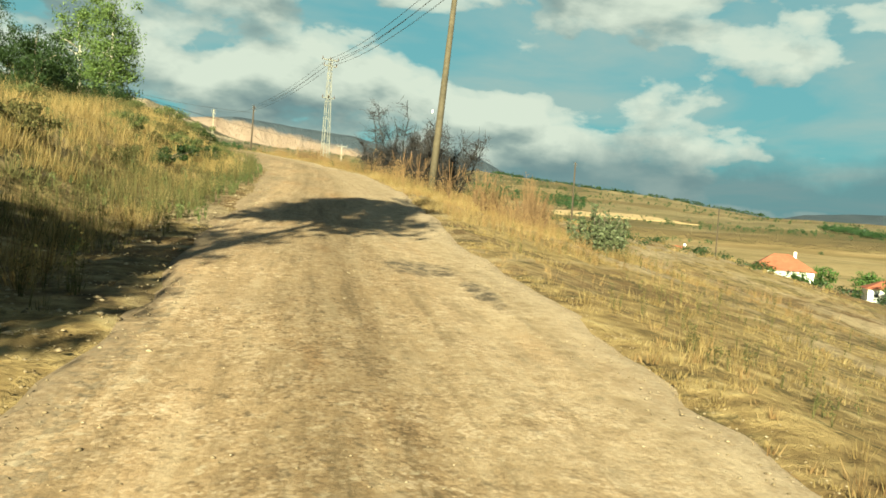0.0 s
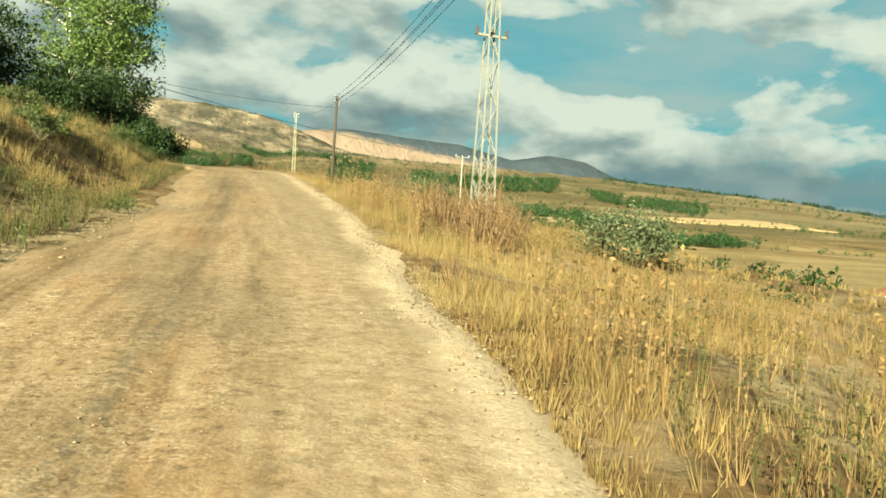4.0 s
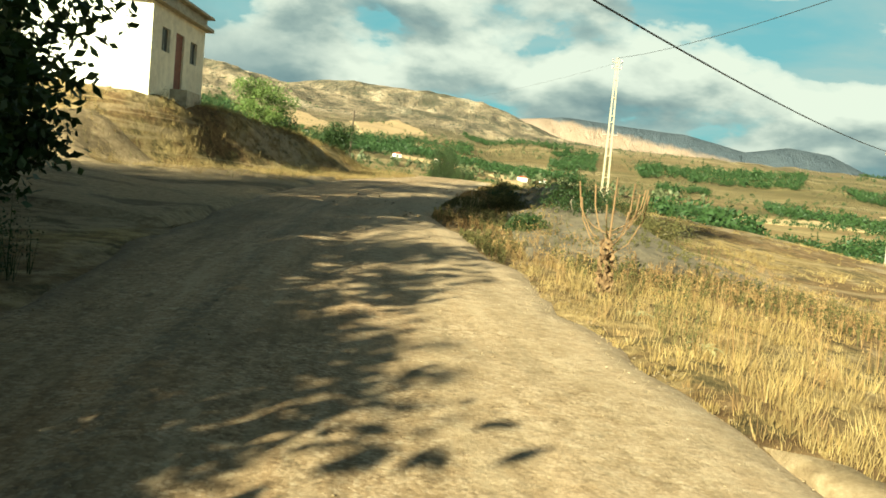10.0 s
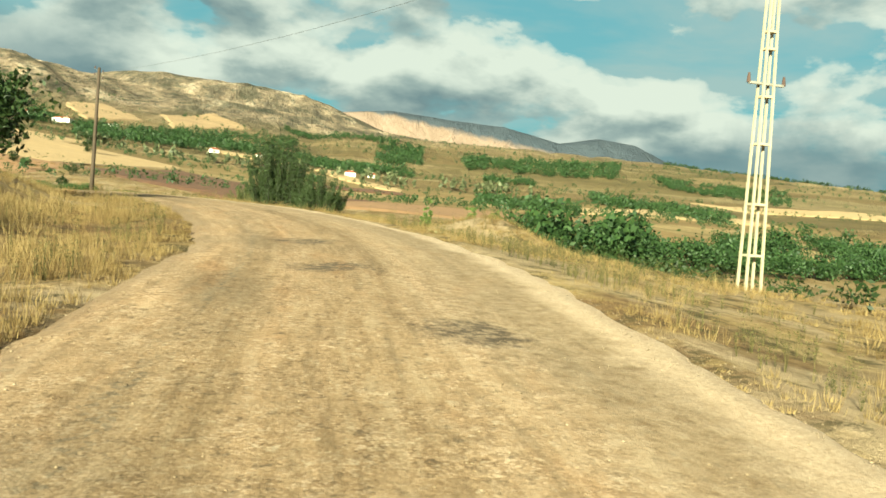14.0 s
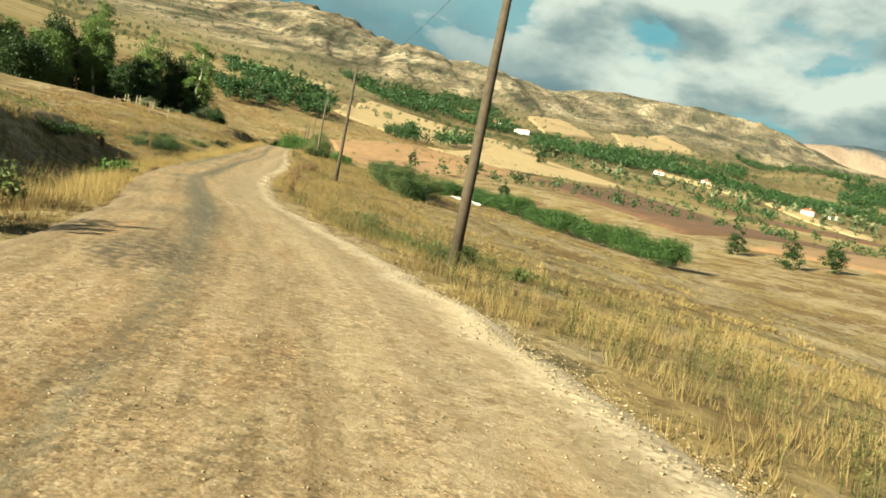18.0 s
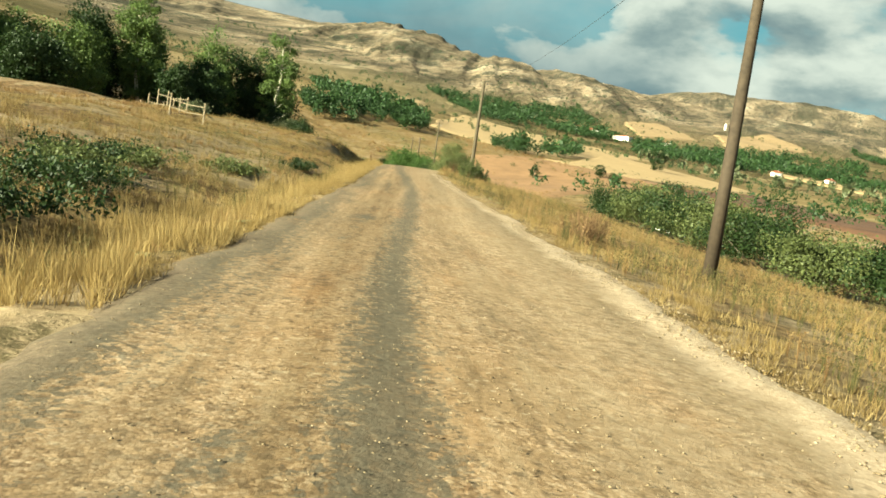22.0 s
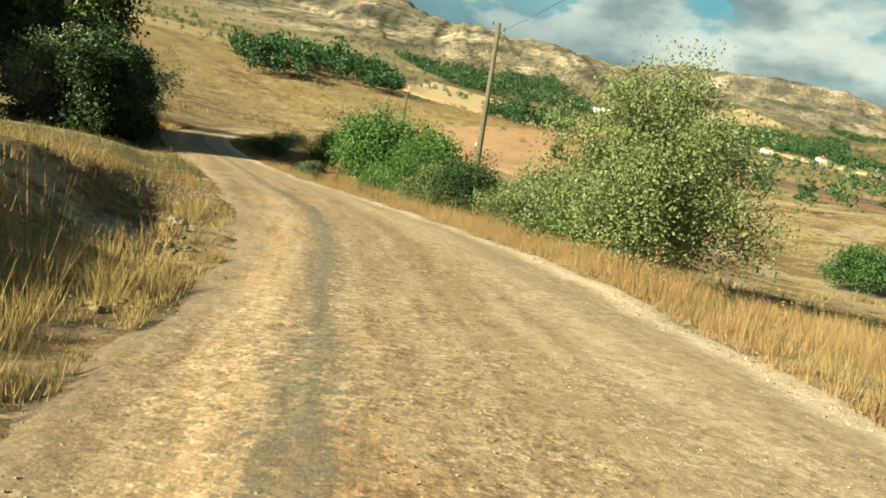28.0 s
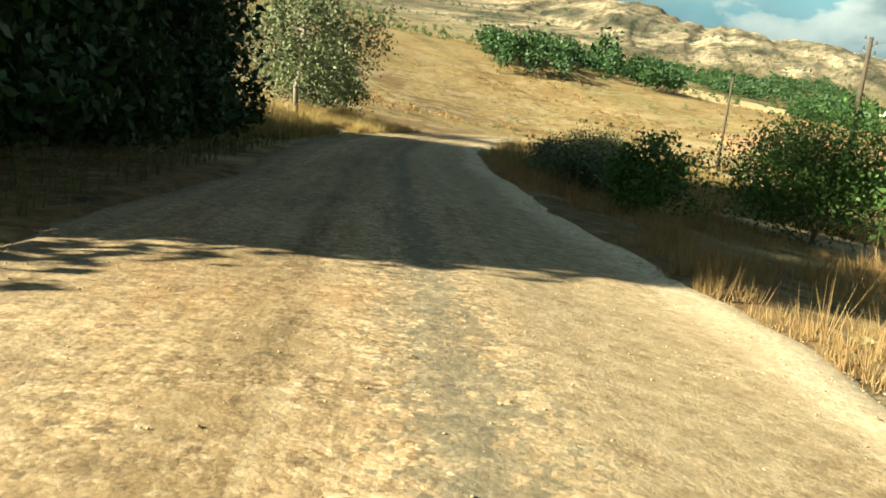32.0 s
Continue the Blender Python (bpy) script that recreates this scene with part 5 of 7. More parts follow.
def brush_heap(x, y, seed):
    """A tangled dead bush beside the pole."""
    rng = np.random.default_rng(seed)
    t = thing("dead_bush", x, y, ground_at(x, y) - 0.05, "large tangled leafless dark bush beside the pole", "bush")
    for k in range(44):
        s = Shape()
        a = rng.uniform(0, 2 * math.pi)
        q = rng.uniform(0.1, 1.0) ** 0.7
        main = [Vector((math.cos(a) * q * 2.3, math.sin(a) * q * 1.7, 0))]
        h = rng.uniform(1.3, 2.6) + 1.0 * (k % 5 == 0)
        for w in range(1, 6):
            main.append(main[-1] + Vector((math.cos(a) * 0.20 * q + rng.normal() * 0.15, math.sin(a) * 0.20 * q + rng.normal() * 0.15, h / 5)))
        s.tube(main, 0.04, 0.009, 5, False)
        for _ in range(30):
            i = rng.integers(0, 5)
            p = main[i].lerp(main[i + 1], float(rng.uniform()))
            d = Vector(rng.normal(size=3))
            d.z = abs(d.z) * 0.8 + 0.1
            d.normalize()
            l = rng.uniform(0.35, 1.0) * (1 - 0.08 * i)
            e = Vector(rng.normal(size=3)) * 0.2
            s.tube((p, p + d * l * 0.5 + e * 0.5, p + d * l + e), 0.017, 0.006, 3, False)
            for _ in range(6):
                p2 = p + d * l * float(rng.uniform(0.2, 0.95))
                e2 = p2 + Vector(rng.normal(size=3)) * 0.2
                s.tube((p2, p2.lerp(e2, 0.5) + Vector(rng.normal(size=3)) * 0.05, e2), 0.008, 0.003, 3, False)
        part("branch", s.done("branch", TWIG), t)
    n = 45000
    pts = rng.normal(size=(n, 3)) * np.array([1.15, 0.95, 0.45]) + np.array([0.0, 0.0, 0.55])
    pts = pts[(pts[:, 2] > 0) & (np.hypot(pts[:, 0], pts[:, 1]) < 2.4) & (pts[:, 2] < 1.7) & (fbm(pts[:, 0] * 1.6 + 9, pts[:, 2] * 1.6 + pts[:, 1], 3, 3) > -0.22)]
    v, f = leaf_cards(pts, 0.034, rng)
    part("twig_litter", mesh_of("twig_litter", v, f, TWIG), t)["kind"] = "stuff"
    return t


def far_trees(name, spots, heights, mat, label, seed, leaves=26, wide=0.42):
    """Many small far trees as one mesh: each a gappy heap of leaf clumps on a short stem."""
    rng = np.random.default_rng(seed)
    spots, heights = np.asarray(spots), np.asarray(heights)
    n = len(spots)
    z = land(spots[:, 0], spots[:, 1])
    d = rng.normal(size=(n, leaves, 3))
    d /= np.linalg.norm(d, axis=2)[:, :, None]
    r = rng.uniform(0.35, 1.0, (n, leaves, 1)) * rng.uniform(0.75, 1.25, (n, leaves, 1))
    c = d * r * np.array([wide, wide, 0.46]) + np.array([0, 0, 0.5])
    c = c * heights[:, None, None] + np.stack([spots[:, 0], spots[:, 1], z], 1)[:, None, :]
    size = np.repeat(heights * (0.20 if leaves < 30 else 0.115 if leaves < 100 else 0.062), leaves)
    v, f = leaf_cards(c.reshape(-1, 3), size[:, None].ravel(), rng)
    return tagged(new(name, mesh_of(name, v, f, mat)), label, "trees", kind="stuff")


# ---- valley trees: hedges, orchards and single trees ----
def band(rng, x0, y0, x1, y1, width, count):
    q = rng.uniform(0, 1, count)
    o = rng.uniform(-0.5, 0.5, count) * width
    dx, dy = x1 - x0, y1 - y0
    l = math.hypot(dx, dy)
    return np.stack([x0 + dx * q - dy / l * o, y0 + dy * q + dx / l * o], 1)


def build_valley_trees():
    rng = np.random.default_rng(5)
    # belts of orchard and woodland: four corners, trees
    west = (
        ((-534, 892), (-345, 798), (-269, 658), (-374, 679), 170), ((-223, 470), (-243, 601), (-178, 490), (-204, 451), 90), ((-169, 531), (-241, 871), (-202, 767), (-148, 492), 60),
        ((-722, 1470), (-573, 1870), (-303, 1327), (-479, 1186), 900), ((-331, 1398), (-141, 1810), (-104, 1414), (-252, 1114), 520), ((-173, 1627), (192, 1528), (142, 1168), (-99, 1362), 760),
        ((-79, 2306), (253, 2020), (244, 1934), (-60, 2212), 160), ((-47, 930), (21, 971), (18, 863), (-39, 802), 26), ((-279, 1622), (-17, 2100), (-14, 1769), (-207, 1300), 260))
    east = (
        ((165, 1960), (272, 1979), (219, 1614), (133, 1608), 240), ((334, 1824), (720, 1886), (574, 1555), (302, 1604), 620), ((305, 1477), (377, 1421), (355, 1344), (284, 1383), 110),
        ((686, 1637), (895, 1499), (727, 1242), (638, 1466), 300), ((369, 1138), (380, 808), (276, 623), (310, 960), 190), ((166, 886), (197, 703), (108, 446), (113, 644), 110),
        ((1193, 1170), (1240, 1130), (1090, 880), (1040, 910), 120), ((120, 372), (226, 460), (236, 440), (130, 360), 60), ((56, 304), (146, 352), (154, 338), (64, 292), 80),
        ((146, 350), (322, 530), (338, 510), (156, 336), 130), ((32, 272), (60, 293), (66, 283), (38, 263), 64))
    for name, group, k in (("valley_orchard_west", west, 1), ("valley_orchard_east", east, 2)):
        spots = []
        for a, b, c, d, n in group:
            q = rng.uniform(0, 1, (int(n * 1.9), 2))
            q0, q1 = q[:, :1], q[:, 1:]
            p = (np.array(a) * (1 - q0) + np.array(b) * q0) * (1 - q1) + (np.array(d) * (1 - q0) + np.array(c) * q0) * q1
            size = np.hypot(a[0] - c[0], a[1] - c[1])
            spots.append(p[fbm(p[:, 0] / size * 7, p[:, 1] / size * 7, 3, 91) > -0.16])
        p = np.concatenate(spots)
        far = np.hypot(p[:, 0] + 20, p[:, 1] - 200)
        h = rng.uniform(4.5, 8.5, len(p)) * (1.0 + 0.0004 * far) * np.where(rng.uniform(0, 1, len(p)) > 0.9, 1.5, 1.0)
        close = far < 420
        far_trees(name, p[~close], h[~close], LEAF_FAR, "belts of green orchard trees in the valley", 20 + k, 34, 0.5)
        far_trees(name + "_near", p[close], h[close] * 0.8, LEAF_FAR, "rows of green orchard trees below the road", 24 + k, 190, 0.42)
    # scattered scrub over the whole valley
    n = 6500
    r = 150 + 1900 * rng.uniform(0, 1, n) ** 0.8
    a = np.radians(rng.uniform(-48, 60, n))
    p = np.stack([-20 + r * np.sin(a), 200 + r * np.cos(a)], 1)
    thick = fbm(p[:, 0] / 170, p[:, 1] / 90, 3, 77)
    s, u, j = along(p[:, 0], p[:, 1])
    d = np.hypot(p[:, 0] - LINE[j, 0], p[:, 1] - LINE[j, 1])
    ok = (thick > 0.02) & (d > 50)
    p, r = p[ok], r[ok]
    far_trees("valley_scrub", p, rng.uniform(1.5, 4.5, len(p)) * (1 + r / 1600), LEAF_FAR, "scattered green bushes over the valley fields", 31, 40, 0.5)
    # low scrub dotted over the dry slopes
    p = np.stack([rng.uniform(-290, -70, 900), rng.uniform(345, 640, 900)], 1)
    s, u, j = along(p[:, 0], p[:, 1])
    ok = (fbm(p[:, 0] / 40, p[:, 1] / 25, 3, 83) > 0.05) & (np.hypot(p[:, 0] - LINE[j, 0], p[:, 1] - LINE[j, 1]) > 14)
    p = p[ok]
    far_trees("slope_scrub", p, rng.uniform(0.6, 1.7, len(p)), LEAF_OLIVE, "low olive scrub dotted over the dry slope", 38, 48, 0.7)
    # knee-high dry tufts over the same slope, and dark scrub on the one falling to the valley
    p = np.stack([rng.uniform(-260, -90, 7000), rng.uniform(340, 560, 7000)], 1)
    s, u, j = along(p[:, 0], p[:, 1])
    p = p[(fbm(p[:, 0] / 22, p[:, 1] / 14, 3, 85) > 0.06) & (np.hypot(p[:, 0] - LINE[j, 0], p[:, 1] - LINE[j, 1]) > 12)]
    far_trees("slope_tufts", p, rng.uniform(0.3, 0.9, len(p)), RUST, "russet tufts of dry growth over the slope", 39, 22, 0.9)
    p = np.stack([rng.uniform(5, 75, 2600), rng.uniform(40, 262, 2600)], 1)
    s, u, j = along(p[:, 0], p[:, 1])
    p = p[(fbm(p[:, 0] / 16, p[:, 1] / 16, 3, 86) > 0.10) & (u > 8.5)]
    far_trees("valley_side_scrub", p, rng.uniform(0.25, 0.8, len(p)), LEAF_DARK, "low dark scrub over the slope below the road", 40, 60, 0.85)
    # rows of small trees in the cream field
    p0, p1, p2, p3 = (np.array(q, float) for q in FAR_ROWS)
    p = np.array([(p0 * (1 - i) + p3 * i) * (1 - j) + (p1 * (1 - i) + p2 * i) * j for i in np.linspace(0.04, 0.96, 16) for j in (0.1, 0.35, 0.6, 0.85)])
    far_trees("orchard_rows", p, rng.uniform(3.0, 4.2, len(p)), LEAF_FAR, "rows of small orchard trees in a cream field", 37, 14, 0.6)
    # shelter belt on the rim of the plain
    a = np.radians(rng.uniform(26, 46, 260))
    r = rng.normal(2440, 25, 260)
    far_trees("rim_trees", np.stack([-20 + r * np.sin(a), 200 + r * np.cos(a)], 1), rng.uniform(9, 16, 260), LEAF_DARK, "dark tree line on the rim of the plain", 33, 14, 0.7)
    # grey-green poplars in the valley bottom
    p = np.concatenate([band(rng, 60, 1000, 300, 1150, 60, 40), band(rng, -60, 1100, 120, 1180, 60, 30), band(rng, -230, 1010, -60, 1080, 40, 26)])
    far_trees("valley_poplars", p, rng.uniform(8, 15, len(p)), LEAF_GREY, "pale grey-green poplars in the valley bottom", 35, 26, 0.25)


build_valley_trees()
for i, (x, y, h) in enumerate(((-158.7, 792.8, 13), (-119, 452, 4.2), (-104, 470, 4.5), (-96, 458, 4.0), (-70, 420, 3.5), (-60, 372, 3.6), (26, 268, 5.5), (31, 276, 5.0), (22, 284, 5.2), (18, 262, 4.0), (36, 292, 4.5), (40, 284, 6.0), (8, 322, 4.5), (-6, 330, 4.0), (2, 318, 4.2))):
    slim_tree = 5 < i < 12
    tree("poplar" if slim_tree else "round_tree", x, y, h, h * (0.16 if slim_tree else 0.42), "young upright poplar in the valley" if slim_tree else "lone dark round tree in a field", LEAF_LIGHT if slim_tree else LEAF_DARK,
         seed=300 + i, stem=0.05, leaf=h * 0.030, clumps=36, per=70, group="young poplars below the bend" if slim_tree else "lone field trees", trunk_r=0.12)

# ---- roadside trees ----
tree("tall_poplar", -5.3, 117.2, 21.0, 3.9, "tall light-green poplar above the bank", LEAF_LIGHT, PALE_BARK, 41, 0.17, 1.0, 0.15, 140, 115, lean=(0.3, 0.0))
tree("tall_poplar", -9.6, 121.5, 19.5, 3.6, "tall light-green poplar behind the side track", LEAF_LIGHT, PALE_BARK, 48, 0.15, 1.0, 0.15, 100, 95)
tree("bank_tree", -11.8, 97.2, 10.5, 3.2, "dark broadleaf tree on the bank", LEAF_DARK, seed=42, stem=0.04, leaf=0.12, clumps=120, per=110)
tree("bank_tree", -11.8, 106.0, 9.0, 3.2, "tall dark broadleaf tree on the bank", LEAF_DARK, seed=44, stem=0.06, leaf=0.13, clumps=120, per=110)
tree("bank_tree", -15.0, 112.0, 11.0, 3.6, "tall green broadleaf tree on the bank", LEAF_DARK, seed=45, stem=0.06, leaf=0.13, clumps=120, per=110)
tree("bank_tree", -18.5, 104.0, 12.6, 3.8, "dark broadleaf tree on the bank", LEAF_DARK, seed=43, stem=0.04, leaf=0.12, clumps=110, per=110)
SHADE = ((-5.6, 114.6, 7.0, 2.6), (-5.4, 119.0, 7.2, 3.0), (-7.6, 124.0, 12.0, 3.3), (-9.4, 127.6, 7.4, 2.6), (-9.5, 116.0, 8.5, 3.6), (-10.6, 119.5, 8.5, 3.2), (-4.2, 106.0, 5.0, 2.3), (-5.0, 101.5, 5.0, 2.4), (-4.6, 110.0, 5.6, 2.4), (-4.5, 121.4, 7.4, 2.0), (-4.2, 117.6, 7.0, 2.2))
for i, (x, y, h, r) in enumerate(SHADE):
    tree("shade_tree", x, y, h, r, "dense dark green roadside tree leaning over the track", LEAF_DARK, seed=50 + i, stem=0.02, leaf=0.105, clumps=95 if i in (0, 6, 7, 8) else 60, per=90 if i in (0, 6, 7, 8) else 62 if i in (1, 9, 10) else 44, group="dense trees at the side track", trunk_r=0.14)
tree("overhanging_tree", -3.0, 1.9, 8.0, 1.35, "roadside tree leaning over the grassy bank", LEAF_MID, seed=61, stem=0.60, leaf=0.11, clumps=60, per=90, lean=(0.3, 0.2))
tree("overhanging_tree", -6.4, -1.4, 5.2, 2.0, "roadside tree on the grassy bank", LEAF_MID, seed=62, stem=0.12, leaf=0.12, clumps=80, per=80)
tree("knoll_tree", -9.9, 157.3, 3.1, 1.7, "small bright green tree on the earth knoll", LEAF_LIGHT, seed=63, stem=0.1, leaf=0.055, clumps=70, per=130, trunk_r=0.06)
bush("bank_bush", -9.0, 177.0, 3.0, 1.7, "dark green bush at the end of the bank", LEAF_DARK, 64, 0.10, 60, 60)
bush("bank_bush", -11.5, 170.0, 2.6, 1.5, "dark green bush at the end of the bank", LEAF_DARK, 65, 0.10, 50, 50)
bush("upright_bush", -0.4, 190.4, 4.3, 1.6, "tall green bush of upright shoots at the bend", LEAF_SHOOT, 66, 0.03, 150, 380, upright=True, stem_mat=TWIG)
bush("upright_bush", 1.6, 188.6, 2.2, 1.4, "tall green bush of upright shoots at the bend", LEAF_SHOOT, 67, 0.028, 130, 260, upright=True, stem_mat=TWIG)
bush("upright_bush", -1.7, 193.2, 1.6, 1.2, "low green bush of upright shoots at the bend", LEAF_OLIVE, 68, 0.028, 90, 240, upright=True, stem_mat=TWIG)

# the low ones from 106 to 119 along are added to darken the shaded verge
for i, (s, u, h, r) in enumerate(((122.9, -5.3, 2.6, 1.2), (121.3, -5.0, 2.8, 1.3), (119.4, -5.2, 2.6, 1.3), (123.4, -6.8, 2.8, 1.5), (106.5, -3.7, 1.3, 0.9), (109, -3.5, 1.4, 0.9), (111.5, -3.6, 1.5, 1.0), (114, -3.8, 1.6, 1.0), (116.3, -4.1, 1.6, 1.1), (118.6, -4.4, 1.7, 1.1), (95.5, -5.0, 0.8, 0.9), (98.3, -4.5, 1.0, 0.9), (101.2, -4.0, 1.8, 1.2), (104.2, -4.0, 1.8, 1.2), (113, -4.6, 3.0, 1.6), (115.6, -4.8, 3.0, 1.6), (118, -5.3, 3.0, 1.7), (120.5, -6.4, 3.0, 1.8), (116, -7.0, 3.2, 2.0), (94.5, -6.8, 1.2, 1.3), (97.5, -5.8, 1.5, 1.4), (100.5, -4.9, 2.2, 1.5), (103.5, -4.6, 2.0, 1.4), (107, -4.8, 2.2, 1.5), (111, -5.2, 2.2, 1.5), (357.6, -4.6, 1.6, 1.2), (360.4, -4.8, 1.8, 1.3), (363, -4.4, 1.8, 1.3), (366, -4.3, 1.8, 1.2), (369, -4.4, 1.6, 1.2))):
    x, y = on_road(s, u)
    bush("undergrowth_bush", x, y, h, r, "dense dark bush under the roadside trees", LEAF_DARK, 220 + i, 0.085, 80, 80, group="undergrowth bushes")
# the clumps from 224 to 241 along stand in for shade on the bank
for i, (s, u, h, r) in enumerate(((224.5, -6.4, 0.6, 1.2), (228, -6.0, 0.5, 1.0), (246.5, -4.8, 0.6, 1.2), (248.5, -6.4, 0.6, 1.3), (250.5, -5.4, 0.6, 1.4), (253, -6.2, 0.7, 1.5), (255.5, -7.0, 0.7, 1.5), (258, -6.6, 0.6, 1.3), (244, -5.4, 0.5, 1.1), (237, -11.5, 0.9, 1.9), (241, -11.0, 0.7, 1.6), (233.5, -12.0, 0.9, 1.8), (199.8, -4.0, 1.3, 0.9), (203, -4.6, 1.0, 1.0), (271, -4.2, 0.5, 1.0), (262, -5.0, 0.5, 1.2))):
    x, y = on_road(s, u)
    bush("low_scrub", x, y, h * 0.9, r, "low dark olive scrub on the dry slope", LEAF_OLIVE if i % 2 else LEAF_DARK, 240 + i, 0.038, 34, 90, spread=0.11, group="low scrub on the slope")

for i, (s, u, h, r) in enumerate(((129.5, 4.6, 0.7, 0.9), (134.5, 6.4, 0.6, 0.9), (139, 5.6, 0.7, 1.0), (143, 6.6, 0.6, 0.9), (147.5, 5.6, 0.6, 0.9), (131.5, 6.8, 0.5, 0.8), (127.5, 3.2, 0.4, 0.4), (132.5, 3.3, 0.5, 0.5), (136.5, 3.4, 0.4, 0.45), (141.5, 3.6, 0.5, 0.6), (145, 4.0, 0.4, 0.6), (134, 5.0, 0.3, 0.4))):
    x, y = on_road(s, u)
    bush("heap_bush", x, y, h, r, "low dull scrub bush on the spoil heap", SAGE if i % 2 else LEAF_DARK, 280 + i, 0.024, 40, 110, group="scrub on the spoil heap")

# poplars and dark trees past the fence
GROVE = ((-121.5, 303.5, 18.5, 2.5, 1), (-126.0, 308.0, 16.5, 2.6, 1), (-116.0, 304.5, 9.5, 2.6, 0), (-130.0, 312.0, 16.0, 2.8, 1), (-117.5, 310.0, 11.0, 2.8, 0),
         (-115.5, 325.5, 20.5, 2.4, 1), (-118.5, 329.0, 15.5, 3.0, 0), (-123.5, 324.5, 16.0, 3.4, 0), (-123.0, 331.0, 15.0, 3.6, 0),
         (-136.0, 281.0, 13.0, 3.6, 0), (-144.0, 289.0, 14.5, 3.8, 0), (-151.0, 280.0, 12.5, 3.8, 0), (-131.0, 291.0, 10.5, 3.2, 1), (-158.0, 293.0, 14.0, 4.0, 0), (-141.0, 299.0, 11.5, 3.2, 1), (-128.0, 299.0, 9.0, 3.0, 0), (-166.0, 284.0, 13.0, 4.0, 0), (-124.0, 295.5, 12.0, 3.0, 1), (-127.5, 300.0, 15.0, 3.4, 0), (-123.5, 318.0, 15.0, 3.4, 1), (-132.0, 305.0, 14.0, 3.6, 0), (-122.0, 288.0, 9.0, 3.2, 0))
for i, (x, y, h, r, light) in enumerate(GROVE):
    tree("poplar" if light else "grove_tree", x, y, h, r * 1.15, "tall light-green poplar with a pale trunk" if light else "dark green broadleaf tree in the grove", LEAF_LIGHT if light else LEAF_DARK, PALE_BARK if light else BARK,
         80 + i, 0.08, 1.0, 0.16, 90 if i in (5, 6) else 150, 110 if i in (5, 6) else 130, "grove beyond the fence")
for i, (s, u, h, r) in enumerate(((355.9, -6.4, 5.0, 1.9), (357.6, -6.0, 5.0, 1.8), (359.6, -6.0, 5.2, 2.0), (362.3, -6.2, 5.6, 2.4), (364.5, -5.8, 5.4, 2.4), (368, -5.8, 5.2, 2.3), (371.5, -6.2, 4.8, 2.0), (363.5, -9.5, 7.0, 2.4))):
    x, y = on_road(s, u)
    tree("roadside_tree", x, y, h, r, "dense dark tree shading the road", LEAF_DARK, seed=100 + i, stem=0.0, leaf=0.105, clumps=130, per=110, group="dense trees shading the road", trunk_r=0.15)
for i, (x, y, h, r) in enumerate(((-108.4, 318.8, 5.6, 2.2), (-111.6, 320.4, 4.6, 2.0), (-98.0, 302.5, 3.0, 1.5), (-94.0, 293.0, 2.6, 1.3), (-90.0, 282.0, 2.4, 1.2))):
    bush("silver_bush", x, y, h, r, "silvery grey-green bush at the foot of the grove", LEAF_GREY, 110 + i, 0.09, 90, 80, group="silvery bushes")
tree("olive_tree", -127.6, 343.4, 7.2, 3.5, "grey-green olive-like tree with a forked trunk", LEAF_GREY, seed=115, stem=0.22, leaf=0.10, clumps=100, per=90, trunk_r=0.14)
bush("roadside_bush", -131.2, 346.6, 4.2, 2.5, "grey-green rounded bush beside the road", LEAF_GREY, 116, 0.09, 80, 90)
bush("roadside_bush", -134.4, 350.7, 3.8, 2.3, "grey-green rounded bush beside the road", LEAF_DARK, 117, 0.09, 80, 80)

# walnut bushes, willow and scrub below the road
bush("willow_bush", -73.3, 304.7, 4.1, 2.1, "large yellow-green willow bush on the verge", LEAF_YELLOW, 120, 0.038, 170, 420)
WALNUT = ((-82.4, 329.0, 3.0, 1.9), (-79.5, 325.0, 2.6, 1.7), (-95.6, 332.6, 4.3, 2.5), (-93.0, 334.0, 3.8, 2.2), (-97.6, 336.6, 3.8, 2.1), (-102.5, 339.0, 3.0, 1.7), (-89.4, 327.6, 2.7, 1.3), (-84.6, 318.8, 1.5, 1.2), (-87.0, 322.0, 3.3, 1.6), (-82.4, 316.6, 2.3, 1.2), (-86.0, 325.5, 1.9, 1.5), (-90.6, 324.8, 1.3, 1.0))
for i, (x, y, h, r) in enumerate(WALNUT):
    bush("walnut_bush", x, y, h, r, "leafy bright green walnut bush below the road" if i < 5 else "dull olive thicket bush below the road", LEAF_MID if i < 5 or i % 3 == 2 else (LEAF_DARK if i % 3 == 0 else LEAF_OLIVE), 130 + i, 0.09 if i < 5 else 0.046, 130 if i < 5 else 90, 200 if i < 5 else 260, group="walnut bushes", spread=0.26)
ORCHARD = ((-13, 280), (-16.5, 284), (-19, 290), (-23, 294), (-26, 300), (-30, 304), (-33.5, 309), (-37, 313), (-41, 318), (-44.5, 322), (-48, 327), (-52, 332), (-55, 337), (-59, 343), (-46, 334), (-62, 340), (-66, 347))
first = bush("orchard_bush", ORCHARD[0][0], ORCHARD[0][1], 3.5, 2.2, "round green orchard bush on the slope", LEAF_ROW, 150, 0.085, 90, 130, group="orchard row below the road")
for i, (x, y) in enumerate(ORCHARD[1:]):
    k = 0.8 + 0.35 * ((i * 37) % 10) / 10
    copy_thing(first, pose(x, y, ground_at(x, y) - 0.05, 0, 0, (i * 73) % 360) @ Matrix.Scale(k, 4))
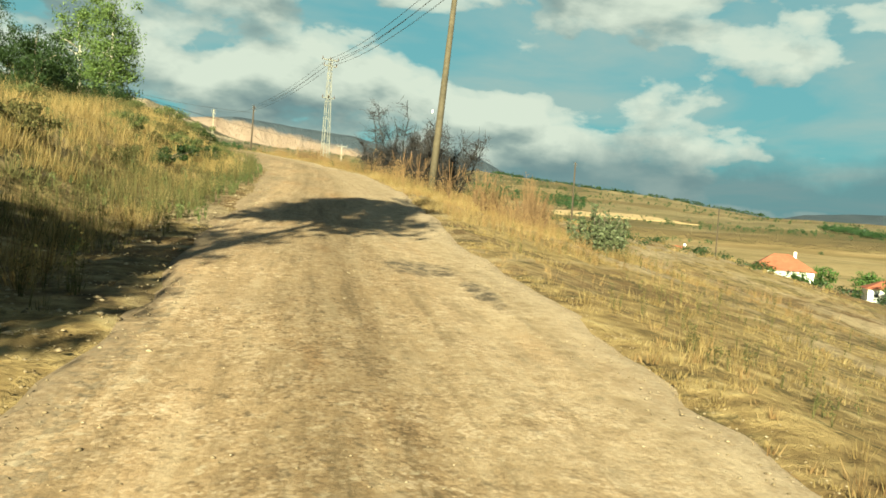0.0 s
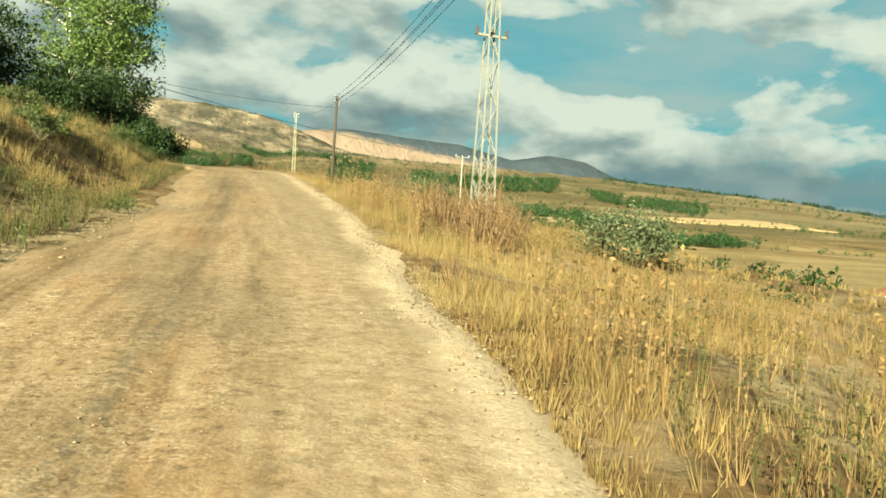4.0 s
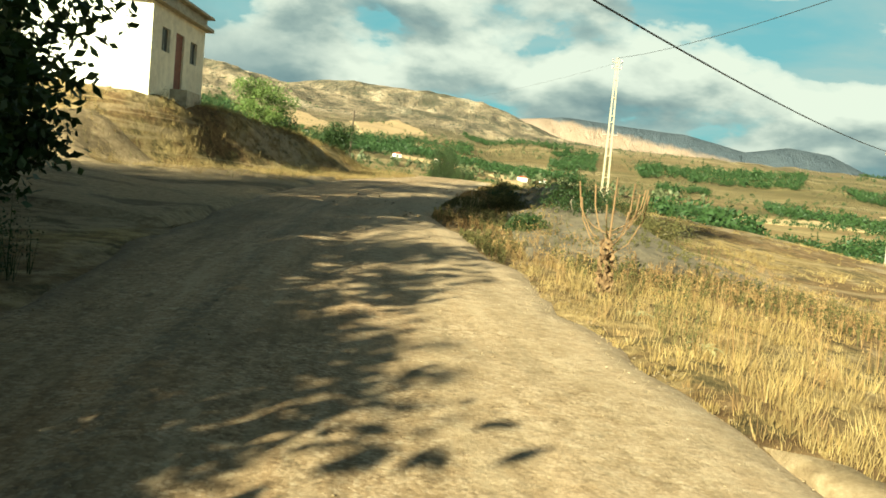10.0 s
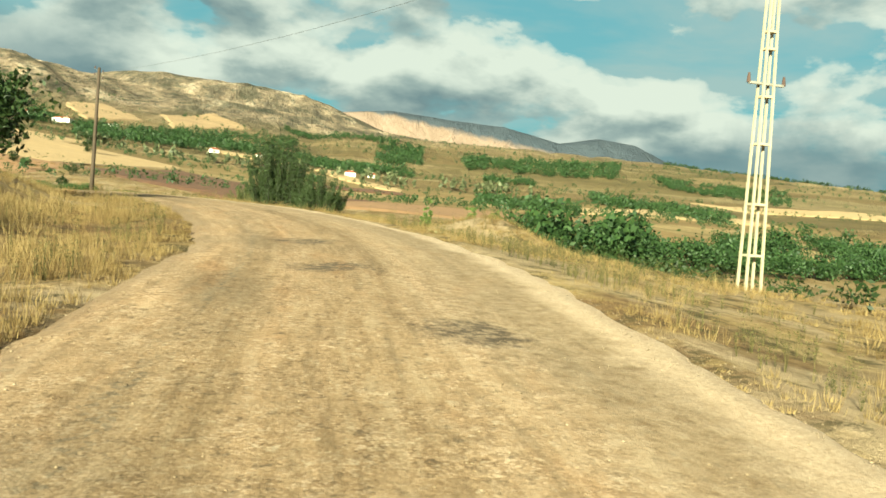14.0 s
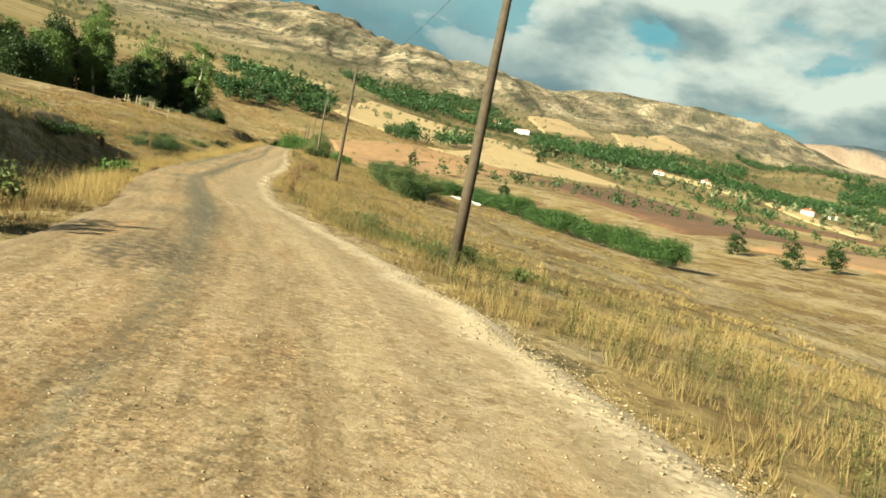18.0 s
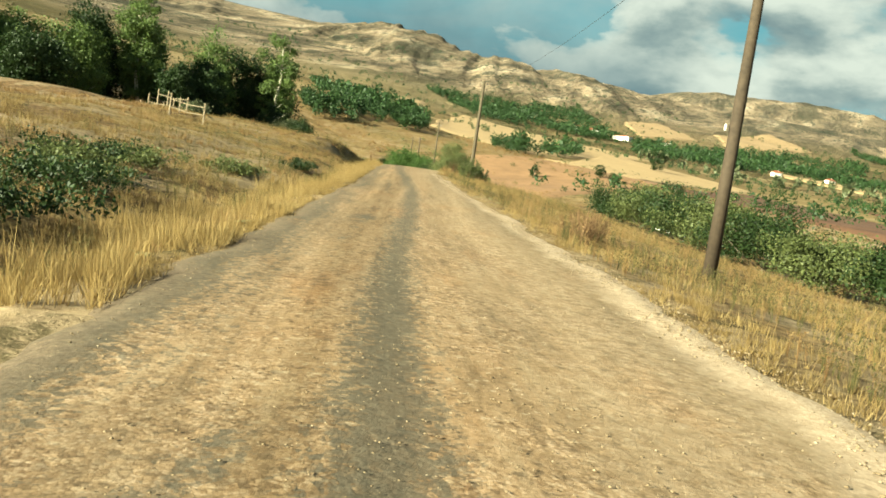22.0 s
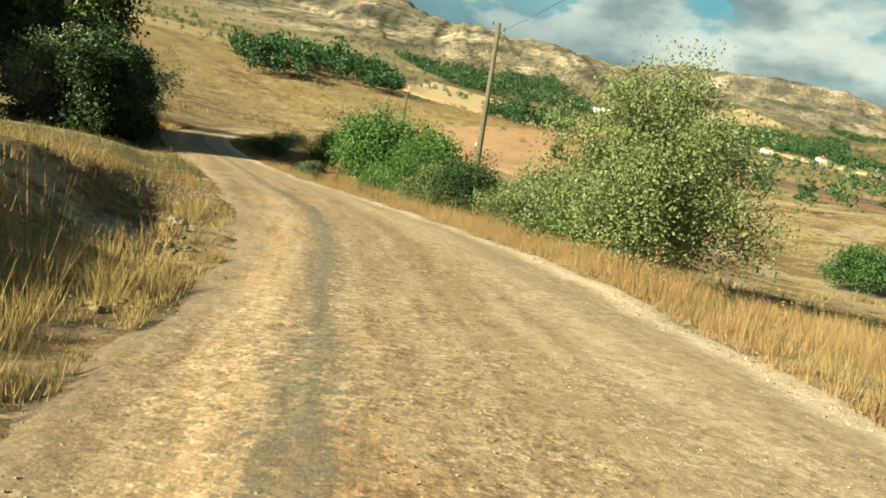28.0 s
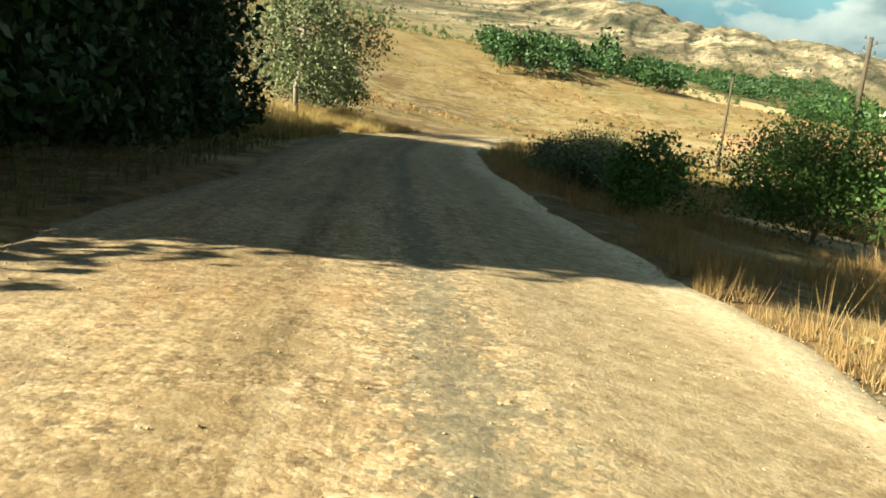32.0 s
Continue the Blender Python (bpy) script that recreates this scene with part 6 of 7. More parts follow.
SCRUB = ((-40.5, 262.5, 2.4, 1.9, 0), (-38.4, 259.0, 2.2, 1.8, 1), (-36.2, 256.0, 2.4, 1.9, 0), (-43.0, 266.5, 2.2, 1.7, 1), (-45.4, 271.0, 2.0, 1.7, 0), (-34.0, 252.6, 2.0, 1.7, 1), (-41.5, 271.0, 2.4, 1.9, 0), (-38.0, 266.5, 2.3, 1.9, 1),
         (-47.5, 277.0, 1.8, 1.5, 0), (-31.8, 249.0, 1.8, 1.5, 0))
for i, (x, y, h, r, k) in enumerate(SCRUB):
    bush("scrub_bush", x, y, h, r, "olive-green thicket bush on the slope" if k else "dull dark green thicket bush on the slope", LEAF_OLIVE if k else LEAF_DARK, 170 + i, 0.048, 60, 190, spread=0.16, group="thicket below the road")
for i, (s, u, h, r, mat, up) in enumerate(((287.5, 4.2, 1.5, 0.8, LEAF_OLIVE, 1), (291, 4.6, 1.2, 0.8, LEAF_SHOOT, 1), (298.5, 6.2, 1.5, 1.0, LEAF_SHOOT, 1), (86, 9.5, 1.5, 1.2, LEAF_GREY, 0), (63, 8.5, 1.3, 1.0, LEAF_GREY, 0), (352, 4.6, 0.9, 0.7, LEAF_GREY, 0), (365, 4.7, 1.5, 0.9, LEAF_MID, 0), (369, 4.4, 1.2, 1.0, LEAF_GREY, 0),
                                   (373, 4.8, 1.1, 1.0, LEAF_GREY, 0), (20, 7.5, 1.2, 0.8, LEAF_GREY, 1), (345, 9.4, 2.6, 1.5, LEAF_GREY, 0), (340, 10.6, 2.2, 1.4, LEAF_GREY, 0), (336, 8.6, 1.6, 1.1, LEAF_YELLOW, 0), (384, 7.0, 1.6, 1.3, LEAF_GREY, 0), (391, 8.0, 1.8, 1.4, LEAF_DARK, 0))):
    x, y = on_road(s, u)
    bush("verge_bush", x, y, h, r, "small grey-green bush in the dry verge", mat, 190 + i, 0.042, 60, 110, upright=bool(up), group="verge bushes")

# ---- dead bush, mulleins, thistles ----
brush_heap(11.4, 34.6, 7)
for i, (s, u, h, sp) in enumerate(((33.0, 3.9, 1.55, 0.34), (31.4, 4.3, 1.5, 0.34), (27.0, 4.7, 1.5, 0.4), (25.5, 5.3, 1.35, 0.4), (23.0, 5.0, 1.3, 0.36), (60.0, 2.7, 1.15, 0.3), (62.3, 4.4, 1.5, 0.45), (120.7, 2.9, 1.35, 0.42), (238.0, 4.1, 1.45, 0.42), (242.0, -4.9, 1.7, 0.34), (293.0, -2.2, 1.15, 0.22),
                                   (298.2, 4.2, 1.3, 0.42), (254.0, 4.6, 0.9, 0.3), (219.8, 2.6, 1.2, 0.2), (343.5, 4.0, 1.3, 0.2), (231.0, -5.5, 1.1, 0.3))):
    x, y = on_road(s, u)
    mullein(x, y, h, 400 + i, spread=sp)
for i, (s, u, r) in enumerate(((218, 2.5, 0.35), (218.6, 2.8, 0.3), (171.4, 3.9, 0.4), (171.8, 4.2, 0.32), (293, -2.0, 0.36), (293.4, -2.3, 0.3), (245, -2.2, 0.25), (249, -1.9, 0.2), (151, -3.2, 0.3), (152, -2.9, 0.25), (149.5, -3.3, 0.28), (119.5, 2.9, 0.28), (118.4, 3.1, 0.25),
                               (289, 2.9, 0.3), (290, 3.0, 0.3), (263, 3.5, 0.25), (266, 3.4, 0.3), (355.5, 3.2, 0.22), (354, 3.8, 0.24), (184, 4.0, 0.35), (185.5, 4.3, 0.3), (187, 4.2, 0.3), (188.5, 4.6, 0.3), (237, -2.3, 0.2), (239, -2.2, 0.22), (241, -2.3, 0.2), (81, -3.0, 0.25), (79.5, -3.2, 0.3), (78.5, -3.4, 0.25))):
    x, y = on_road(s, u)
    rosette(x, y, r, 500 + i)

for i, (s, u, r) in enumerate(((219.4, -3.5, 0.55), (220.4, -3.8, 0.6), (221.6, -3.4, 0.5), (222.6, -3.3, 0.42), (223.6, -3.2, 0.34), (218.2, -4.1, 0.5))):
    x, y = on_road(s, u)
    bush("burdock", x, y, r * 0.7, r, "low broad-leaved green burdock at the road edge", LEAF_MID, 540 + i, 0.075, 26, 22, group="burdock at the road edge")

for i, (s, u, h, r) in enumerate(((60.6, 3.9, 1.1, 0.7), (62.0, 4.8, 1.4, 0.9), (63.4, 3.9, 1.2, 0.8), (64.8, 5.2, 1.3, 0.9), (66.5, 4.4, 1.0, 0.7), (24.2, 5.6, 1.3, 0.6), (20.8, 5.8, 1.5, 0.7), (22.4, 6.3, 1.5, 0.7), (256, 5.0, 0.8, 0.7), (303, 5.4, 0.9, 0.8), (307, 4.9, 0.8, 0.7))):
    x, y = on_road(s, u)
    bush("dry_weed_bush", x, y, h, r, "tall brown branching dead weed in the verge", MULLEIN, 560 + i, 0.016, 46, 150, upright=True, stem_mat=MULLEIN, group="tall dead weeds in the verge")

# cushions of grey-green scrub over the first bank: one of each kind, then copies
KINDS = [bush("cushion_scrub", *on_road(s, u), h, r, label, m, 600 + i, 0.026, 18, 150, spread=0.13, group="scrub cushions on the bank")
         for i, (s, u, h, r, m, label) in enumerate(((19.0, -3.3, 0.75, 0.55, LEAF_DARK, "dark green scrub cushion on the grassy bank"), (23.2, -3.6, 0.7, 0.6, LEAF_OLIVE, "dull olive scrub cushion on the grassy bank"), (25.0, -4.3, 0.6, 0.5, SAGE, "grey-green scrub cushion on the grassy bank")))]
rng = random.Random(61)
for i in range(44):
    s = 10 + 68 * i / 43 + rng.uniform(-1.2, 1.2)
    x, y = on_road(s, float(table(EDGE_L, s)) - rng.uniform(1.5, 6.5))
    copy_thing(KINDS[(0, 1, 2, 1, 2)[i % 5]], pose(x, y, ground_at(x, y) - 0.05, 0, 0, rng.uniform(0, 360)) @ Matrix.Scale(rng.uniform(0.6, 1.25), 4))
# dark scrub added along the gully to stand in for its shadow line
for i, (s, u, k) in enumerate(((219.2, 5.5, 0.9), (217.4, 5.4, 0.7), (215.9, 5.3, 0.8), (214.4, 5.4, 0.6), (213.2, 5.2, 0.8), (211.6, 5.3, 0.7), (210.2, 5.3, 0.8), (208.8, 5.5, 0.7), (211.4, 7.2, 0.6), (216.3, 8.6, 0.5), (207.2, 6.4, 0.6))):
    x, y = on_road(s, u)
    bush("gully_shade_scrub", x, y, 0.6 * k, 0.75 * k, "low dark scrub standing in for the shadow along a washed-out gully", LEAF_DARK if i % 2 else LEAF_OLIVE, 610 + i, 0.026, 18, 150, spread=0.13, group="scrub along the gully")

# ---- grass ----
sward("tall_bank_grass", -12, 34, -1, 0.9, 11, 100000, 0.44, GOLD, "tall golden dry grass on the bank", 701, 1.6, 0.0)
sward("bank_straw", -12, 86, -1, 0.7, 11, 220000, 0.40, GRASS, "brownish straw grass on the bank", 717, 1.2, 0.0)
sward("bank_olive", -12, 87, -1, 0.4, 11, 190000, 0.42, SAGE, "olive half-dry grass on the bank", 727, 1.8, 0.0)
sward("bank_far_gold", 30, 87, -1, 1.5, 11, 90000, 0.5, GOLD, "golden dry grass on the bank", 728, 1.8, 0.1)
weeds("bank_weeds", -12, 87, -1, 0.3, 10, 8500, 0.40, SAGE, "grey-green weeds on the bank", 702, 0.05)
weeds("bank_foot_weeds", -12, 62, -1, 0.1, 4.0, 2600, 0.20, LEAF_OLIVE, "dark green weeds at the foot of the bank", 730, -0.02, 0.022)
sward("right_verge_grass", -8, 136, 1, -0.1, 8, 420000, 0.24, GRASS, "dry straw grass on the verge", 703, 1.1, -0.04)
sward("right_verge_gold", 16, 128, 1, -0.1, 4, 110000, 0.28, GOLD, "golden grass on the verge", 718, 1.3, 0.02)
sward("right_verge_russet", -8, 136, 1, -0.1, 12, 110000, 0.30, RUST, "russet dry grass on the verge", 719, 2.2, 0.06)
weeds("right_verge_weeds", 14, 128, 1, 0.3, 7, 5200, 0.50, RUST, "brown dry branching weeds on the verge", 704, 0.0)
weeds("right_verge_green", -8, 130, 1, 0.5, 10, 6500, 0.32, SAGE, "grey-green weeds on the verge", 720, 0.06)
sward("knoll_grass", 137, 182, -1, -0.05, 12, 170000, 0.30, GRASS, "dry straw grass on the earth knoll", 705, 1.0, -0.1)
weeds("knoll_weeds", 137, 184, -1, 0.4, 11, 1800, 0.30, SAGE, "grey-green weeds on the earth knoll", 721, 0.06)
sward("bend_verge_grass", 136, 212, 1, -0.1, 12, 190000, 0.32, GRASS, "dry straw grass outside the bend", 706, 1.1, -0.02)
weeds("heap_scrub", 122, 150, 1, -0.1, 7, 8000, 0.17, SAGE, "dull scrubby weeds on the spoil heap", 729, -0.06, 0.026)
weeds("heap_straw", 122, 150, 1, -0.1, 6, 3600, 0.24, RUST, "dry brown weeds on the spoil heap", 731, 0.0, 0.018)
weeds("bend_verge_weeds", 126, 212, 1, 0.5, 8, 5000, 0.40, SAGE, "dull green weeds on the spoil heaps", 722, 0.02)
sward("left_slope_grass", 184, 336, -1, -0.05, 16, 400000, 0.30, GRASS, "dry straw grass on the slope", 707, 1.5, 0.0)
sward("left_slope_russet", 184, 340, -1, 0.6, 20, 130000, 0.30, RUST, "russet dry grass on the slope", 723, 2.6, 0.08, 0.008)
weeds("left_slope_weeds", 184, 336, -1, 1.0, 9, 7000, 0.34, SAGE, "dark green weeds in the ditch and on the slope", 724, 0.08)
sward("left_gold_strip", 205, 318, -1, -0.05, 2.2, 150000, 0.42, GOLD, "golden grass along the road edge", 708, 1.5, -0.12)
sward("lower_verge_grass", 212, 345, 1, -0.1, 9, 420000, 0.23, GRASS, "dry straw grass on the lower verge", 709, 1.2, -0.02)
sward("lower_verge_gold", 205, 300, 1, -0.1, 4, 50000, 0.34, GOLD, "golden grass on the lower verge", 725, 1.5, 0.12)
weeds("lower_verge_weeds", 205, 345, 1, 0.4, 9, 9000, 0.34, SAGE, "grey-green weeds on the lower verge", 710, 0.08)
weeds("lower_verge_stalks", 212, 345, 1, 0.3, 8, 5200, 0.36, RUST, "brown dry weed stalks on the lower verge", 726, 0.05)
sward("russet_verge_grass", 312, 378, 1, -0.1, 6, 150000, 0.36, RUST, "russet dry grass beside the road", 711, 1.2, -0.14)
sward("end_gold_grass", 372, 400, -1, 0.4, 6, 50000, 0.50, GOLD, "golden grass under the olive tree", 712, 1.4, -0.2, 0.009)
sward("end_verge_grass", 374, 420, 1, 0.4, 14, 70000, 0.45, GRASS, "dry straw grass past the trees", 713, 2.0, -0.05, 0.010)
weeds("shaded_verge_weeds", 336, 374, -1, 0.3, 7, 3000, 0.26, SAGE, "shaded green weeds under the trees", 714, -0.1)
weeds("track_weeds", 93, 121, -1, 0.2, 7, 6500, 0.42, LEAF_DARK, "shaded weeds under the trees", 715, -0.1)
sward("right_slope_far", 40, 345, 1, 8, 36, 190000, 0.30, GRASS, "sparse dry grass on the falling slope", 716, 3.0, 0.04, 0.008)


# ---- stones and gravel ----
def stones(name, s0, s1, side, near, far, count, size, label, seed, mat=None):
    rng = np.random.default_rng(seed)
    s = rng.uniform(s0, s1, count)
    off = rng.normal(near, far, count)
    u = np.where(side > 0, table(EDGE_R, s) + off, table(EDGE_L, s) - off)
    i = np.clip(np.searchsorted(LINE_S, s), 1, ROAD_N - 1)
    px, py = np.interp(s, LINE_S, LINE[:, 0]), np.interp(s, LINE_S, LINE[:, 1])
    x, y = px + TANG[i, 1] * u, py - TANG[i, 0] * u
    w = np.clip((u - table(EDGE_L, s)) / (table(EDGE_R, s) - table(EDGE_L, s)), 0, 1)
    z = np.where((w > 0.02) & (w < 0.98), np.interp(s, LINE_S, LINE_Z) + 0.055 * np.sin(np.pi * w) + 0.05 * fbm(u / 0.7, s / 9, 2, 22), land(x, y) + 0.01)
    r = size * rng.uniform(0.4, 1.3, count) ** 1.6
    octa = np.array([(1, 0, 0), (0, 1, 0), (-1, 0, 0), (0, -1, 0), (0.1, 0.1, 0.75), (0, 0, -0.6)])
    v = octa[None] * np.array([1.0, 1.0, 0.7]) * rng.uniform(0.55, 1.2, (count, 6, 1)) * r[:, None, None]
    a = rng.uniform(0, 6.28, count)[:, None]
    vx, vy = v[:, :, 0] * np.cos(a) - v[:, :, 1] * np.sin(a), v[:, :, 0] * np.sin(a) + v[:, :, 1] * np.cos(a)
    v = np.stack([vx + x[:, None], vy + y[:, None], v[:, :, 2] + (z + r * 0.25)[:, None]], 2).reshape(-1, 3)
    f = np.array([(0, 1, 4), (1, 2, 4), (2, 3, 4), (3, 0, 4), (1, 0, 5), (2, 1, 5), (3, 2, 5), (0, 3, 5)])
    f = (f[None] + 6 * np.arange(count)[:, None, None]).reshape(-1, 3)
    return tagged(new(name, mesh_of(name, v, f, mat or GRAVEL)), label, "stones", kind="stuff")


stones("edge_gravel_right", -8, 400, 1, -0.20, 0.20, 40000, 0.009, "loose pale chippings along the road edge", 801, CHIPS)
stones("edge_gravel_left", -8, 400, -1, -0.10, 0.25, 22000, 0.009, "loose pale chippings along the road edge", 802, CHIPS)
stones("road_chippings", -6, 384, 1, -2.2, 1.25, 60000, 0.0075, "loose chippings strewn over the road", 806, CHIPS)
stones("windrow_right", 186, 350, 1, -0.26, 0.20, 30000, 0.014, "windrow of coarse pale chippings along the road edge", 807, CHIPS)
stones("windrow_right_start", 50, 96, 1, -0.24, 0.16, 6000, 0.015, "windrow of coarse pale chippings along the road edge", 808, CHIPS)
stones("coarse_chippings", 186, 345, 1, -2.3, 1.1, 30000, 0.0085, "coarse loose chippings strewn over the road", 809, CHIPS)
stones("bank_rubble", 314, 336, -1, 1.3, 0.45, 4200, 0.045, "crumbled dark earth clods at the foot of the cut bank", 803, CLODS)
stones("bank_rubble_start", -2, 62, -1, 0.7, 0.45, 5200, 0.026, "pale crumbled stones at the foot of the grassy bank", 804, CHIPS)
stones("bank_grit_start", -2, 62, -1, 0.6, 0.5, 9000, 0.012, "pale grit at the foot of the grassy bank", 810, CHIPS)
stones("spoil_stones", 126, 146, 1, 2.4, 1.6, 700, 0.05, "stones in the spoil heap", 805)


def boulder(x, y, r, seed):
    s = Shape()
    bmesh.ops.create_icosphere(s.bm, subdivisions=2, radius=r)
    rng = np.random.default_rng(seed)
    q = rng.uniform(0, 9, 3)
    for v in s.bm.verts:
        v.co *= 1 + 0.45 * noise.noise(v.co / r * 1.1 + Vector(q))
        v.co.z *= 0.7
    ob = new("boulder", s.done("boulder", STONE))
    ob.matrix_world = pose(x, y, ground_at(x, y) + r * 0.3, 0, 0, float(q[0] * 40))
    return tagged(ob, "pale limestone boulder at the roadside", "rock", "boulders")


for i, (s, u, r) in enumerate(((32.8, -2.6, 0.36), (33.6, -2.4, 0.2), (83.0, -3.2, 0.22), (82.4, -3.5, 0.16), (83.8, -3.0, 0.13), (104.0, -2.8, 0.14), (95.5, 4.4, 0.12), (27, 3.2, 0.16), (22, 3.4, 0.13), (58.5, 2.6, 0.1), (321, -2.0, 0.18), (324, -2.3, 0.2), (319, -2.2, 0.16), (150, -3.6, 0.12), (312, 4.6, 0.14))):
    x, y = on_road(s, u)
    boulder(x, y, r * 0.62, 820 + i)


# ---- power line ----
def pole(x, y, top_z, label, mat, r=0.14, pins=4, lean=(0, 0), turn=0.0, tag=False, lamp=False):
    z0 = ground_at(x, y) - 0.3
    h = top_z - z0
    t = thing("utility_pole", x, y, z0, label, "utility pole", "wooden poles beside the road", turn=turn)
    s = Shape()
    s.tube([(lean[0] * k, lean[1] * k, h * k) for k in (0, 0.3, 0.6, 1)], r, r * 0.62, 12)
    part("shaft", s.done("shaft", mat, True), t)
    for i in range(pins):
        k = 1 - (0.18 + 0.42 * (i // 2) + 0.2 * (i % 2)) / h
        side = 1 if i % 2 else -1
        zz = h * k
        cx, cy = lean[0] * k, lean[1] * k
        s = Shape()
        s.tube([(cx, cy, zz), (cx + side * 0.22, cy, zz), (cx + side * 0.24, cy, zz + 0.12)], 0.012, 0.012, 5)
        pin = part("pin", s.done("pin", STEEL), t)
        s = Shape()
        s.tube([(cx + side * 0.24, cy, zz + 0.10), (cx + side * 0.24, cy, zz + 0.15), (cx + side * 0.24, cy, zz + 0.24)], 0.055, 0.03, 8)
        part("insulator", s.done("insulator", PORCELAIN), pin)
    if tag:
        s = Shape().box(-r - 0.010, -0.04, 0, -r + 0.004, 0.04, 0.13)
        me = s.done("tag_plate", WHITEWASH)
        ob = part("tag_plate", me, t, "small white metal tag")
        ob.location = (0, 0, 3.4)
    if lamp:
        s = Shape().tube([(0, 0, h - 0.9), (0.5, -0.3, h - 0.5), (1.0, -0.5, h - 0.4)], 0.03, 0.025, 6)
        arm = part("lamp_arm", s.done("lamp_arm", STEEL), t)
        s = Shape().tube([(0.95, -0.48, h - 0.42), (1.15, -0.55, h - 0.45), (1.45, -0.66, h - 0.48)], 0.05, 0.12, 8)
        part("lamp_head", s.done("lamp_head", STEEL), arm)
    return Vector((x + lean[0], y + lean[1], top_z))


def lattice(x, y, top_z, label, base, top, steel, turn, panels, solid=False):
    """A four-legged lattice tower, each leg, brace and arm a part."""
    z0 = ground_at(x, y) - 0.1
    h = top_z - z0
    t = thing("lattice_tower", x, y, z0, label, "pylon", turn=turn)
    corner = lambda q, k: Vector((q[0] * (base + (top - base) * k) / 2, q[1] * (base + (top - base) * k) / 2, h * k))
    feet = ((-1, -1), (1, -1), (1, 1), (-1, 1))
    for q in feet:
        s = Shape().tube([corner(q, 0), corner(q, 0.5), corner(q, 1)], 0.034, 0.028, 4)
        part("leg", s.done("leg", steel), t)
    for i in range(panels):
        k0, k1 = i / panels * 0.96, (i + 1) / panels * 0.96
        for j in range(4):
            a, b = feet[j], feet[(j + 1) % 4]
            if (i + j) % 2:
                a, b = b, a
            s = Shape().tube([corner(a, k0), corner(b, k1)], 0.015, 0.015, 4)
            if i < 3 and not solid:
                s.tube([corner(b, k0), corner(a, k1)], 0.015, 0.015, 4)
            part("brace", s.done("brace", steel), t)
    for k, w in ((0.985, 0.75), (0.93, 0.6), (0.64, 0.55)):
        s = Shape().box(-w, -0.05, h * k - 0.04, w, 0.05, h * k + 0.04)
        arm = part("crossarm", s.done("crossarm", steel), t)
        for sx in (-w, 0, w):
            s = Shape().tube([(sx, 0, h * k), (sx, 0, h * k + 0.14), (sx, 0, h * k + 0.26)], 0.06, 0.035, 8)
            part("insulator", s.done("insulator", PORCELAIN), arm)
    return Vector((x, y, top_z))


def ladder_pole(x, y, top_z, turn):
    """A slim tapering pole of two steel legs with spacers."""
    z0 = ground_at(x, y) - 0.15
    h = top_z - z0
    t = thing("steel_ladder_pole", x, y, z0, "tall cream steel pole of two legs with spacers", "pylon", turn=turn)
    half = lambda k: 0.17 * (1 - k) + 0.07
    for sx in (-1, 1):
        s = Shape()
        for dy in (-1, 1):
            a, b = Vector((sx * half(0), dy * half(0) * 0.7, 0)), Vector((sx * half(1), dy * half(1) * 0.7, h))
            s.tube([a, a.lerp(b, 0.5), b], 0.042, 0.032, 4)
        part("leg", s.done("leg", CREAM), t)
    for i, k in enumerate((0.10, 0.22, 0.36, 0.47, 0.58, 0.62, 0.74, 0.86, 0.95)):
        w = half(k)
        s = Shape().box(-w, -w * 0.7 - 0.02, h * k - 0.03, w, w * 0.7 + 0.02, h * k + 0.03)
        part("spacer", s.done("spacer", CREAM), t)
    for k, w in ((0.50, 0.55), (0.97, 0.35), (0.93, 0.35)):
        s = Shape().box(-w, -0.04, h * k - 0.03, w, 0.04, h * k + 0.03)
        arm = part("crossarm", s.done("crossarm", STEEL), t)
        for sx in (-w, w):
            s = Shape().tube([(sx, 0, h * k), (sx, 0, h * k + 0.12), (sx, 0, h * k + 0.24)], 0.055, 0.03, 8)
            part("insulator", s.done("insulator", PORCELAIN), arm)
    return Vector((x, y, top_z))


def cable(a, b, sag, r=0.014, label="thin black overhead wire between poles"):
    a, b = Vector(a), Vector(b)
    pts = []
    for i in range(25):
        k = i / 24
        p = a.lerp(b, k)
        p.z -= sag * 4 * k * (1 - k)
        pts.append(p)
    ob = new("overhead_wire", Shape().tube(pts, r, r, 5).done("overhead_wire", CABLE))
    return tagged(ob, label, "cable", "overhead wires")


pA = pole(10.2, 28.7, 9.9, "thick weathered wooden pole with a street lamp", POLE_WOOD, 0.155, 4, (0.75, 0.1), 20, True, True)
p3 = pole(13.6, 114.5, 14.7, "brown wooden pole with four insulators", POLE_DARK, 0.15, 4, (0.12, 0.0), 10, True)
p4 = pole(-12.2, 204.3, 18.2, "slim dark wooden pole outside the bend", POLE_DARK, 0.14, 4, (0.2, 0.0), 30)
p6 = pole(-36.1, 242.8, 18.9, "brown wooden pole on the lower verge", POLE_DARK, 0.15, 4, (0.2, 0.05), 30, True)
p7 = pole(-59.4, 280.0, 18.9, "green-stained wooden pole on the lower verge", POLE_WOOD, 0.16, 4, (0.15, 0.0), 30)
p8 = pole(-82.8, 318.2, 18.3, "leaning wooden pole among the bushes", POLE_WOOD, 0.14, 4, (0.1, 0.0), 30, True)
p9 = pole(-107.1, 357.6, 18.1, "dark wooden pole past the trees", POLE_DARK, 0.14, 4, (0.05, 0.0), 30)
p10 = pole(-124.6, 385.7, 19.4, "dark wooden pole past the trees", POLE_DARK, 0.13, 4, (0.05, 0.0), 30)
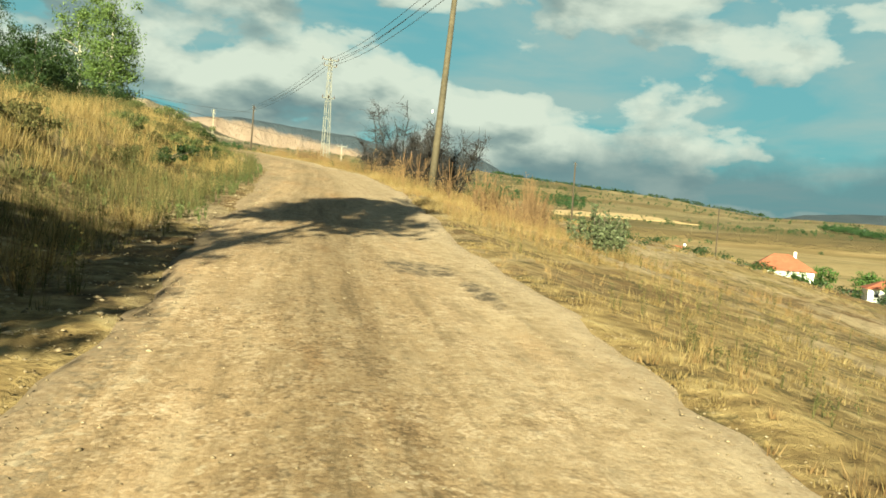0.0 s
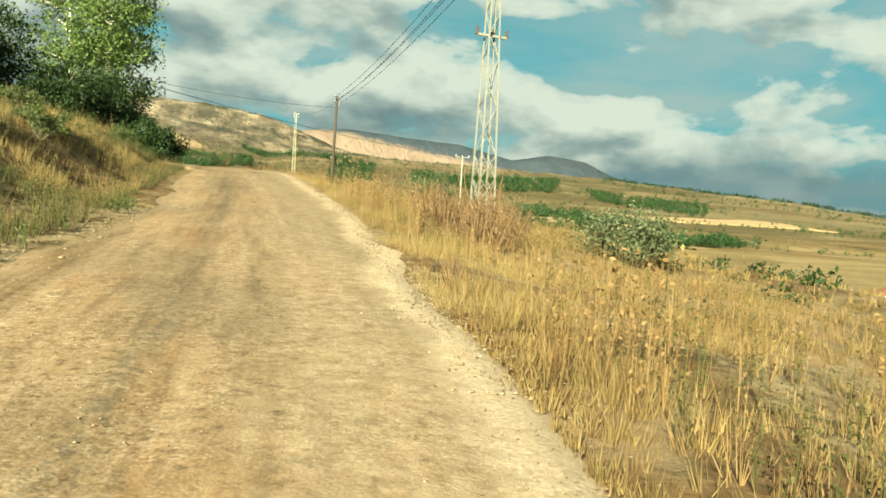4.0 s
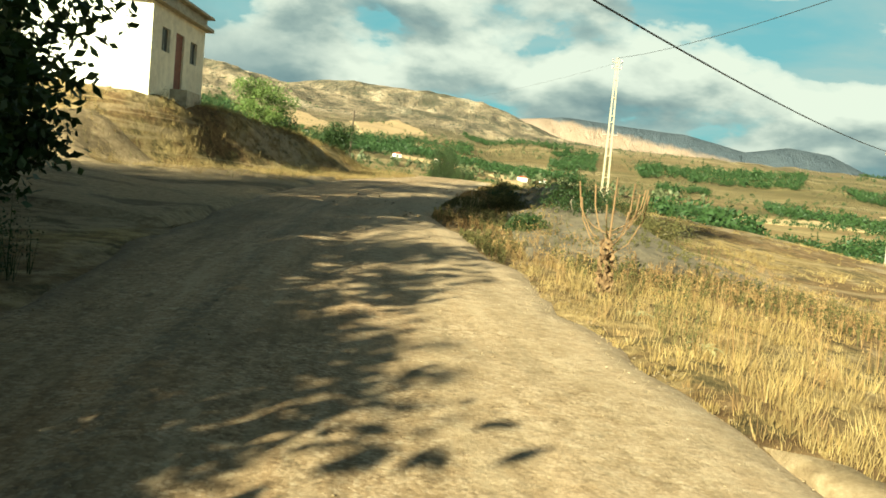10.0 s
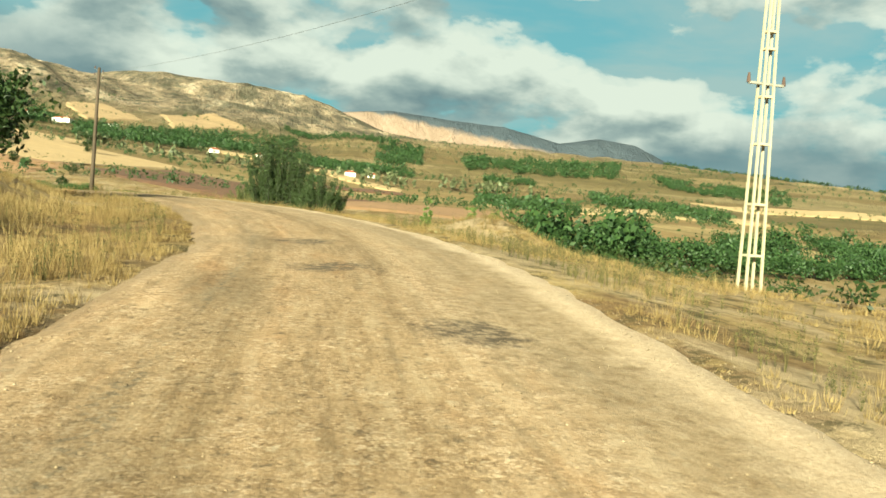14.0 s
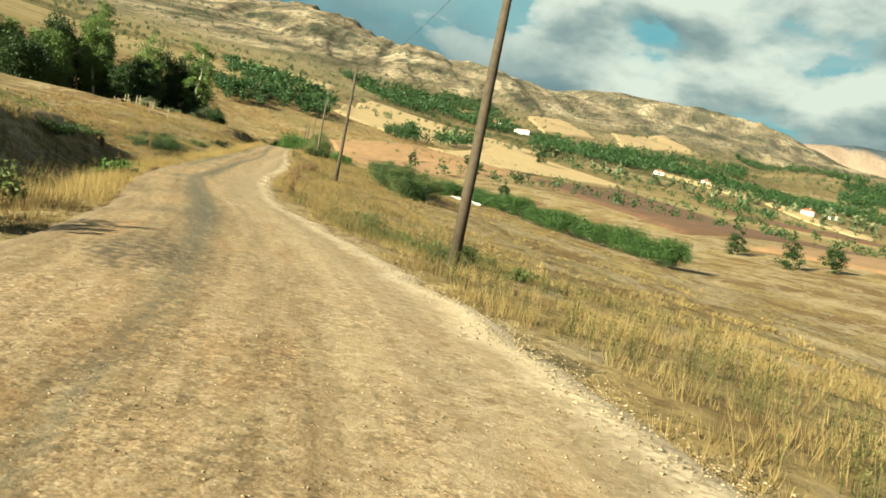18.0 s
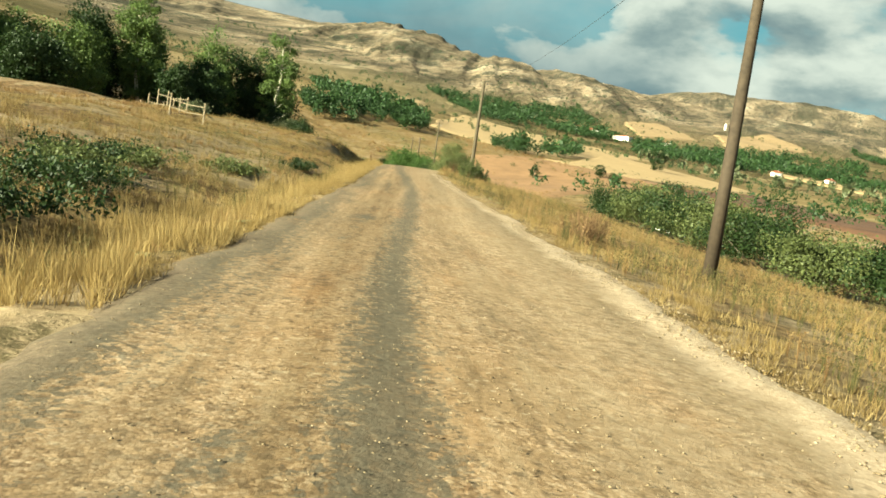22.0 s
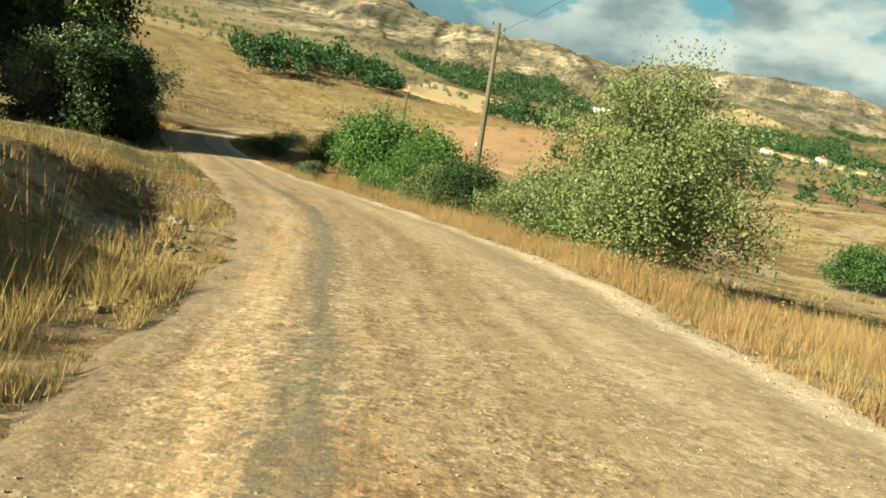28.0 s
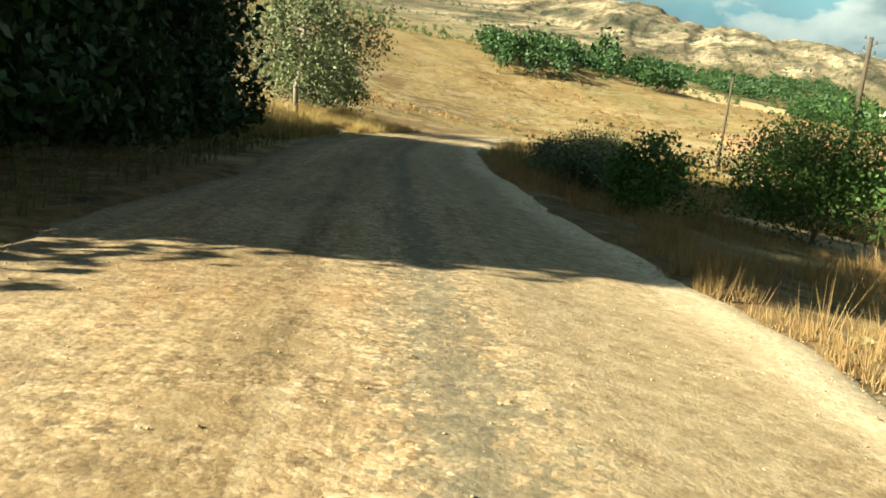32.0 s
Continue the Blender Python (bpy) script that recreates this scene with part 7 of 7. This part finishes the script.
pL = pole(-13.0, 108.0, 16.0, "wooden pole behind the trees", POLE_DARK, 0.13, 2)
pole(51.2, 89.6, 8.9, "far wooden pole on the slope", POLE_DARK, 0.13, 2)
pole(79.7, 96.2, 4.9, "far wooden pole near the house", POLE_DARK, 0.12, 2)
t1 = lattice(14.9, 70.7, 14.0, "pale galvanised lattice tower beside the road", 0.62, 0.22, STEEL, 12, 12)
t2 = ladder_pole(12.4, 170.2, 20.2, 8)


def line_pole(x, y, top_z):
    z0 = ground_at(x, y) - 0.2
    h = top_z - z0
    t = thing("crossarm_pole", x, y, z0, "tall grey pole with a crossarm and three insulators", "utility pole")
    part("shaft", Shape().tube([(0, 0, 0), (0, 0, h * 0.5), (0, 0, h)], 0.16, 0.09, 10).done("shaft", CONCRETE, True), t)
    arm = part("crossarm", Shape().box(-1.35, -0.06, h - 0.12, 1.35, 0.06, h).done("crossarm", STEEL), t)
    for sx in (-1.25, 0, 1.25):
        part("insulator", Shape().tube([(sx, 0, h), (sx, 0, h + 0.2), (sx, 0, h + 0.42)], 0.12, 0.07, 8).done("insulator", PORCELAIN), arm)
    return Vector((x, y, top_z))


hp = line_pole(44.8, 193.0, 17.3)
for a, b in ((pA, t1), (t1, p3)):
    for o in (-0.24, 0.24):
        for dz in (-0.1, -0.55):
            cable(a + Vector((o, 0, dz)), b + Vector((o, 0, dz)), 0.55)
cable(pA + Vector((0, 0, -0.6)), on_road(-34, 6) + (7.0,), 0.4)
cable(p3 + Vector((-0.2, 0, -1.0)), pL, 0.9, 0.018)
cable(pL, hp, 1.2, 0.035, "thick black cable strung across the valley side")
cable(p3 + Vector((0.2, 0, -0.3)), t2, 0.7)
for a, b in ((t2, p4), (p4, p6), (p6, p7), (p7, p8), (p8, p9), (p9, p10)):
    cable(a + Vector((0.2, 0, -0.3)), b + Vector((0.2, 0, -0.3)), 0.7, 0.007)


# ---- buildings ----
def transformer_house():
    x0, x1, y0, y1 = -14.4, -9.45, 140.6, 146.2
    zb = min(ground_at(x1, y0), ground_at(x1, y1), ground_at(x0, y0), ground_at(x0, y1)) - 0.15
    zt = 15.25
    t = thing("small_building", x1, y0, zb, "small flat-roofed plastered building on the earth knoll", "building")
    h, w, d = zt - zb, x1 - x0, y1 - y0
    f = 12.25 - zb
    # the wall to the road, round a door and two windows
    holes = ((0.95, 1.75, f + 1.35, f + 2.25), (2.35, 3.25, f + 0.05, f + 2.3), (3.95, 4.75, f + 1.35, f + 2.25))
    last = 0
    for a, b, c, e in holes:
        for y0, y1, z0, z1 in ((last, a, 0, h), (a, b, 0, c), (a, b, e, h)):
            part("wall", Shape().box(-0.25, y0, z0, 0, y1, z1).done("wall", PLASTER), t, "grimy plastered wall")
        last = b
    part("wall", Shape().box(-0.25, last, 0, 0, d, h).done("wall", PLASTER), t, "grimy plastered wall")
    # the sun-facing south wall gets a paler colour, its sunlight painted in
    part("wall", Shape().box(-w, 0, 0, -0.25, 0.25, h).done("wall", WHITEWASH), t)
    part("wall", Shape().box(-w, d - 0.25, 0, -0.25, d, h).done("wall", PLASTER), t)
    part("wall", Shape().box(-w, 0.25, 0, -w + 0.25, d - 0.25, h).done("wall", PLASTER), t)
    part("roof", Shape().box(-w - 0.3, -0.3, h, 0.3, d + 0.3, h + 0.16).done("roof", CONCRETE, False, 0.02), t, "cracked concrete roof slab")
    part("parapet", Shape().box(-w - 0.05, -0.05, h + 0.16, 0.05, d + 0.05, h + 0.55).done("parapet", CONCRETE, False, 0.02), t)
    part("roof_cap", Shape().box(-w - 0.3, -0.3, h + 0.55, 0.3, d + 0.3, h + 0.66).done("roof_cap", CONCRETE, False, 0.02), t)
    for a, b, c, e in (holes[0], holes[2]):
        win = part("window", Shape().box(-0.16, a, c, -0.12, b, e).done("window", DARK), t, "dark glassless window")
        m = (a + b) / 2
        part("bar", Shape().box(-0.12, m - 0.02, c, -0.09, m + 0.02, e).done("bar", STEEL), win)
    a, b, c, e = holes[1]
    door = part("door", Shape().box(-0.14, a, c, -0.08, b, e).done("door", DOOR_RED), t, "rusty red-brown steel door")
    part("door_handle", Shape().box(-0.08, a + 0.08, c + 1.0, -0.05, a + 0.14, c + 1.14).done("door_handle", STEEL), door)
    part("step", Shape().box(0, a - 0.3, f - 1.1, 0.7, b + 0.3, f + 0.02).done("step", CONCRETE), t)


def village_house(x, y, w, d, h, roof_h, turn, label, floor_z=None):
    z = (ground_at(x, y) if floor_z is None else floor_z) - 0.4
    t = thing("village_house", x, y, z, label, "house", "village houses", turn=turn)
    part("wall", Shape().box(-w / 2, -d / 2, 0, w / 2, d / 2, h + 0.4).done("wall", WHITEWASH), t)
    e = 0.6
    a, b, c, g = (-w / 2 - e, -d / 2 - e, h + 0.4), (w / 2 + e, -d / 2 - e, h + 0.4), (w / 2 + e, d / 2 + e, h + 0.4), (-w / 2 - e, d / 2 + e, h + 0.4)
    r0, r1 = (-w / 2 + d / 2 - 0.2, 0, h + 0.4 + roof_h), (w / 2 - d / 2 + 0.2, 0, h + 0.4 + roof_h)
    s = Shape().poly(a, b, r1, r0).poly(b, c, r1).poly(c, g, r0, r1).poly(g, a, r0).poly(g, c, b, a)
    bmesh.ops.remove_doubles(s.bm, verts=list(s.bm.verts), dist=0.001)
    part("roof", s.done("roof", TILE), t, "red tiled hip roof")
    for fx in (-0.32, 0.0, 0.32):
        win = part("window", Shape().box(fx * w - 0.5, -d / 2 - 0.03, 1.6, fx * w + 0.5, -d / 2 + 0.05, 2.9).done("window", DARK), t)
        part("sill", Shape().box(fx * w - 0.6, -d / 2 - 0.12, 1.5, fx * w + 0.6, -d / 2 + 0.02, 1.6).done("sill", WHITEWASH), win)
    part("chimney", Shape().box(w * 0.2, 0.3, h + roof_h * 0.6, w * 0.2 + 0.6, 0.9, h + roof_h + 1.0).done("chimney", WHITEWASH), t)


transformer_house()
village_house(137, 143, 13, 10, 4.2, 3.6, -38, "white rendered house with a red hip roof in the valley")
village_house(126, 168, 12, 8, 3.0, 2.6, -30, "low house with a red roof behind trees")
village_house(153, 128, 9, 8, 3.0, 2.0, -40, "small white house at the village edge")
for i, (x, y, w, h) in enumerate(((-345, 1400, 26, 6), (-400, 1428, 20, 5), (-425, 1432, 16, 5), (-300, 1500, 14, 5), (60, 1150, 12, 5), (90, 1180, 10, 4), (-120, 1300, 12, 5), (-60, 1340, 12, 5))):
    village_house(x, y, w, w * 0.55, h, 2.4, -12 + 9 * i, "far pale farm building among orchards")
for i, (x, y, h, r) in enumerate(((118, 128, 6.5, 3.0), (124, 136, 5.0, 2.6), (128, 128, 5.0, 2.6), (150, 143, 6.5, 3.0), (147, 121, 6.0, 2.8), (112, 140, 4.5, 2.4), (160, 140, 6.0, 3.0))):
    tree("garden_tree", x, y, h, r, "round green garden tree by the white house", LEAF_MID, seed=600 + i, stem=0.05, leaf=0.28, clumps=40, per=30, group="garden trees", trunk_r=0.15)


# ---- fence, sheet, posts ----
def post(x, y, h, label="pale weathered wooden fence post", group="fence posts", lean=(0.03, 0.0)):
    ob = new("fence_post", Shape().tube([(0, 0, -0.2), (lean[0] * 0.5, lean[1] * 0.5, h * 0.5), (lean[0], lean[1], h)], 0.055, 0.045, 6).done("fence_post", POST_WOOD))
    ob.matrix_world = pose(x, y, ground_at(x, y))
    return tagged(ob, label, "post", group)


def fence():
    spots = [(-58.5 - 34 * k / 15, 252.0 + 27 * k / 15 + 1.3 * math.sin(k * 2.1), 1.15 + 0.2 * math.sin(k * 1.7), 0.08 * math.sin(k * 3.1)) for k in range(4, 16)]
    t = thing("field_fence", spots[0][0], spots[0][1], ground_at(*spots[0][:2]), "pale weathered post-and-branch field fence", "fence")
    base = t.matrix_world.translation
    tops = []
    for x, y, h, lean in spots:
        p = Vector((x, y, ground_at(x, y))) - base
        part("post", Shape().tube([p - Vector((0, 0, 0.2)), p + Vector((lean * 0.5, 0.02, h * 0.5)), p + Vector((lean, 0.05, h))], 0.055, 0.045, 6).done("post", POST_WOOD), t)
        tops.append((p, h))
    for i, ((p, h), (q, g)) in enumerate(zip(tops, tops[1:])):
        for k in (0.45, 0.8):
            if (i * 7 + int(k * 10)) % 5 == 0:
                continue
            a, b = p + Vector((0.06, -0.06, h * k)), q + Vector((0.06, -0.06, g * (k - 0.06)))
            m = a.lerp(b, 0.5) + Vector((0, 0, -0.08))
            part("rail", Shape().tube([a, m, b], 0.026, 0.020, 5).done("rail", POST_WOOD), t)


fence()
post(36.5, 151.1, 2.4, "dark lone post on the slope", "lone posts")
x, y = on_road(112.0, 8.4)
post(x, y, 0.75, "short dark post on the slope", "lone posts")
for i, (x, y) in enumerate(((44, 276), (52, 262), (36, 262))):
    post(x, y, 2.6, "thin pale post in the orchard", "lone posts")


def sheet():
    n, m = 44, 7
    v = []
    for i in range(n):
        for j in range(m):
            a, b = i / (n - 1), j / (m - 1)
            px, py = -57.6 + 7.6 * a + 0.6 * b, 328.6 - 4.7 * a + 2.2 * b
            v.append((px, py, ground_at(px, py) + 0.18 + 0.10 * math.sin(19 * a + 3 * b) * math.sin(5 * b + 1) + 0.12 * math.sin(math.pi * b)))
    f = [(i * m + j, i * m + j + 1, (i + 1) * m + j + 1, (i + 1) * m + j) for i in range(n - 1) for j in range(m - 1)]
    ob = new("plastic_sheet", mesh_of("plastic_sheet", v, f, PLASTIC))
    mod = ob.modifiers.new("thickness", "SOLIDIFY")
    mod.thickness = 0.03
    tagged(ob, "crumpled white plastic sheet lying in the field", "sheet")


sheet()
